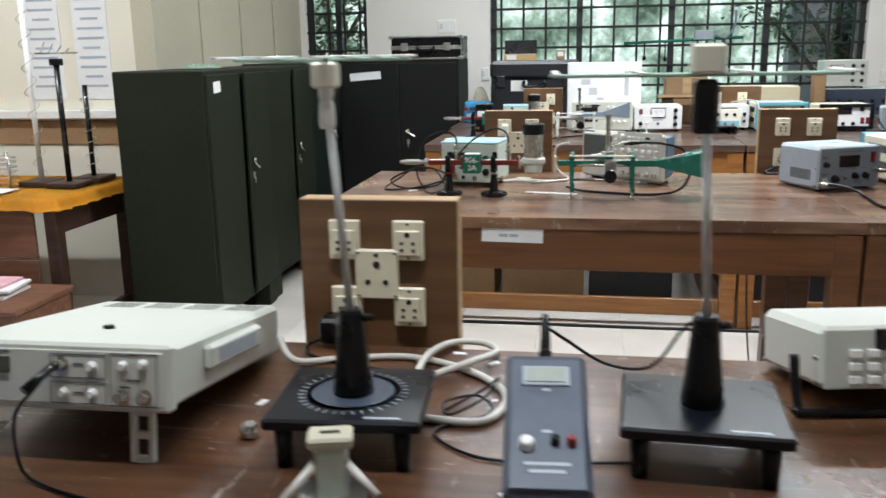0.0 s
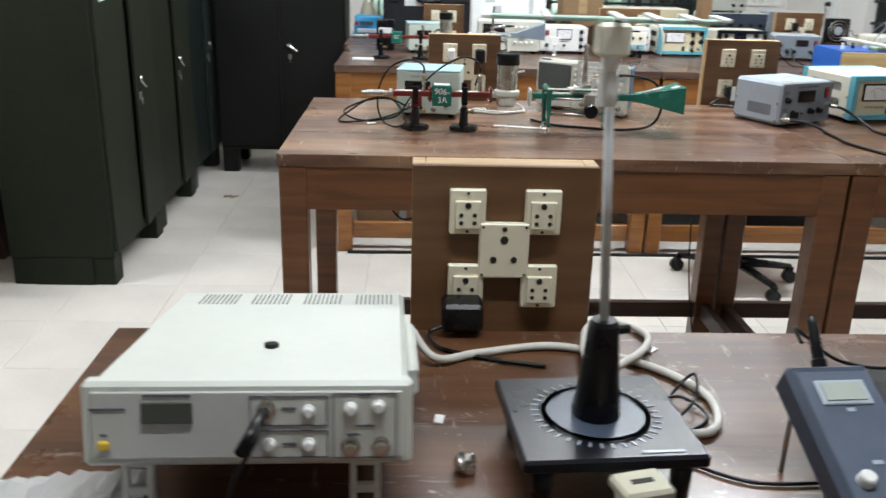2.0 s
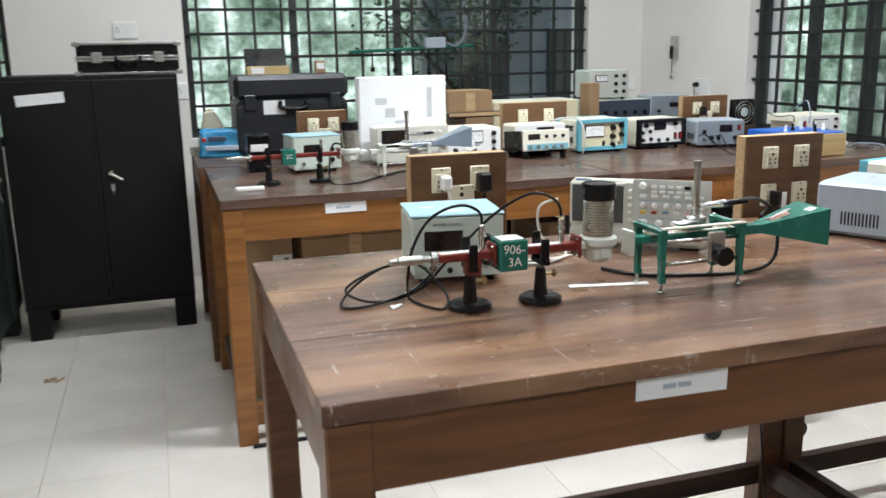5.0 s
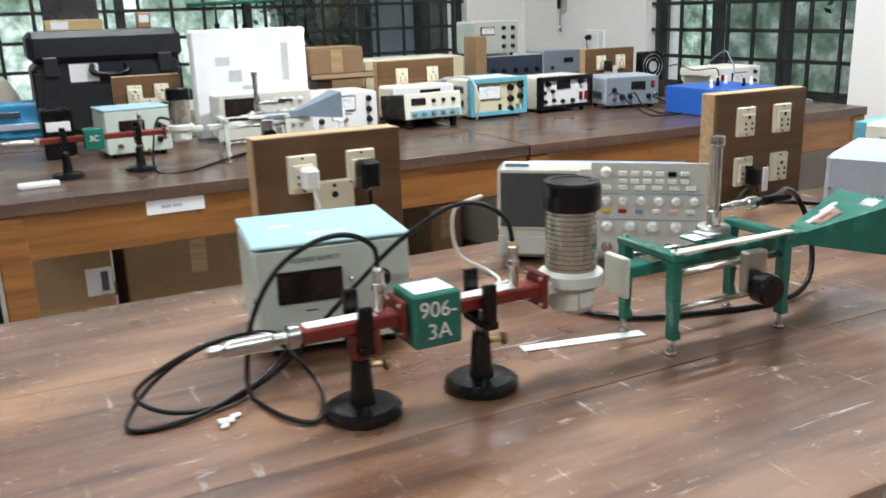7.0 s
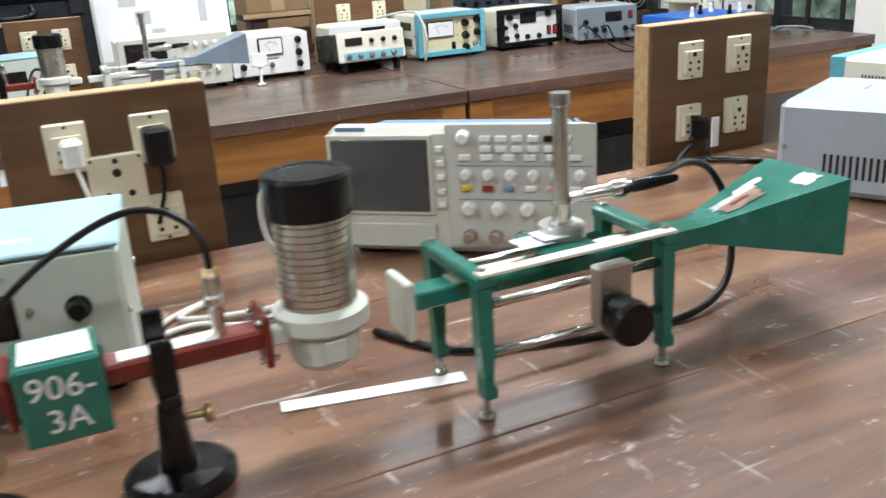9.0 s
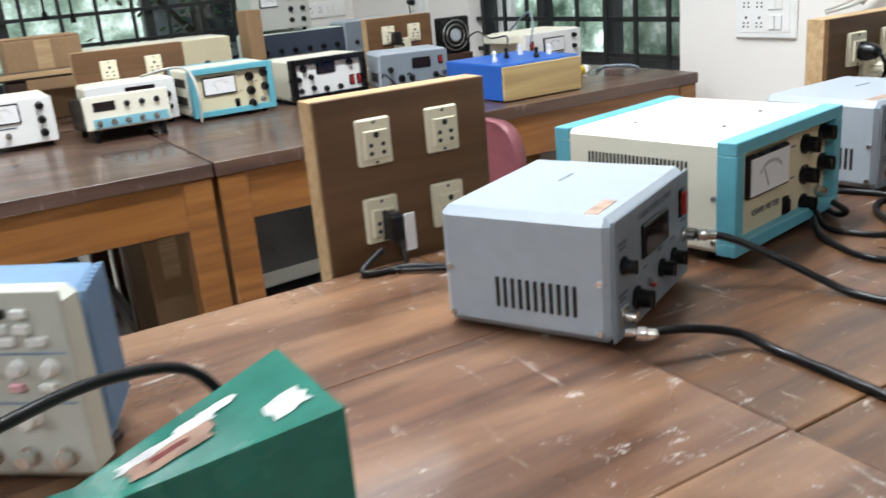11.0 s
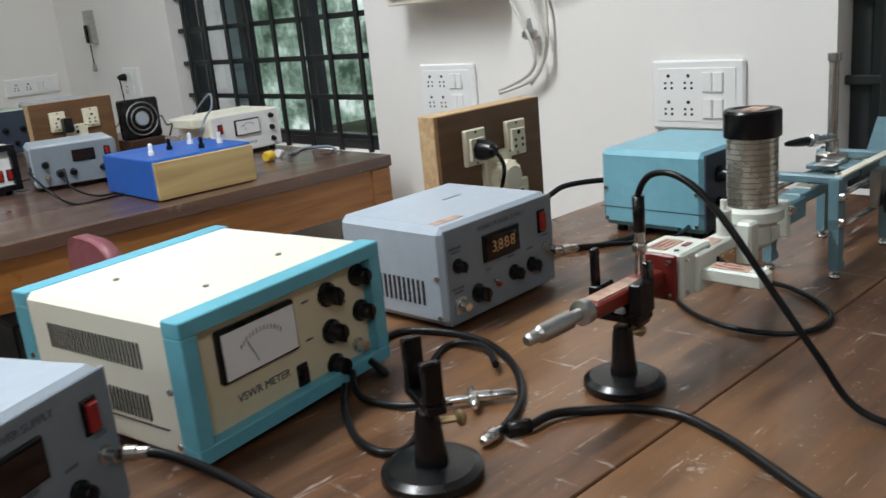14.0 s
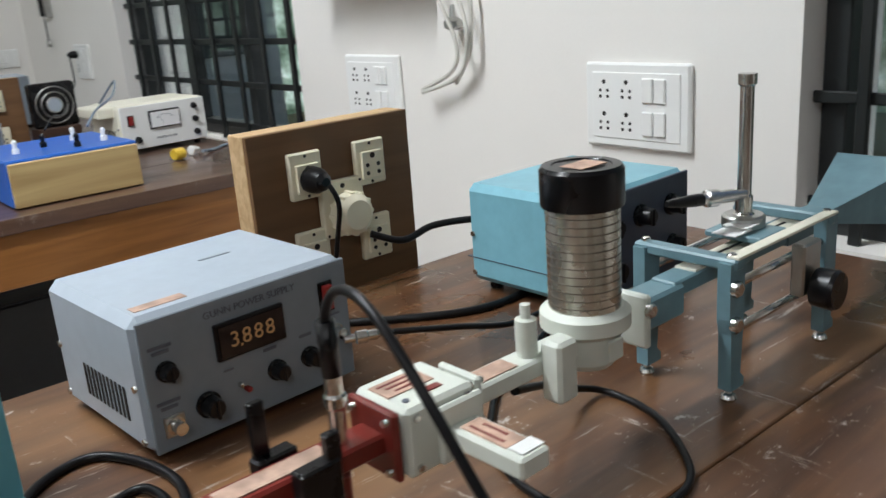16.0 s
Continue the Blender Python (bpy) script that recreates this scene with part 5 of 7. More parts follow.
def bnc_stub(parent, x, z, h=0.05, y=0.0):
    bm = bmesh.new()
    alathe(bm, [(0.0055, 0), (0.0055, h * 0.45), (0.0075, h * 0.5), (0.0075, h * 0.62), (0.006, h * 0.66), (0.006, h * 0.92), (0.004, h)], 14, at=(x, y, z))
    part("coax_connector", bm, M_CHROME, parent, "chrome coaxial connector")


def frequency_drum(parent, x, zb, base_m, top):
    """The ribbed cylindrical frequency meter with its black cap."""
    bm = bmesh.new()
    alathe(bm, [(0.022, zb), (0.027, zb + 0.006), (0.029, zb + 0.028), (0.037, zb + 0.034), (0.037, zb + 0.046), (0.031, zb + 0.05)], 32, at=(x, 0, 0))
    part("drum_base", bm, base_m, parent)
    z0, z1 = zb + 0.049, top - 0.03
    prof = [(0.028, z0)]
    n = 13
    prof = [(0.0294, z0), (0.0294, z1)]
    bm = bmesh.new()
    alathe(bm, prof, 32, at=(x, 0, 0))
    d = part("scale_drum", bm, M_DRUM, parent, "engraved brass-grey scale drum")
    bm = bmesh.new()
    for k in range(n):
        a = z0 + (z1 - z0) * (k + 0.93) / n
        alathe(bm, [(0.0292, a - 0.0006), (0.0297, a - 0.0004), (0.0297, a + 0.0004), (0.0292, a + 0.0006)], 32, at=(x, 0, 0))
    part("scale_groove", bm, M_DRUMLINE, d)
    bm = bmesh.new()
    alathe(bm, [(0.0325, top - 0.032), (0.0332, top - 0.03), (0.0332, top - 0.003), (0.031, top), (0.024, top), (0.023, top - 0.001)], 36, at=(x, 0, 0))
    part("cap", bm, M_BLACK, parent, "glossy black cap")
    boxpart("index_plate", (x, -0.0298, zb + 0.018), (0.018, 0.003, 0.018), base_m, parent, 0.001)


def flange(parent, x, z, m, s=0.042):
    boxpart("flange", (x, 0, z), (0.006, s, s), m, parent, 0.002)
    for sy in (-1, 1):
        for sz in (-1, 1):
            cylpart("flange_bolt", (x - 0.007, sy * s * 0.36, z + sz * s * 0.36), (x + 0.007, sy * s * 0.36, z + sz * s * 0.36), 0.0026, M_CHROME, parent, n=6)


def micrometer(parent, x, z):
    bm = bmesh.new()
    alathe(bm, [(0.004, 0), (0.006, 0.003), (0.006, 0.014), (0.0085, 0.018), (0.0092, 0.05), (0.0092, 0.062), (0.0062, 0.066), (0.0062, 0.078), (0.0125, 0.08), (0.0125, 0.09), (0.007, 0.093)], 20, m=pose(x, 0, z, 0, 90, 0))
    part("micrometer", bm, M_STEEL, parent, "satin steel micrometer thimble")


def slotted_carriage(b, x, za, m, top_m, post_h=0.125, leg_w=0.013, side=1):
    """The legged probe carriage; x is its left end."""
    L, yb, yf = 0.245, 0.048, -0.042
    boxpart("slotted_guide", (x + L / 2 + 0.015, 0.0, za), (L + 0.06, 0.026, 0.015), m, b, 0.0015)
    boxpart("guide_top", (x + L / 2, 0.0, za + 0.0085), (L - 0.04, 0.022, 0.002), top_m, b, 0)
    boxpart("slot", (x + L / 2, 0.0, za + 0.0097), (L - 0.08, 0.003, 0.0008), M_HOLE, b, 0)
    for xx in (x + 0.028, x + 0.208):
        boxpart("end_bracket", (xx, 0.003, za + 0.02), (0.016, 0.108, 0.011), m, b, 0.002)
        for y in (yf, yb):
            bm = bmesh.new()
            drop = 0.02 if leg_w < 0.02 else 0.012
            bm2 = [(-leg_w / 2, za + 0.022), (leg_w / 2, za + 0.022), (leg_w / 2, za - 0.04), (leg_w * 0.36, drop + 0.014), (leg_w * 0.62, drop + 0.008), (leg_w * 0.62, drop), (-leg_w * 0.3, drop), (-leg_w * 0.36, za - 0.045), (-leg_w / 2, za - 0.03)]
            near = [bm.verts.new((xx + px, y - 0.0065, pz)) for px, pz in bm2]
            far = [bm.verts.new((xx + px, y + 0.0065, pz)) for px, pz in bm2]
            bm.faces.new(near)
            bm.faces.new(far[::-1])
            for i in range(len(near)):
                j = (i + 1) % len(near)
                bm.faces.new((near[j], near[i], far[i], far[j]))
            bmesh.ops.recalc_face_normals(bm, faces=bm.faces[:])
            part("leg", bm, m, b)
            cylpart("levelling_screw", (xx, y, 0.004), (xx, y, drop + 0.002), 0.0035, M_STEEL, b, n=8)
            bm = bmesh.new()
            alathe(bm, [(0.007, 0.0), (0.008, 0.003), (0.0065, 0.006), (0.003, 0.008)], 12, at=(xx, y, 0))
            part("levelling_foot", bm, M_CHROME, b)
            bolt_at(b, xx, y, za + 0.0255)
    cylpart("guide_rod", (x + 0.028, yf, za - 0.002), (x + 0.208, yf, za - 0.002), 0.0042, M_CHROME, b)
    cylpart("guide_rod", (x + 0.028, yf, za - 0.046), (x + 0.208, yf, za - 0.046), 0.004, M_CHROME, b)
    cylpart("guide_rod", (x + 0.028, yb, za - 0.002), (x + 0.208, yb, za - 0.002), 0.0042, M_CHROME, b)
    boxpart("scale_bar", (x + 0.118, yf - 0.004, za + 0.0265), (0.19, 0.012, 0.003), top_m, b, 0.0005, "pale engraved scale bar")
    boxpart("probe_block", (x + 0.143, yf - 0.012, za - 0.012), (0.034, 0.014, 0.052), M_STEEL, b, 0.002)
    bm = bmesh.new()
    alathe(bm, [(0.005, 0), (0.019, 0.004), (0.02, 0.022), (0.018, 0.026)], 20, m=pose(x + 0.143, yf - 0.02, za - 0.03, 90))
    part("drive_knob", bm, M_BLACK, b, "fluted black drive knob")
    boxpart("probe_plate", (x + 0.125, 0.0, za + 0.019), (0.05, 0.06, 0.006), m, b, 0.001)
    px = x + 0.135
    bm = bmesh.new()
    alathe(bm, [(0.0125, 0), (0.0125, 0.01), (0.0085, 0.014), (0.0085, 0.03), (0.0068, 0.032), (0.0068, post_h - 0.012), (0.009, post_h - 0.01), (0.009, post_h)], 18, at=(px, 0.008, za + 0.022))
    part("probe_post", bm, M_CHROME, b, "tall chrome tuning probe")
    bm = bmesh.new()
    alathe(bm, [(0.0045, 0), (0.0045, 0.012), (0.0065, 0.014), (0.0065, 0.036), (0.0085, 0.038), (0.0085, 0.05), (0.0055, 0.052), (0.0055, 0.058)], 16, m=pose(px + 0.006 * side, 0.004, za + 0.056, 0, 86 * side, -14))
    part("detector", bm, M_CHROME, b, "chrome crystal detector")
    bm = bmesh.new()
    alathe(bm, [(0.0062, 0.057), (0.0062, 0.07), (0.004, 0.094), (0.003, 0.1)], 14, m=pose(px + 0.006 * side, 0.004, za + 0.056, 0, 86 * side, -14))
    part("cable_boot", bm, M_BLACK, b, "black tapered cable boot")
    bm = bmesh.new()
    alathe(bm, [(0.021, 0), (0.021, 0.012), (0.019, 0.014)], 24, at=(px, 0.008, za + 0.02))
    part("probe_collar", bm, M_STEEL, b, "knurled steel collar")
    bm = bmesh.new()
    for k, (dx, dz, sx) in enumerate(((-0.035, 0.0, 0.03), (-0.018, 0.003, 0.024))):
        abox(bm, (px + dx, 0.0, za + 0.025 + dz), (sx, 0.026, 0.001), m=pose(0, 0, 0, 0, 0, 0))
    part("paper_tag", bm, M_PAPER, b, "crumpled paper tag")


def horn(b, x, za, m, length=0.14, tag=True, up=0.0):
    """A pyramidal horn; x is its throat."""
    bm = bmesh.new()
    t, secs = 0.0025, []
    for xx, hy, hz, zz in ((x - 0.1, 0.0127, 0.0065, 0), (x, 0.0127, 0.0065, 0), (x + length, 0.05, 0.036, up)):
        secs.append([(xx, sy * hy, za + zz + sz * hz) for sy, sz in ((-1, -1), (1, -1), (1, 1), (-1, 1))])
    rings = [[bm.verts.new(p) for p in s] for s in secs]
    for a, c in zip(rings, rings[1:]):
        for i in range(4):
            bm.faces.new((a[i], a[(i + 1) % 4], c[(i + 1) % 4], c[i]))
    bm.faces.new(rings[0])
    bmesh.ops.recalc_face_normals(bm, faces=bm.faces[:])
    bmesh.ops.solidify(bm, geom=bm.faces[:], thickness=t)
    h = part("horn", bm, m, b)
    if tag:
        rnd = random.Random(5)
        slope = math.degrees(math.atan2(up + 0.0295, length))
        for f, off, w2, d2, col in ((0.38, -0.004, 0.058, 0.02, M_AMBERPAPER), (0.3, 0.006, 0.05, 0.012, M_PAPER), (0.5, 0.012, 0.03, 0.014, M_PAPER), (0.62, 0.018, 0.028, 0.01, M_PAPER), (0.84, -0.018, 0.03, 0.024, M_WHITE), (0.36, -0.002, 0.03, 0.006, M_REDWG)):
            zt = za + up * f + 0.0065 + (0.036 - 0.0065) * f
            at = pose(x + length * f, off, zt, 0, -slope, 6)
            lift = 0.0036 + 0.0003 * rnd.random() + (0.0004 if col == M_REDWG else 0)
            bm = bmesh.new()
            ring = []
            for k in range(16):
                a = 2 * math.pi * k / 16
                q = rnd.uniform(0.72, 1.0)
                cx, cy = max(-0.75, min(0.75, math.cos(a))), max(-0.75, min(0.75, math.sin(a)))
                ring.append(bm.verts.new(at @ Vector((cx * w2 * 0.66 * q, cy * d2 * 0.66 * q, lift))))
            bm.faces.new(ring)
            bmesh.ops.solidify(bm, geom=bm.faces[:], thickness=0.0004)
            part("worn_sticker", bm, col, h)


ZA = 0.103
b1 = thing("waveguide_bench", pose(0.182, 0.36, Z), "waveguide bench with red guide, ribbed drum, green carriage and horn", "microwave bench", "microwave benches")
micrometer(b1, 0.0, ZA)
boxpart("waveguide", (0.148, 0, ZA), (0.112, 0.026, 0.015), M_REDWG, b1, 0.002)
boxpart("waveguide_label", (0.135, 0, ZA + 0.0081), (0.075, 0.018, 0.0008), M_WHITE, b1, 0, "rubbed white label strip")
boxpart("side_arm", (0.16, -0.0, ZA - 0.022), (0.03, 0.024, 0.03), M_REDWG, b1, 0.002)
flange(b1, 0.199, ZA, M_REDWG)
blk = boxpart("isolator", (0.232, -0.004, ZA - 0.002), (0.055, 0.055, 0.058), M_GRWG, b1, 0.002, "green isolator block with chalk numbers")
boxpart("isolator_label", (0.232, -0.004, ZA + 0.0278), (0.045, 0.04, 0.0008), M_WHITE, blk, 0)
text("906-", 0.024, M_WHITE, blk, pose(0.232, -0.0322, ZA + 0.01, 90, 3, 0), "chalk_number")
text("3A", 0.024, M_WHITE, blk, pose(0.233, -0.0322, ZA - 0.014, 90, 0, 0), "chalk_number")
boxpart("waveguide", (0.317, 0, ZA), (0.114, 0.026, 0.015), M_REDWG, b1, 0.002)
boxpart("waveguide_label", (0.305, 0, ZA + 0.0081), (0.07, 0.018, 0.0008), M_WHITE, b1, 0)
flange(b1, 0.373, ZA, M_REDWG)
bnc_stub(b1, 0.18, ZA + 0.007)
bnc_stub(b1, 0.342, ZA + 0.007)
boxpart("white_guide", (0.415, 0, ZA), (0.076, 0.026, 0.015), M_WHWG, b1, 0.002)
frequency_drum(b1, 0.42, ZA - 0.033, M_WHWG, 0.222)
boxpart("flange", (0.487, 0, ZA - 0.004), (0.008, 0.042, 0.05), M_WHWG, b1, 0.002)
slotted_carriage(b1, 0.51, ZA, M_GRWG, M_IVORY)
horn(b1, 0.789, ZA, M_GRWG)
retort_stand(pose(0.338, 0.362, Z), "black iron stand holding the red waveguide")
retort_stand(pose(0.48, 0.358, Z), "black iron stand with brass thumb screw under the waveguide")
retort_stand(pose(1.863, 0.403, Z, 0, 0, -22) @ Matrix.Diagonal((1.09, 1.09, 0.92, 1)), "empty black iron waveguide stand on the table")

b2 = thing("waveguide_bench", pose(1.955, 0.366, Z, 0, 0, 1.3), "waveguide bench with white guide, ribbed drum, blue-grey carriage and horn", "microwave bench", "microwave benches")
micrometer(b2, 0.0, ZA)
boxpart("waveguide", (0.155, 0, ZA), (0.125, 0.026, 0.015), M_REDWG, b2, 0.002)
boxpart("waveguide_label", (0.135, 0, ZA + 0.0081), (0.075, 0.016, 0.0008), M_AMBERPAPER, b2, 0, "worn paper label strip")
boxpart("tuning_stub", (0.175, 0, ZA - 0.025), (0.022, 0.022, 0.035), M_REDWG, b2, 0.004)
flange(b2, 0.213, ZA, M_REDWG, 0.05)
bnc_stub(b2, 0.185, ZA + 0.007, 0.055)
blk = boxpart("circulator", (0.248, 0, ZA), (0.06, 0.056, 0.05), M_WHWG, b2, 0.003, "white painted circulator block")
boxpart("circulator_label", (0.242, 0.006, ZA + 0.0256), (0.04, 0.022, 0.0008), M_AMBERPAPER, blk, 0)
for k in range(3):
    boxpart("print_line", (0.242, 0.012 - 0.006 * k, ZA + 0.0261), (0.032 - 0.006 * k, 0.0022, 0.0004), M_REDWG, blk, 0)
boxpart("red_mark", (0.252, -0.014, ZA + 0.0258), (0.014, 0.006, 0.0008), M_REDWG, blk, 0)
cylpart("hole_plug", (0.228, -0.016, ZA + 0.024), (0.228, -0.016, ZA + 0.0262), 0.0025, M_INK, blk, n=8)
for sx in (-1, 1):
    for sz in (-1, 1):
        bolt_at(blk, 0.248 + 0.022 * sx, -0.028, ZA + 0.018 * sz, along="y", r=0.0022)
boxpart("branch_arm", (0.262, -0.063, ZA - 0.004), (0.026, 0.07, 0.015), M_WHWG, b2, 0.002)
boxpart("branch_label", (0.262, -0.06, ZA + 0.0042), (0.018, 0.042, 0.0008), M_AMBERPAPER, b2, 0)
for k in range(2):
    boxpart("print_line", (0.258 + 0.008 * k, -0.059, ZA + 0.0047), (0.0022, 0.032 - 0.01 * k, 0.0004), M_REDWG, b2, 0)
boxpart("tape_scrap", (0.264, -0.088, ZA + 0.0043), (0.02, 0.012, 0.0009), M_WHITE, b2, 0)
boxpart("branch_flange", (0.262, -0.03, ZA - 0.002), (0.04, 0.006, 0.042), M_WHWG, b2, 0.002)
boxpart("waveguide", (0.345, 0, ZA), (0.135, 0.026, 0.015), M_WHWG, b2, 0.002)
boxpart("waveguide_label", (0.315, 0, ZA + 0.0081), (0.05, 0.018, 0.0008), M_AMBERPAPER, b2, 0)
flange(b2, 0.29, ZA, M_WHWG)
bm = bmesh.new()
alathe(bm, [(0.0085, 0), (0.0085, 0.03), (0.004, 0.031), (0.004, 0.042)], 16, at=(0.36, 0.0, ZA + 0.007))
part("tuning_post", bm, M_WHWG, b2)
boxpart("tuning_bracket", (0.372, -0.022, ZA - 0.002), (0.022, 0.02, 0.05), M_WHWG, b2, 0.003)
frequency_drum(b2, 0.43, ZA - 0.022, M_WHWG, 0.246)
boxpart("cap_sticker", (0.428, -0.004, 0.2464), (0.03, 0.022, 0.0006), M_AMBERPAPER, b2, 0, "faded pink sticker on the cap")
boxpart("flange", (0.488, 0, ZA - 0.002), (0.008, 0.042, 0.048), M_WHWG, b2, 0.002)
bolt_at(b2, 0.486, -0.022, ZA + 0.01, along="y", r=0.005)
slotted_carriage(b2, 0.553, ZA + 0.01, M_BLWG, M_IVORY, 0.15, 0.024, -1)
boxpart("guide_block", (0.52, 0, ZA), (0.06, 0.032, 0.03), M_BLWG, b2, 0.003)
for z in (ZA + 0.01, ZA - 0.024):
    bolt_at(b2, 0.573, -0.05, z, along="y", r=0.006)
horn(b2, 0.84, ZA + 0.01, M_BLWG, 0.15, False, 0.0)
retort_stand(pose(2.107, 0.372, Z, 0, 0, 5), "black iron stand holding the red micrometer section", True)

b3 = thing("waveguide_bench", pose(0.03, 2.1, Z), "waveguide bench with white carriage and slate horn on far table", "microwave bench", "microwave benches")
micrometer(b3, 0.0, ZA)
boxpart("waveguide", (0.2, 0, ZA), (0.22, 0.026, 0.015), M_REDWG, b3, 0.002)
boxpart("isolator", (0.225, -0.006, ZA - 0.002), (0.05, 0.052, 0.056), M_GRWG, b3, 0.002, "green isolator block with a chalk mark")
text("3C", 0.022, M_WHITE, b3, pose(0.225, -0.0335, ZA, 90), "chalk_number")
boxpart("waveguide", (0.36, 0, ZA), (0.1, 0.026, 0.015), M_REDWG, b3, 0.002)
bnc_stub(b3, 0.35, ZA + 0.007)
flange(b3, 0.413, ZA, M_REDWG)
boxpart("white_guide", (0.47, 0, ZA), (0.1, 0.026, 0.015), M_WHWG, b3, 0.002)
frequency_drum(b3, 0.46, ZA - 0.033, M_WHWG, 0.22)
slotted_carriage(b3, 0.55, ZA, M_WHWG, M_WHITE)
horn(b3, 0.80, ZA + 0.02, M_GYHORN, 0.13, False, 0.02)
retort_stand(pose(0.18, 2.1, Z), "black iron stand under the far waveguide bench")
retort_stand(pose(0.37, 2.1, Z), "black iron stand under the far red waveguide")


# ---- cables on the benches ----
def cable(name, pts, r, m, label, n=8, ends=()):
    bm = bmesh.new()
    atube(bm, pts, r, n)
    c = part(name, bm, m)
    tagged(c, label, "cable", "cables on the tables")
    for p0, p1, rr, em in ends:
        if em == M_CHROME:
            d = Vector(p1) - Vector(p0)
            q = d.length
            bm = bmesh.new()
            alathe(bm, [(rr * 0.62, 0), (rr * 0.7, q * 0.06), (rr * 0.7, q * 0.3), (rr * 1.08, q * 0.34), (rr * 1.08, q * 0.62), (rr * 0.86, q * 0.66), (rr * 0.86, q * 0.9), (rr * 0.5, q)], 16, m=Matrix.Translation(p0) @ d.to_track_quat("Z", "Y").to_matrix().to_4x4())
            part("cable_plug", bm, em, c, "nickel bayonet plug")
        else:
            cylpart("cable_end", p0, p1, rr, em, c, n=12)
    return c


T = Z + 0.0045
cable("coax_cable", [(0.524, 0.36, 1.045), (0.522, 0.37, 1.075), (0.50, 0.39, 1.092), (0.465, 0.40, 1.09), (0.41, 0.41, 1.059), (0.359, 0.425, 1.01), (0.32, 0.45, 0.96), (0.285, 0.49, T + 0.01), (0.214, 0.454, T), (0.153, 0.45, T + 0.006), (0.125, 0.475, 0.92), (0.19, 0.485, 0.95), (0.26, 0.49, 0.955), (0.305, 0.53, 0.93)], 0.0028, M_RUBBER, "black coaxial cable looping from the drum probe", ends=(((0.524, 0.36, 1.03), (0.524, 0.361, 1.052), 0.006, M_COPPER),))
cable("coax_cable", [(0.362, 0.36, 1.045), (0.36, 0.365, 1.07), (0.335, 0.37, 1.085), (0.30, 0.372, 1.082), (0.262, 0.375, 1.06), (0.235, 0.385, 1.01), (0.228, 0.40, 0.95), (0.236, 0.43, 0.91), (0.245, 0.44, T), (0.262, 0.385, T), (0.289, 0.365, T), (0.312, 0.43, T + 0.01), (0.27, 0.475, 0.955), (0.205, 0.475, 0.957), (0.145, 0.49, 0.92), (0.11, 0.445, T), (0.168, 0.435, T), (0.25, 0.47, T + 0.008), (0.318, 0.53, 0.92)], 0.0028, M_RUBBER, "black coaxial cable coiled under the micrometer")
cable("coax_cable", [(0.875, 0.345, 1.052), (0.93, 0.36, 1.055), (1.0, 0.41, 1.045), (1.06, 0.44, 1.02), (1.08, 0.43, 0.97), (1.05, 0.40, 0.91), (0.97, 0.38, T), (0.85, 0.40, T), (0.75, 0.44, T), (0.7, 0.52, T)], 0.004, M_RUBBER, "black coaxial cable passing under the green horn")
for k in range(2):
    cable("white_lead", [(0.48, 0.60 + 0.02 * k, T), (0.54, 0.64, T), (0.6, 0.62 - 0.01 * k, T), (0.68, 0.66, T), (0.7, 0.72, T), (0.66, 0.75, T + 0.03), (0.655, 0.75, T + 0.1), (0.7, 0.74, T + 0.12)] if k else [(0.48, 0.63, T), (0.53, 0.68, T), (0.57, 0.70, T), (0.53, 0.65, T + 0.006), (0.62, 0.64, T), (0.70, 0.66, T)], 0.0034, M_GREYCABLE, "off-white lead behind the drum")
cable("coax_cable", [(1.468, 0.46, 0.918), (1.505, 0.44, 0.918), (1.54, 0.425, 0.912), (1.565, 0.41, 0.903), (1.574, 0.38, T), (1.572, 0.32, T), (1.568, 0.25, T), (1.575, 0.2, T), (1.6, 0.12, T), (1.64, 0.03, T)], 0.0045, M_RUBBER, "thick black coaxial cable lying across the table", ends=(((1.462, 0.464, 0.92), (1.485, 0.444, 0.917), 0.0065, M_CHROME),))
cable("coax_cable", [(1.655, 0.564, 0.95), (1.685, 0.54, 0.945), (1.715, 0.50, 0.925), (1.735, 0.455, 0.905), (1.745, 0.42, T), (1.755, 0.36, T), (1.768, 0.31, T), (1.785, 0.27, T), (1.818, 0.218, T), (1.865, 0.17, T), (1.95, 0.11, T), (2.1, 0.06, T)], 0.0045, M_RUBBER, "black coaxial cable from the power supply", ends=(((1.652, 0.567, 0.95), (1.68, 0.547, 0.947), 0.0065, M_CHROME),))
cable("coax_cable", [(1.952, 0.594, 0.92), (1.955, 0.575, 0.91), (1.97, 0.60, T + 0.004), (2.02, 0.67, T), (2.07, 0.685, T), (2.1, 0.64, T), (2.107, 0.575, T), (2.075, 0.498, T), (2.02, 0.437, T), (1.97, 0.41, T), (1.935, 0.402, T)], 0.0045, M_RUBBER, "coiled black coaxial cable with steel plug", ends=(((1.952, 0.404, T + 0.002), (1.922, 0.399, T + 0.002), 0.0065, M_CHROME),))
cable("coax_cable", [(1.935, 0.607, 0.91), (1.92, 0.575, T), (1.93, 0.527, T), (1.95, 0.5, T + 0.002), (1.965, 0.482, T + 0.003)], 0.004, M_RUBBER, "short black coaxial cable ending in a tee", ends=(((1.96, 0.487, T + 0.004), (2.018, 0.442, T + 0.004), 0.0062, M_CHROME), ((1.995, 0.485, T + 0.004), (1.968, 0.452, T + 0.004), 0.006, M_CHROME)))
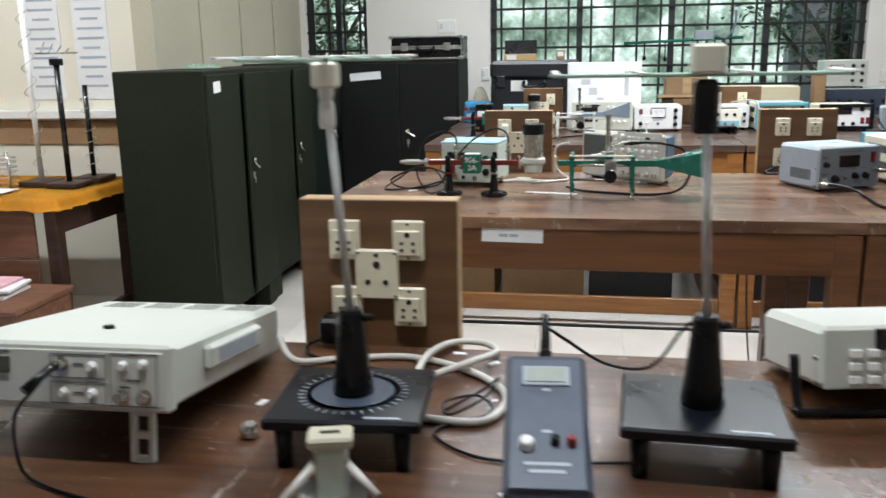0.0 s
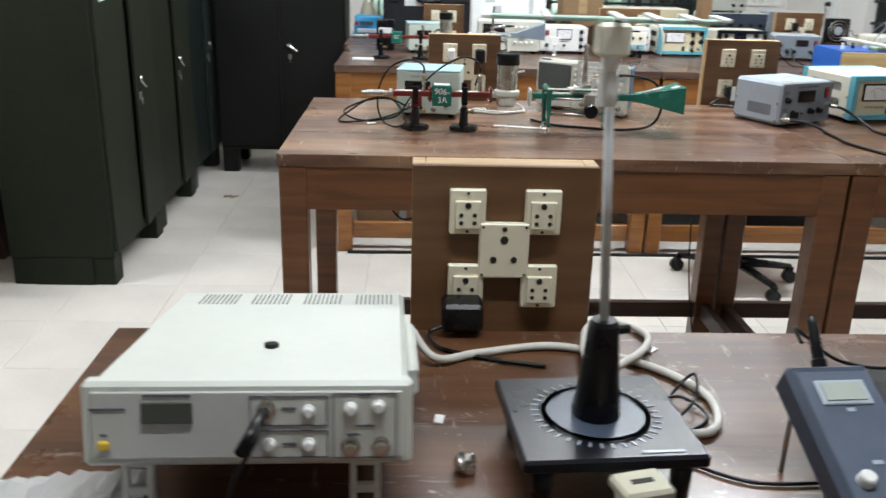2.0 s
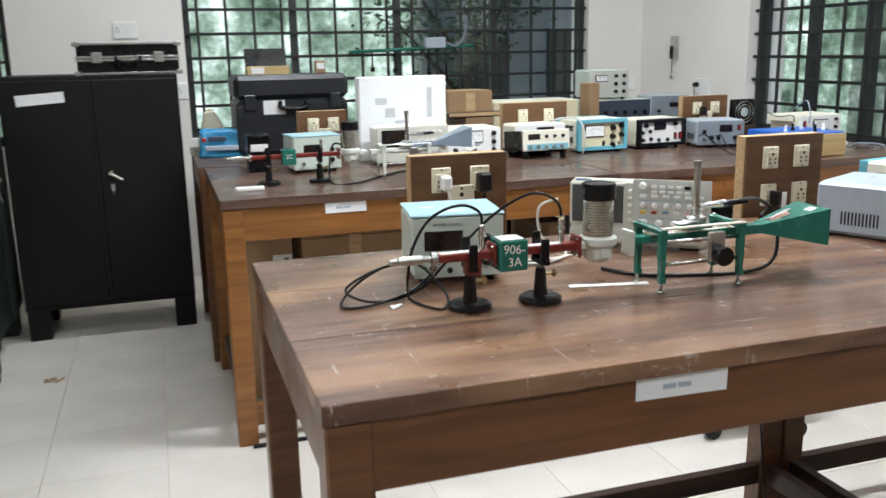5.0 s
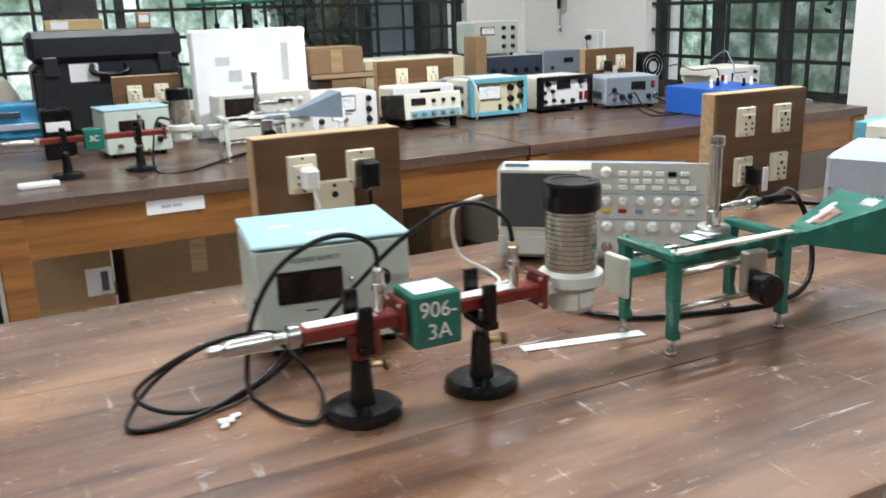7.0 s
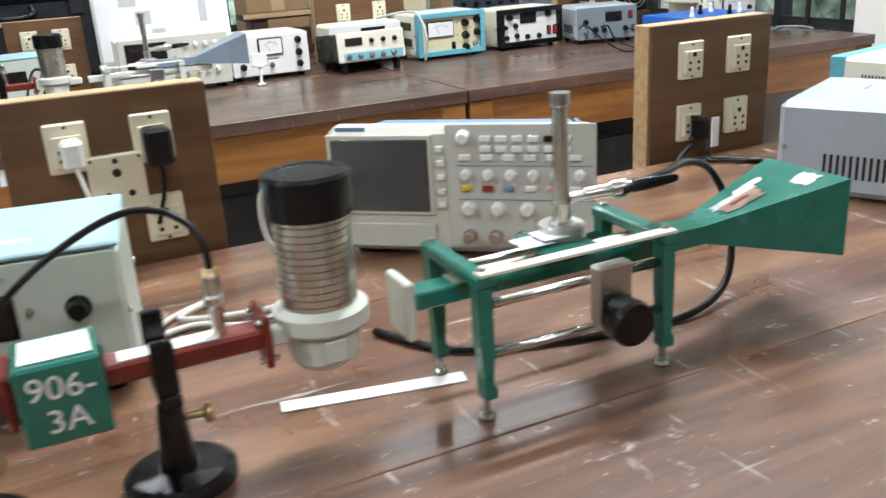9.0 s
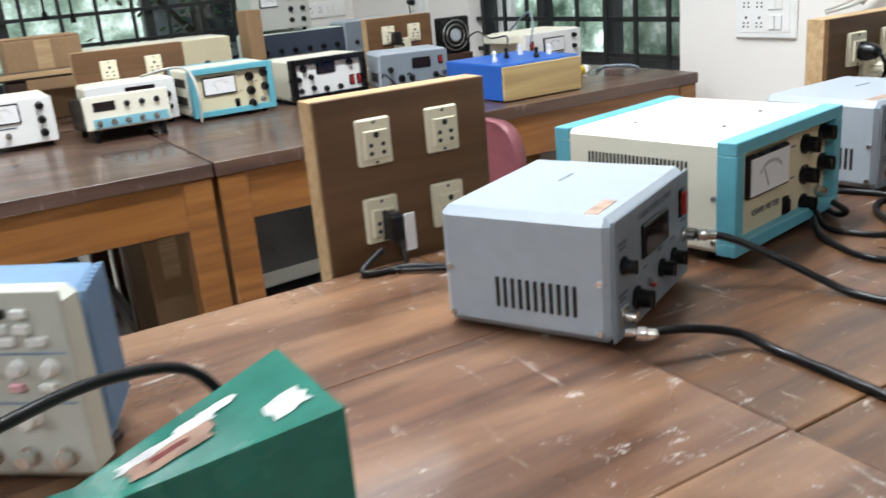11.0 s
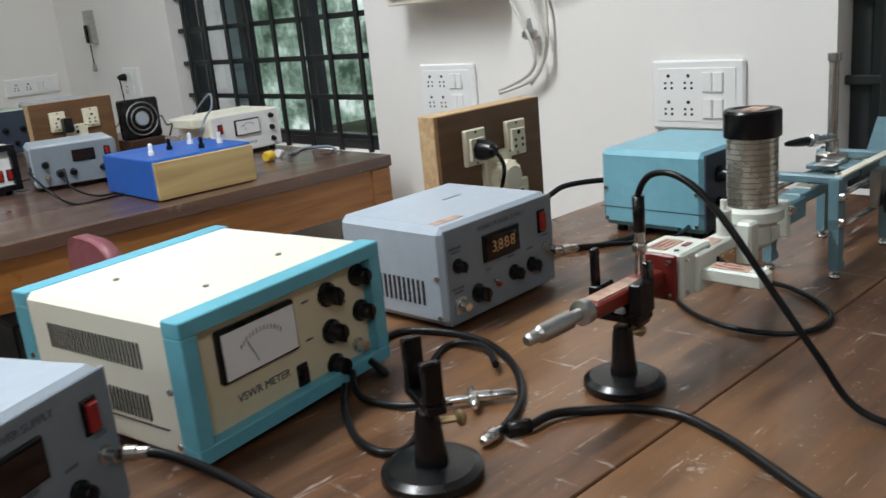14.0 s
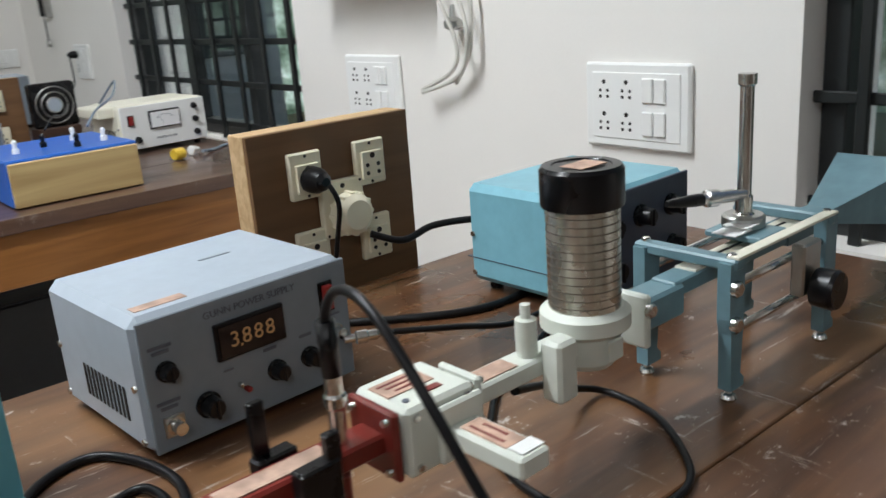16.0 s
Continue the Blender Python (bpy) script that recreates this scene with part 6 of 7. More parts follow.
cable("coax_cable", [(1.915, 0.595, 0.905), (1.895, 0.572, T), (1.87, 0.53, T), (1.856, 0.494, T), (1.858, 0.462, T), (1.885, 0.455, T), (1.95, 0.50, T + 0.008), (2.03, 0.58, T), (2.08, 0.60, T), (2.085, 0.55, T + 0.006), (2.05, 0.50, T + 0.008)], 0.004, M_RUBBER, "black coaxial cable looping behind the stand")
cable("coax_cable", [(1.96, 0.394, T + 0.002), (1.975, 0.386, T + 0.002), (2.005, 0.383, T + 0.002), (2.035, 0.362, T), (2.064, 0.326, T), (2.075, 0.285, T), (2.06, 0.23, T), (2.035, 0.175, T), (2.0, 0.105, T), (1.96, 0.03, T)], 0.0045, M_RUBBER, "black coaxial cable leading off the table", ends=(((1.953, 0.397, T + 0.002), (1.975, 0.387, T + 0.002), 0.0075, M_BLACK),))
cable("coax_cable", [(2.311, 0.628, 0.945), (2.35, 0.61, 0.945), (2.42, 0.585, 0.935), (2.5, 0.57, 0.92), (2.62, 0.60, 0.915), (2.7, 0.64, 0.93)], 0.0034, M_RUBBER, "black coaxial cable between two supplies", ends=(((2.311, 0.627, 0.945), (2.345, 0.612, 0.945), 0.0065, M_CHROME),))
cable("coax_cable", [(2.14, 0.37, 1.05), (2.139, 0.37, 1.085), (2.14, 0.355, 1.107), (2.137, 0.322, 1.108), (2.135, 0.282, 1.08), (2.145, 0.227, 1.0), (2.152, 0.193, 0.95), (2.158, 0.162, 0.907), (2.165, 0.12, T), (2.18, 0.04, T)], 0.0034, M_RUBBER, "black coaxial cable arching from the red guide", ends=(((2.14, 0.37, 1.048), (2.139, 0.37, 1.085), 0.0062, M_BLACK),))
cable("coax_cable", [(2.30, 0.375, 0.975), (2.36, 0.40, 0.95), (2.42, 0.43, 0.915), (2.47, 0.425, T), (2.46, 0.36, T), (2.407, 0.29, T), (2.357, 0.275, T), (2.313, 0.297, T), (2.298, 0.353, T), (2.315, 0.413, T), (2.36, 0.47, T), (2.44, 0.53, T), (2.54, 0.57, T), (2.62, 0.62, T + 0.02), (2.67, 0.63, 0.95)], 0.0034, M_RUBBER, "black coaxial cable looping under the white arm")
cable("mains_cable", [(2.53, 0.88, 0.96), (2.57, 0.86, 0.945), (2.62, 0.855, 0.955), (2.68, 0.83, 0.955), (2.72, 0.80, 0.95)], 0.005, M_RUBBER, "thick black mains cable from board to supply")
cable("mains_cable", [(2.34, 0.84, T), (2.45, 0.74, T), (2.55, 0.68, T), (2.66, 0.69, T), (2.7, 0.72, T)], 0.005, M_RUBBER, "thick black mains cable behind the supplies")
cable("mains_cable", [(1.52, 0.75, T), (1.45, 0.84, T), (1.38, 0.86, T + 0.002), (1.42, 0.88, T + 0.02)], 0.0045, M_RUBBER, "black mains lead behind the supply")
tagged(boxpart("paper_strip", (0, 0, 0), (0.165, 0.018, 0.0012), M_WHITE, None, 0), "white plastic strip on the table", "strip").matrix_basis = pose(0.656, 0.408, Z + 0.0012, 0, 0, -12)
bm = bmesh.new()
for k, (x, y, s) in enumerate(((0, 0, 0.018), (0.014, 0.004, 0.012), (-0.01, -0.005, 0.01))):
    abox(bm, (x, y, 0.002), (s, s * 0.6, 0.003), 0.001, m=pose(0, 0, 0, 4 * k, 3, 20 * k))
tagged(part("paint_flake", bm, M_WHITE, None, "", pose(0.205, 0.415, Z + 0.001)), "white flake of chipped plaster on the table", "flake")
bm = bmesh.new()
alathe(bm, [(0.012, 0), (0.014, 0.004), (0.005, 0.008), (0.004, 0.05), (0.011, 0.054), (0.011, 0.058)], 18)
abox(bm, (0.0, 0.0, 0.075), (0.05, 0.006, 0.04), 0.004)
tagged(part("small_white_stand", bm, M_WHITE, None, "", pose(1.06, 2.36, Z)), "small white plastic stand with a round foot", "stand")


# ---- antenna trainers on the near table ----
def yagi(parent, z, length, turn, m, elements):
    bm = bmesh.new()
    abox(bm, (0, 0, 0), (length, 0.014, 0.004), 0.001, m=pose(-0.022, 0.005, z, 0, 0, turn))
    boom = part("boom", bm, m, parent, "pale green antenna boom")
    for u, w in elements:
        bm = bmesh.new()
        abox(bm, (u * length, 0, 0.003), (0.007, w, 0.003), 0.0006, m=pose(-0.022, 0.005, z, 0, 0, turn))
        part("element", bm, M_WHITE, boom)


def antenna_trainer(at, label, dial, top):
    """A black turntable stand with cone and clear mast; local origin at the table."""
    s = thing("antenna_trainer", at, label, "antenna stand", "antenna trainers")
    boxpart("platform", (0, 0, 0.053), (0.175, 0.162, 0.014), M_NAVY, s, 0.003)
    for x in (-0.066, 0.066):
        for y in (-0.066, 0.066):
            bm = bmesh.new()
            acyl(bm, (x, y, 0.047), (x, y, 0), 0.011, 0.0085, 12)
            part("leg", bm, M_BLACK, s)
    if dial:
        bm = bmesh.new()
        alathe(bm, [(0.05, 0.06), (0.049, 0.0612), (0.02, 0.0616)], 40)
        part("dial_plate", bm, M_DKGLASS, s, "dark glossy dial plate")
        ring = bmesh.new()
        for k in range(40):
            a0, a1 = 2 * math.pi * k / 40, 2 * math.pi * (k + 1) / 40
            v = [ring.verts.new((r * math.cos(a), r * math.sin(a), 0.0625)) for r, a in ((0.0485, a0), (0.0535, a0), (0.0535, a1), (0.0485, a1))]
            ring.faces.new(v)
        bmesh.ops.solidify(ring, geom=ring.faces[:], thickness=0.0006)
        part("dial_ring", ring, M_LBLUE, s, "pale degree ring")
        for k in range(36):
            a = k * 10
            bm = bmesh.new()
            abox(bm, (0.06, 0, 0.0607), (0.008, 0.0018, 0.0008), m=pose(0, 0, 0, 0, 0, a))
            part("degree_mark", bm, M_LBLUE, s)
    boxpart("maker_bar", (0.045, -0.071, 0.0605), (0.04, 0.004, 0.0006), M_LBLUE, s, 0)
    bm = bmesh.new()
    alathe(bm, [(0.0235, 0.06), (0.024, 0.065), (0.0205, 0.09), (0.0145, 0.158), (0.012, 0.162)], 28)
    part("cone", bm, M_BLACK, s, "tapered black socket")
    cylpart("cone_knob", (0.012, 0, 0.15), (0.026, 0, 0.152), 0.0045, M_BLACK, s)
    lean = -0.016 if dial else -0.012
    cylpart("mast", (0, 0, 0.16), (lean, 0, 0.405), 0.0044, M_ACRYL, s, label="clear acrylic mast")
    if top == "white":
        bm = bmesh.new()
        alathe(bm, [(0.0075, 0.365), (0.009, 0.37), (0.0085, 0.39), (0.0065, 0.395), (0.0085, 0.402), (0.0085, 0.408)], 16, at=(lean, 0, 0))
        part("collar", bm, M_WHITE, s)
        boxpart("head_block", (lean, 0, 0.422), (0.028, 0.024, 0.028), M_IVORY, s, 0.003)
        yagi(s, 0.438, 0.2, -10, M_PCB, ((-0.5, 0.10), (-0.25, 0.09), (0.05, 0.085), (0.2, 0.07), (0.35, 0.062), (0.48, 0.055)))
    else:
        boxpart("head_block", (lean, 0, 0.385), (0.026, 0.024, 0.055), M_BLACK, s, 0.004)
        boxpart("antenna_box", (lean, 0, 0.433), (0.034, 0.03, 0.03), M_IVORY, s, 0.003)
        yagi(s, 0.417, 0.3, 6, M_PCB, ((-0.48, 0.12), (-0.2, 0.1), (0.15, 0.09), (0.48, 0.08)))
    return s


M_ACRYL = mat("milky_acrylic", (0.62, 0.64, 0.64), 0.12, var=0.08, scale=30, spec=0.8)
antenna_trainer(pose(0.511, -1.39, Z, 0, 0, 4), "black antenna turntable with dial, clear mast and yagi antenna", True, "white")
antenna_trainer(pose(0.904, -1.37, Z, 0, 0, -3), "black antenna stand with clear mast and folded antenna", False, "black")

hm = thing("field_strength_meter", pose(0.737, -1.459, Z + 0.0435, 25, 0, 4), "dark blue-grey handheld meter with small display, propped on the table", "meter")
boxpart("case", (0, 0, 0.022), (0.086, 0.186, 0.036), M_DKGLASS, hm, 0.006)
boxpart("face_plate", (0, -0.004, 0.0405), (0.073, 0.17, 0.003), M_SLATE, hm, 0.001)
boxpart("display_frame", (0.0, 0.055, 0.043), (0.05, 0.028, 0.003), M_LBLUE, hm, 0.001)
boxpart("display", (0.0, 0.055, 0.0448), (0.04, 0.02, 0.002), M_LCD, hm, 0)
for x, y, m, r in ((-0.02, -0.038, M_WHITE, 0.008), (0.008, -0.034, M_BLACK, 0.005), (0.024, -0.034, M_RED, 0.005)):
    bm = bmesh.new()
    alathe(bm, [(r, 0), (r * 0.9, 0.008), (r * 0.7, 0.01)], 14, at=(x, y, 0.042))
    part("button", bm, m, hm)
for y, w in ((-0.06, 0.045), (-0.069, 0.035), (0.036, 0.008), (-0.02, 0.01)):
    boxpart("print_bar", (0, y, 0.0423), (w, 0.004, 0.0006), M_LBLUE, hm, 0)
bm = bmesh.new()
alathe(bm, [(0.0075, 0), (0.0075, 0.012), (0.006, 0.014), (0.005, 0.05), (0.003, 0.056)], 14, m=pose(0.0, 0.092, 0.026, -62, 0, 0))
part("plug_boot", bm, M_BLACK, hm)
for x in (-0.03, 0.03):
    cylpart("bail_leg", (x, 0.07, 0.006), (x, 0.0375, -0.0665), 0.0025, M_STEEL, hm, n=8)
    cylpart("foot", (x, -0.084, 0.006), (x, -0.0885, -0.0055), 0.006, M_BLACK, hm, n=8)
cable("thin_lead", [(0.729, -1.345, 1.008), (0.73, -1.325, 1.015), (0.75, -1.315, 1.0), (0.80, -1.3, 0.965), (0.85, -1.33, 0.975), (0.88, -1.36, 1.03), (0.893, -1.367, 1.043)], 0.002, M_RUBBER, "thin black lead from meter to antenna stand")
T = Z + 0.0055
cable("white_coax", [(0.33, -1.15, 0.93), (0.36, -1.17, T + 0.006), (0.42, -1.14, T), (0.52, -1.12, T), (0.62, -1.17, T), (0.675, -1.25, T), (0.655, -1.33, T), (0.58, -1.33, T)], 0.0052, M_GREYCABLE, "thick off-white coaxial cable on the table")
cable("white_coax", [(0.545, -1.22, T), (0.55, -1.14, T + 0.011), (0.575, -1.06, T + 0.004), (0.62, -1.045, T), (0.645, -1.09, T + 0.003), (0.62, -1.16, T + 0.013), (0.57, -1.2, T + 0.005), (0.52, -1.25, T)], 0.0052, M_GREYCABLE, "loop of off-white coaxial cable")
T = Z + 0.003
cable("thin_lead", [(0.6, -1.3, T), (0.64, -1.24, T + 0.004), (0.665, -1.23, T + 0.02), (0.65, -1.28, T + 0.012), (0.61, -1.31, T), (0.6, -1.28, T + 0.004), (0.64, -1.26, T + 0.006), (0.66, -1.3, T), (0.6, -1.36, T), (0.66, -1.42, T), (0.76, -1.42, T), (0.83, -1.41, T)], 0.002, M_RUBBER, "tangled thin black lead on the table")
cable("thin_lead", [(0.203, -1.505, 1.005), (0.2, -1.52, 0.995), (0.185, -1.54, 0.97), (0.18, -1.54, 0.93), (0.19, -1.54, T + 0.005), (0.25, -1.56, T), (0.33, -1.58, T), (0.42, -1.62, T), (0.5, -1.72, T)], 0.002, M_RUBBER, "black lead hanging from the signal generator", ends=(((0.204, -1.49, 1.008), (0.19, -1.53, 0.992), 0.005, M_BLACK),))
bm = bmesh.new()
bmesh.ops.create_icosphere(bm, subdivisions=3, radius=0.012)
for v in bm.verts:
    v.co *= 1 + 0.28 * noise.noise(v.co * 130)
    v.co.z = max(v.co.z, -0.009)
tagged(part("foil_ball", bm, M_CHROME, None, "", pose(0.384, -1.399, Z + 0.009)), "crumpled silver foil ball on the table", "foil")
dt = thing("coax_detector", pose(0.523, -1.522, Z, 0, 0, 14), "grey-green detector mount with cream cap and wire arms", "detector")
boxpart("body_block", (0, 0, 0.03), (0.034, 0.034, 0.06), M_MINT, dt, 0.004)
boxpart("cap_plate", (0, 0, 0.066), (0.046, 0.036, 0.012), M_BEIGE, dt, 0.003)
boxpart("cap_slot", (0, 0, 0.0722), (0.02, 0.006, 0.001), M_HOLE, dt, 0)
for s in (-1, 1):
    bm = bmesh.new()
    acyl(bm, (s * 0.014, -0.01, 0.045), (s * 0.046, -0.04, 0.02), 0.0045, n=10)
    part("wire_arm", bm, M_GREYCABLE, dt)
boxpart("base_plate", (0, -0.01, 0.004), (0.07, 0.07, 0.008), M_STEEL, dt, 0.002)
bm = bmesh.new()
v = [bm.verts.new(p) for p in ((0, 0, 0), (0.1, -0.03, 0), (0.02, -0.11, 0))]
bm.faces.new(v)
bmesh.ops.solidify(bm, geom=bm.faces[:], thickness=0.004)
tagged(part("green_plate", bm, M_PCB, None, "", pose(0.566, -1.53, Z + 0.006)), "small green triangular antenna plate lying on the table", "antenna plate")
sh = bmesh.new()
N = 18
rows = [[sh.verts.new((-0.06 + 0.17 * i / N, -0.14 + 0.28 * j / N, 0.003 + 0.012 * abs(noise.noise(Vector((i * 0.5, j * 0.5, 0)))) + 0.006 * abs(noise.noise(Vector((i * 1.3, j * 1.3, 4)))))) for i in range(N + 1)] for j in range(N + 1)]
for a, c in zip(rows, rows[1:]):
    for i in range(N):
        sh.faces.new((a[i], a[i + 1], c[i + 1], c[i]))
bmesh.ops.solidify(sh, geom=sh.faces[:], thickness=0.0006)
tagged(part("plastic_sheet", sh, M_WHITE, None, "", pose(-0.012, -1.56, Z + 0.002, 0, 0, 8)), "crumpled white plastic wrapping on the table corner", "plastic sheet")
bm = bmesh.new()
alathe(bm, [(0.034, 0), (0.039, 0.05), (0.041, 0.055), (0.0385, 0.0555), (0.032, 0.004), (0.001, 0.004)], 32)
tagged(part("blue_cup", bm, M_BLUEBOX, None, "", pose(0.127, -1.59, Z)), "small blue plastic cup on the table", "cup")
for k, (x, y) in enumerate(((0.59, -1.085), (0.645, -1.12), (0.36, -1.3), (0.7, -1.5))):
    tagged(boxpart("paper_scrap", (0, 0, 0), (0.018, 0.01, 0.0015), M_PAPER, None, 0), "tiny torn paper scrap on the table", "paper scrap", "paper scraps").matrix_basis = pose(x, y, Z + 0.0012, 0, 0, 40 * k)


# ---- switch plates, wall box, wires ----
def switch_plate(at, w, h, cols, switches, label, name="switch_plate"):
    """Wall plate; local x along the wall, z up from its bottom edge, front at -y."""
    p = thing(name, at, label, "switch plate", "wall switch plates")
    boxpart("plate", (w / 2, -0.006, h / 2), (w, 0.012, h), M_WHITE, p, 0.004)
    boxpart("inner_frame", (w / 2, -0.0125, h / 2), (w * 0.84, 0.003, h * 0.78), M_WHITE, p, 0.001)
    rows2 = (0.31, 0.69) if h > 0.1 else (0.5,)
    for v in rows2:
        for k in range(cols):
            x = w * (0.2 + 0.22 * k)
            for dx, dz, r in ((0, 0.013, 0.0042), (-0.008, -0.002, 0.003), (0.008, -0.002, 0.003), (-0.008, -0.013, 0.0032), (0.008, -0.013, 0.0032)):
                cylpart("pin_hole", (x + dx, -0.0145, h * v + dz), (x + dx, -0.012, h * v + dz), r, M_HOLE, p, n=8)
        for k in range(switches):
            boxpart("rocker", (w * (0.63 + 0.115 * k), -0.016, h * v), (w * 0.1, 0.006, 0.042), M_WHITE, p, 0.002)
    return p


switch_plate(pose(XE, 1.746, 0.985, 0, 0, -90), 0.215, 0.15, 2, 2, "white modular switch plate with four sockets")
switch_plate(pose(XE, 0.98, 0.98, 0, 0, -90), 0.22, 0.148, 2, 2, "white modular switch plate with four sockets and rockers")
switch_plate(pose(XE, 3.74, 1.02, 0, 0, -90), 0.16, 0.14, 1, 1, "white switch plate with a black plug in it")
switch_plate(pose(2.80, YN, 1.06), 0.26, 0.085, 2, 2, "long white socket strip plate on the wall")
switch_plate(pose(-0.40, YN, 1.46), 0.14, 0.1, 1, 1, "grey-white switch plate on the wall pier")
switch_plate(pose(-0.065, YN - 0.0, 1.10), 0.06, 0.1, 1, 0, "small white wall plate beside the window")
plug(pose(XE - 0.012, 3.70, 1.12, 0, 0, -90), M_BLACK, "black plug in the wall plate", 0.015, 0.04)
cable("thin_lead", [(XE - 0.045, 3.70, 1.12), (XE - 0.05, 3.68, 1.07), (XE - 0.06, 3.66, 1.0), (2.95, 3.5, 0.95), (2.8, 3.3, Z + 0.03)], 0.003, M_RUBBER, "black lead hanging from the wall plug")
wb = thing("wall_box", pose(XE, 1.75, 1.30, 0, 0, -90), "cream metal distribution box fixed to the wall", "distribution box")
boxpart("box_body", (0.18, -0.05, 0.13), (0.37, 0.1, 0.26), M_IVORY, wb, 0.004)
boxpart("box_door", (0.18, -0.103, 0.13), (0.34, 0.008, 0.23), M_IVORY, wb, 0.002)
for k, pts in enumerate(([(1.47, 1.36, 0.03), (1.42, 1.28, 0.05), (1.36, 1.17, 0.05), (1.38, 1.11, 0.045), (1.50, 1.065, 0.03)], [(1.40, 1.36, 0.03), (1.36, 1.27, 0.04), (1.33, 1.18, 0.045), (1.37, 1.1, 0.035), (1.49, 1.06, 0.04)], [(1.35, 1.36, 0.02), (1.33, 1.25, 0.03), (1.34, 1.15, 0.03), (1.40, 1.08, 0.02)], [(1.40, 1.315, 0.03), (1.30, 1.30, 0.03), (1.2, 1.34, 0.03)])):
    cable("hanging_wire", [(XE - d, y - 0.075, z) for y, z, d in pts], 0.0045 if k < 3 else 0.004, (M_GREYCABLE if k < 3 else M_RUBBER), "grey wire hanging loose from the wall box")
bm = bmesh.new()
alathe(bm, [(0.012, 0), (0.02, 0.006), (0.02, 0.018), (0.008, 0.026), (0.004, 0.05)], 16)
tagged(part("lamp_holder", bm, M_STEEL, None, "", pose(XE - 0.03, 1.31, 1.19)), "bare metal lamp holder hanging among the wires", "lamp holder")
ws = thing("wall_switch_box", pose(XE, 3.98, 1.27, 0, 0, -90), "small dark wall fitting with a hanging pull", "switch")
boxpart("fitting", (0, -0.015, 0.08), (0.06, 0.03, 0.15), M_STEEL, ws, 0.003)
boxpart("fitting_lever", (-0.01, -0.034, 0.05), (0.022, 0.012, 0.08), M_BLACK, ws, 0.003)
cylpart("pull_cord", (0, -0.03, 0.0), (0, -0.03, -0.09), 0.0025, M_BLACK, ws, n=6)
cylpart("pull_knob", (0, -0.03, -0.12), (0, -0.03, -0.09), 0.01, M_STEEL, ws)

# ---- things on the far tables ----
case = thing("equipment_case", pose(0.425, 3.05, Z), "large black plastic equipment case with a paper label", "case")
boxpart("lower_shell", (0, 0.17, 0.13), (0.53, 0.34, 0.26), M_CASE, case, 0.02)
boxpart("lid", (0, 0.17, 0.318), (0.54, 0.35, 0.112), M_CASE, case, 0.022)
for x in (-0.2, 0.2):
    boxpart("latch", (x, -0.006, 0.25), (0.05, 0.02, 0.07), M_CASE, case, 0.004)
bm = bmesh.new()
atube(bm, [(-0.06, 0.0, 0.25), (-0.06, -0.02, 0.225), (0, -0.024, 0.215), (0.06, -0.02, 0.225), (0.06, 0.0, 0.25)], 0.011, 8)
part("carry_handle", bm, M_BLACK, case)
boxpart("paper_label", (-0.09, -0.0025, 0.225), (0.1, 0.002, 0.065), M_PAPER, case, 0, "white paper label")
for x in (-0.25, 0.25):
    boxpart("end_rib", (x, -0.002, 0.13), (0.02, 0.01, 0.2), M_CASE, case, 0.003)
ob = thing("small_open_box", pose(0.33, 3.14, Z + 0.374), "small open wooden box with its lid propped up", "box")
boxpart("tray", (0, 0.05, 0.02), (0.2, 0.1, 0.04), M_WOODBOX, ob, 0.002)
bm = bmesh.new()
abox(bm, (0, 0, 0), (0.2, 0.1, 0.012), 0.002, m=pose(0, 0.1, 0.075, 68, 0, 0))
part("open_lid", bm, M_BLACK, ob)
boxpart("meter_face", (-0.05, -0.001, 0.02), (0.06, 0.004, 0.028), M_PAPER, ob, 0)
gm = thing("small_galvanometer", pose(0.58, 3.14, Z + 0.374), "small brown panel galvanometer on the case", "meter")
boxpart("housing", (0, 0.02, 0.03), (0.05, 0.04, 0.06), M_CARD, gm, 0.004)
boxpart("dial", (0, -0.002, 0.036), (0.036, 0.004, 0.028), M_PAPER, gm, 0)
foam = thing("foam_block", pose(0.84, 2.6, Z), "large white foam packing sheet standing upright", "foam")
boxpart("sheet", (0, 0.03, 0.183), (0.40, 0.06, 0.366), M_FOAM, foam, 0.006)
for x, z, w, h in ((-0.06, 0.21, 0.045, 0.04), (-0.1, 0.26, 0.05, 0.03), (-0.02, 0.16, 0.04, 0.03), (0.12, 0.25, 0.024, 0.13), (0.14, 0.12, 0.035, 0.035)):
    boxpart("dent", (x, -0.0006, z), (w, 0.0012, h), M_FOAMGREY, foam, 0.0005)
bag = bmesh.new()
bmesh.ops.create_cube(bag, size=1)
bmesh.ops.subdivide_edges(bag, edges=bag.edges[:], cuts=9, use_grid_fill=True)
for v in bag.verts:
    x, y, z = v.co
    v.co = Vector((x * 0.21 * (1 - 0.12 * (z + 0.5)), y * 0.11 * (1 - 0.55 * (z + 0.5)), (z + 0.5) * 0.125)) + 0.012 * noise.noise_vector(Vector((x * 3, y * 3, z * 3)))
    v.co.z = max(v.co.z, 0.001)
for f in bag.faces:
    f.smooth = True
bg = thing("plastic_bag", pose(0.09, 3.13, Z, 0, 0, -6), "blue plastic carrier bag, crumpled, with pale print", "bag")
part("bag_body", bag, M_BAG, bg)
boxpart("print_band", (0.0, -0.066, 0.045), (0.15, 0.012, 0.022), M_LBLUE, bg, 0.002)
boxpart("print_mark", (-0.02, -0.058, 0.088), (0.08, 0.012, 0.022), M_DKGLASS, bg, 0.002)
boxpart("print_mark", (-0.08, -0.06, 0.085), (0.022, 0.012, 0.02), M_RED, bg, 0.002)
cl = bmesh.new()
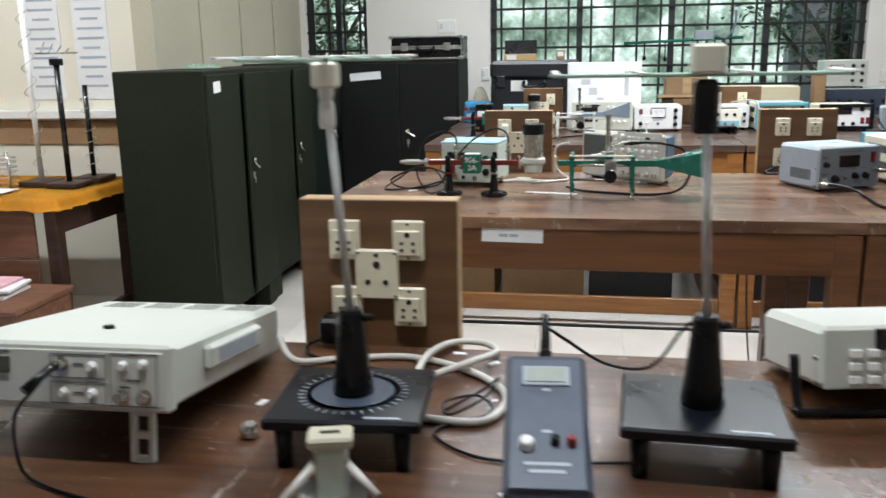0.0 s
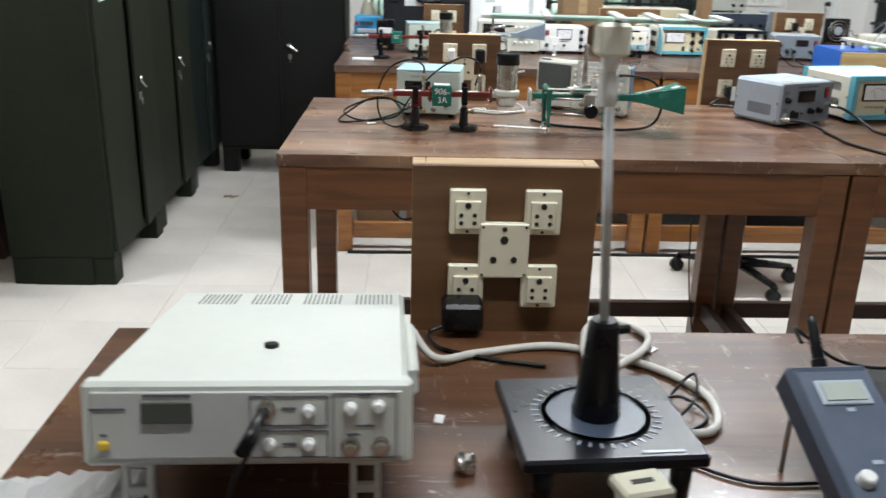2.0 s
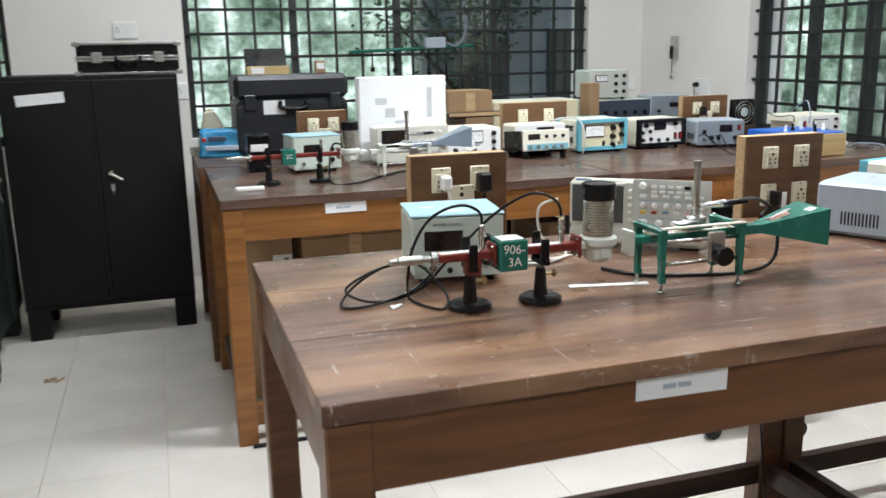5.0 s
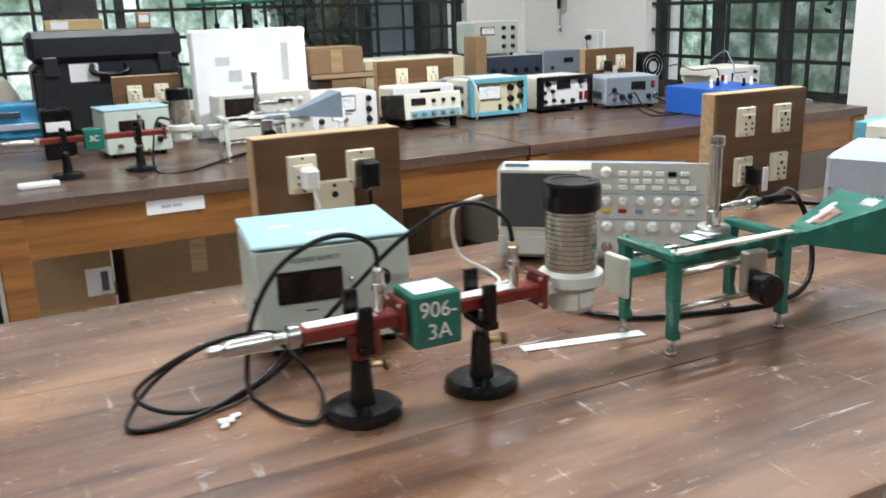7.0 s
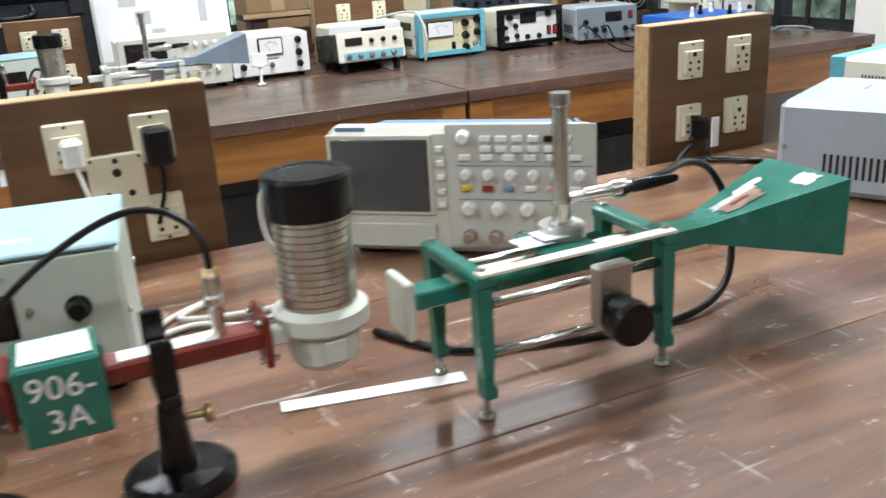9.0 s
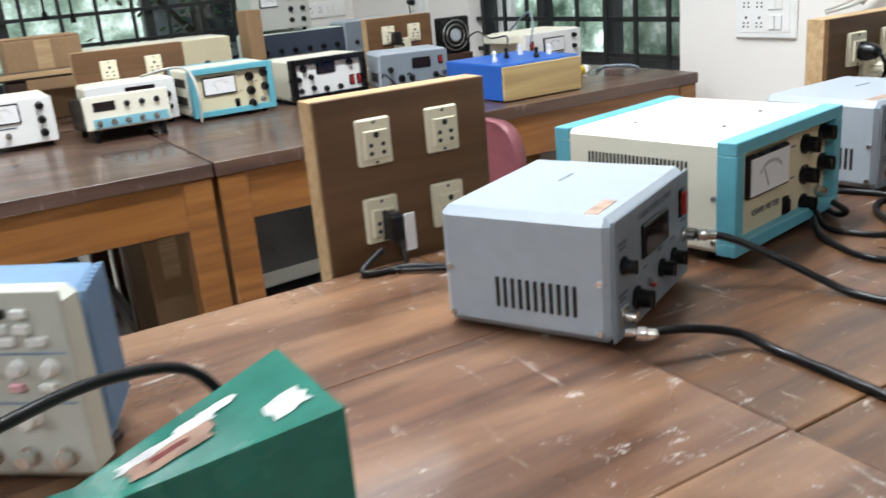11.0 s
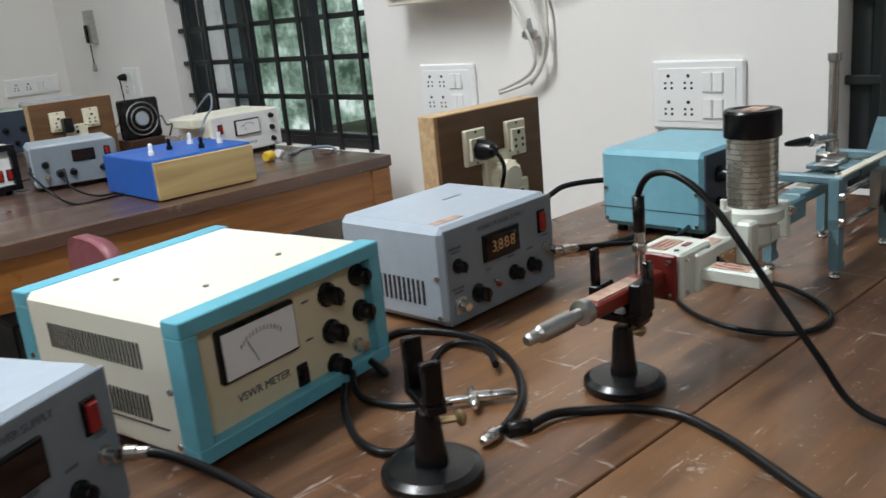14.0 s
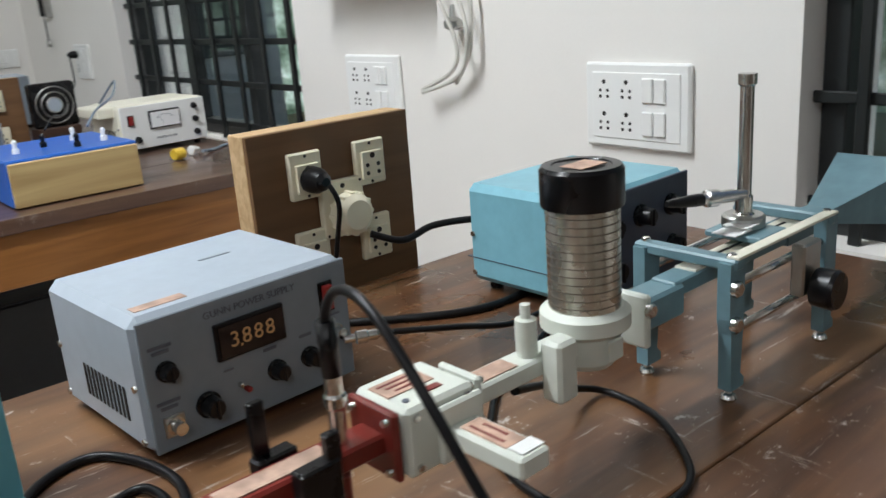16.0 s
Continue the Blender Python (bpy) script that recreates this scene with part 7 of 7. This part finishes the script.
alathe(cl, [(0.075, 0), (0.07, 0.06), (0.05, 0.13), (0.03, 0.19), (0.01, 0.21)], 18)
for v in cl.verts:
    v.co += 0.012 * noise.noise_vector(v.co * 14)
    v.co.z = max(v.co.z, 0.0)
tagged(part("cloth_bundle", cl, M_BEIGE, None, "", pose(0.06, 3.36, Z)), "grey-brown cloth bundle behind the bag", "cloth")
kb = thing("cardboard_box", pose(1.33, 3.18, Z), "plain brown cardboard box on the back table", "box")
boxpart("box_body", (0, 0, 0.132), (0.24, 0.2, 0.264), M_CARD, kb, 0.004)
for sy in (-1, 1):
    boxpart("box_flap", (0, sy * 0.05, 0.267), (0.236, 0.098, 0.005), M_CARD, kb, 0.001)
boxpart("tape_strip", (0, -0.1008, 0.2), (0.05, 0.0012, 0.12), M_EDGE, kb, 0)
sb = thing("shelf_board", pose(1.36, 2.95, Z), "dark wooden board with a pale edge on blocks", "board")
boxpart("board", (0, 0, 0.16), (0.42, 0.12, 0.02), M_DARKWOOD, sb, 0.002)
boxpart("pale_edge", (0, -0.062, 0.165), (0.42, 0.004, 0.016), M_EDGE, sb, 0)
for x in (-0.15, 0.15):
    boxpart("block", (x, 0, 0.075), (0.06, 0.1, 0.15), M_DARKWOOD, sb, 0.003)
tagged(boxpart("cardboard_sleeve", (2.12, 3.3, Z + 0.14), (0.06, 0.12, 0.28), M_CARD, None, 0.003), "upright brown cardboard sleeve beside the meters", "cardboard")
rig = thing("green_clamp_rack", pose(1.45, YN + 0.01, 1.36), "green rail with black clamps tied to the window bars", "rack")
cylpart("rail", (-0.45, 0, 0.0), (0.4, 0, 0.03), 0.011, M_GRWG, rig)
for x, h in ((-0.3, 0.11), (-0.15, 0.12), (0.08, 0.15), (0.2, 0.18)):
    cylpart("clamp_rod", (x, -0.005, 0.01), (x, -0.005, -h), 0.006, M_BLACK, rig, n=8)
    boxpart("clamp", (x, -0.005, -h), (0.026, 0.02, 0.03), M_BLACK, rig, 0.004)
boxpart("motor_box", (0.12, -0.02, 0.05), (0.14, 0.05, 0.07), M_LBLUE, rig, 0.005)
bm = bmesh.new()
atube(bm, [(0.2, -0.01, 0.05), (0.27, -0.01, 0.03), (0.33, -0.01, 0.1), (0.34, -0.01, 0.22)], 0.008, 8)
part("bent_arm", bm, M_GYHORN, rig)
fan = thing("cooling_fan", pose(2.67, 2.66, Z), "black square cooling fan unit with round guard", "fan")
boxpart("base_block", (0, 0.03, 0.035), (0.12, 0.1, 0.07), M_DARKWOOD, fan, 0.003)
boxpart("fan_frame", (0, 0.02, 0.135), (0.13, 0.04, 0.13), M_BLACK, fan, 0.006)
bm = bmesh.new()
for r in (0.022, 0.038, 0.054):
    atube(bm, [(r * math.cos(k * math.pi / 6), -0.003, 0.135 + r * math.sin(k * math.pi / 6)) for k in range(13)], 0.0022, 6, 2)
part("guard", bm, M_STEEL, fan)
cylpart("hub", (0, -0.004, 0.135), (0, 0.01, 0.135), 0.02, M_LBLUE, fan)
block_plug(pose(2.43, 2.684, Z + 0.15), M_BLACK, "black plug in the far socket board", (0.03, 0.035, 0.045))
yp = thing("yellow_plug", pose(2.80, 2.12, Z + 0.016, 0, 0, 20), "yellow plug lying on its cable by the blue box", "plug")
bm = bmesh.new()
alathe(bm, [(0.013, 0), (0.016, 0.006), (0.016, 0.03), (0.011, 0.034)], 18, m=pose(-0.02, 0, 0, 0, 90, 0))
part("plug_body", bm, M_YELLOW, yp)
bm = bmesh.new()
alathe(bm, [(0.012, 0), (0.014, 0.004), (0.010, 0.02), (0.006, 0.03)], 14, m=pose(0.05, 0.01, -0.002, 0, 90, 0))
part("white_plug", bm, M_WHITE, yp)
T = Z + 0.004
cable("grey_cable", [(2.87, 2.13, T + 0.006), (2.92, 2.16, T), (2.98, 2.2, T), (3.03, 2.14, T), (3.0, 2.06, T)], 0.0045, M_GYHORN, "grey cable lying by the window")
cable("thin_lead", [(2.28, 2.34, 0.95), (2.25, 2.26, 0.96), (2.24, 2.2, 0.92), (2.28, 2.14, T), (2.36, 2.16, T), (2.4, 2.24, T + 0.02), (2.37, 2.3, 0.94)], 0.003, M_RUBBER, "black test leads looping before a power supply")
cable("thin_lead", [(2.2, 2.36, 0.95), (2.16, 2.26, 0.97), (2.17, 2.18, 0.93), (2.2, 2.1, T), (2.3, 2.08, T), (2.39, 2.1, T)], 0.003, M_RUBBER, "black test lead with steel plug on the far table", ends=(((2.38, 2.1, T + 0.002), (2.41, 2.105, T + 0.002), 0.006, M_CHROME),))
cable("thin_lead", [(2.68, 2.62, 1.0), (2.66, 2.5, 1.04), (2.58, 2.3, 1.03), (2.5, 2.1, 1.05), (2.455, 2.03, 1.03)], 0.0025, M_RUBBER, "black lead from the fan to the blue box")
cable("thin_lead", [(2.56, 2.06, 1.02), (2.6, 2.1, 1.05), (2.68, 2.2, 1.07), (2.72, 2.28, 1.1), (2.7, 2.36, 1.04)], 0.003, M_GYHORN, "grey lead between blue box and meter")
cable("coax_cable", [(0.5, 2.1, 1.0), (0.45, 2.2, 1.02), (0.42, 2.16, 0.96), (0.4, 2.02, T), (0.48, 1.98, T), (0.56, 2.06, T), (0.7, 2.2, T), (0.8, 2.24, T)], 0.0035, M_RUBBER, "black cable looped around the far bench")
cable("coax_cable", [(1.5, 2.5, 1.04), (1.58, 2.46, 1.055), (1.62, 2.43, 1.04), (1.63, 2.4, 0.97), (1.63, 2.42, T)], 0.004, M_GREYCABLE, "pale cable draped over the meters")
tagged(boxpart("paper_label_sheet", (0.1, 2.0, Z + 0.006), (0.1, 0.04, 0.012), M_WHITE, None, 0.002), "white paper slip under the far bench", "paper")
boxed = thing("white_connector_block", pose(0.29, 2.3, Z, 0, 0, 0), "small black and white unit behind the far bench", "instrument")
boxpart("housing", (-0.1, 0.22, 0.075), (0.09, 0.12, 0.15), M_BLACK, boxed, 0.004)
boxpart("dark_face", (-0.1, 0.158, 0.1), (0.07, 0.006, 0.03), M_WHITE, boxed, 0.002)

# ---- chairs and boxes under the tables ----
def office_chair(at, back_m, seat_z, back_z, label):
    c = thing("office_chair", at, label, "chair", "office chairs")
    bm = bmesh.new()
    for k in range(5):
        a = 2 * math.pi * k / 5 + 0.3
        acyl(bm, (0.03 * math.cos(a), 0.03 * math.sin(a), 0.1), (0.26 * math.cos(a), 0.26 * math.sin(a), 0.075), 0.022, 0.014, 8)
    part("star_base", bm, M_BLACK, c)
    for k in range(5):
        a = 2 * math.pi * k / 5 + 0.3
        w = thing_part("caster", (0.26 * math.cos(a), 0.26 * math.sin(a), 0.03), c)
        cylpart("wheel", (-0.018, 0, 0), (0.018, 0, 0), 0.029, M_BLACK, w)
    cylpart("gas_column", (0, 0, 0.1), (0, 0, seat_z - 0.05), 0.022, M_BLACK, c)
    boxpart("seat", (0, 0, seat_z - 0.025), (0.4, 0.4, 0.06), back_m, c, 0.025)
    boxpart("back_stem", (0, 0.2, (seat_z + back_z) / 2 - 0.05), (0.05, 0.02, back_z - seat_z), M_BLACK, c, 0.004)
    bm = bmesh.new()
    n = 28
    front, back = [], []
    for k in range(n):
        a = 2 * math.pi * k / n
        x, z = 0.1 * math.copysign(abs(math.cos(a)) ** 0.6, math.cos(a)), 0.14 * math.copysign(abs(math.sin(a)) ** 0.6, math.sin(a))
        front.append(bm.verts.new((x, 0.185 + 1.2 * x * x, back_z + z)))
        back.append(bm.verts.new((x, 0.215 + 1.2 * x * x, back_z + z)))
    for k in range(n):
        bm.faces.new((front[k], front[(k + 1) % n], back[(k + 1) % n], back[k])).smooth = True
    bm.faces.new(front)
    bm.faces.new(back[::-1])
    part("backrest", bm, back_m, c)
    return c


def thing_part(name, at, parent):
    bm = bmesh.new()
    abox(bm, (0, 0, 0.03), (0.02, 0.03, 0.03), 0.004)
    return part(name, bm, M_BLACK, parent, "", at)


office_chair(pose(1.79, 1.46, 0, 0, 0, -88), M_MAROON, 0.48, 0.80, "maroon office chair on casters pushed between the tables")
def carton(x, y, w, d, h, m, label, tape=True, sticker=False):
    """A closed carton on the floor; x, y is the middle of its front."""
    c = thing("carton", pose(x, y, 0), label, "box", "boxes under the tables")
    boxpart("carton_body", (0, d / 2, h / 2), (w, d, h), m, c, 0.005)
    for sx in (-1, 1):
        boxpart("carton_flap", (0, d / 2 + sx * d / 4, h + 0.003), (w - 0.004, d / 2 - 0.003, 0.005), m, c, 0.001)
    if tape:
        boxpart("tape_strip", (0, -0.0008, h - 0.06), (0.05, 0.0012, 0.12), M_EDGE, c, 0)
    if sticker:
        boxpart("carton_label", (0.07, -0.002, h - 0.115), (0.075, 0.003, 0.085), M_PAPER, c, 0)
        boxpart("label_bar", (0.085, -0.004, h - 0.115), (0.02, 0.002, 0.06), M_INK, c, 0)
    return c


carton(0.16, 2.25, 0.22, 0.38, 0.66, M_CARD, "tall brown carton with a white label under the table", False, True)
carton(0.53, 2.27, 0.44, 0.4, 0.64, M_CARD, "wide brown carton stored under the table")
carton(1.0, 2.3, 0.44, 0.42, 0.58, M_CASE, "black storage box pushed under the table", False)
carton(1.45, 2.34, 0.13, 0.34, 0.6, M_CARD, "narrow brown carton beside a tube monitor")
# Added box: stands in for the deep shade right of the monitor.
carton(2.3, 2.32, 0.5, 0.42, 0.56, M_CASE, "added black box filling the dark space under the meters", False)
crt = thing("crt_monitor", pose(1.76, 2.16, 0.44, -4, 0, 5), "old grey tube monitor stored under the table", "monitor")
boxpart("housing", (0, 0.17, 0.14), (0.34, 0.32, 0.28), M_SIGPAN, crt, 0.02)
boxpart("bezel", (0, -0.004, 0.14), (0.34, 0.02, 0.27), M_SIGPAN, crt, 0.008)
boxpart("screen", (0, -0.014, 0.15), (0.27, 0.006, 0.2), M_SCREEN, crt, 0.003)
pcs = thing("computer_tower", pose(1.76, 2.12, 0), "dark computer case lying under a monitor", "computer")
boxpart("case_body", (0, 0.2, 0.21), (0.42, 0.4, 0.42), M_CASE, pcs, 0.006)
boxpart("drive_slot", (0, -0.002, 0.3), (0.15, 0.006, 0.03), M_HOLE, pcs, 0.001)
cable("floor_cable", [(0.03, 1.79, 0.008), (0.5, 1.795, 0.008), (1.0, 1.79, 0.008), (1.6, 1.797, 0.008), (2.3, 1.79, 0.008), (3.0, 1.795, 0.008)], 0.008, M_RUBBER, "black cable laid along the floor by the table")
cable("hanging_wire", [(1.31, 0.76, 0.74), (1.32, 0.75, 0.56), (1.335, 0.75, 0.34), (1.36, 0.75, 0.16), (1.4, 0.77, 0.03), (1.47, 0.8, 0.004)], 0.003, M_RUBBER, "black wire hanging from the table to the floor")
cable("hanging_wire", [(1.72, 0.76, 0.74), (1.73, 0.75, 0.56), (1.76, 0.75, 0.42), (1.82, 0.76, 0.34), (1.89, 0.78, 0.4), (1.93, 0.79, 0.74)], 0.003, M_RUBBER, "black wire looping under the table")
cable("hanging_wire", [(0.27, 0.3, 0.76), (0.27, 0.28, 0.68), (0.31, 0.27, 0.64), (0.37, 0.28, 0.67), (0.39, 0.3, 0.76)], 0.003, M_RUBBER, "black wire sagging under the table")
bt = bmesh.new()
for k in range(14):
    abox(bt, (0.02 * math.sin(k * 3), 0.02 * math.cos(k * 5), 0.002), (0.016, 0.009, 0.003), 0, m=pose(0.004 * k - 0.03, 0, 0, 0, 0, 33 * k))
tagged(part("debris", bt, M_CARD, None, "", pose(-0.72, 2.76, 0.001)), "small scrap of debris on the tiled floor", "debris")

# ---- assumed tube lights on the unseen ceiling ----
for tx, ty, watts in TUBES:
    tl = thing("tube_light", pose(tx, ty, 2.95), "assumed white fluorescent batten on the unseen ceiling", "light", "tube lights")
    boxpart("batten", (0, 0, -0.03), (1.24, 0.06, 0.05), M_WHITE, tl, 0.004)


# ---- floor, tile by tile ----
floor = structure(boxpart("floor", (0, -0.2, -0.055), (7.0, 10.0, 0.1), M_GROUT, None, 0), "off-white square vitrified floor tiles with dark joints", "floor")
TS, GAP = 0.4, 0.0016
bm = bmesh.new()
abox(bm, (0, 0, -0.0025), (TS - GAP, TS - GAP, 0.005), 0.0008)
tile_mesh = mesh_of("tile", bm, M_TILE)
rest = bmesh.new()
x0, y0 = -0.26 - 8 * TS + TS / 2, 1.36 - 16 * TS + TS / 2
for i in range(18):
    for j in range(24):
        x, y = x0 + i * TS, y0 + j * TS
        if x > XE + TS / 2 or y > YN + TS / 2 or (x < XB - TS / 2 and y > YB + TS / 2) or x < XW - TS / 2:
            continue
        if -2.0 < x < 3.2 and -2.4 < y < 4.6:
            shared("tile", tile_mesh, floor, (x, y, 0))
        else:
            abox(rest, (x, y, -0.0025), (TS - GAP, TS - GAP, 0.005))
tagged(part("outer_tiles", rest, M_TILE, floor), kind="stuff")
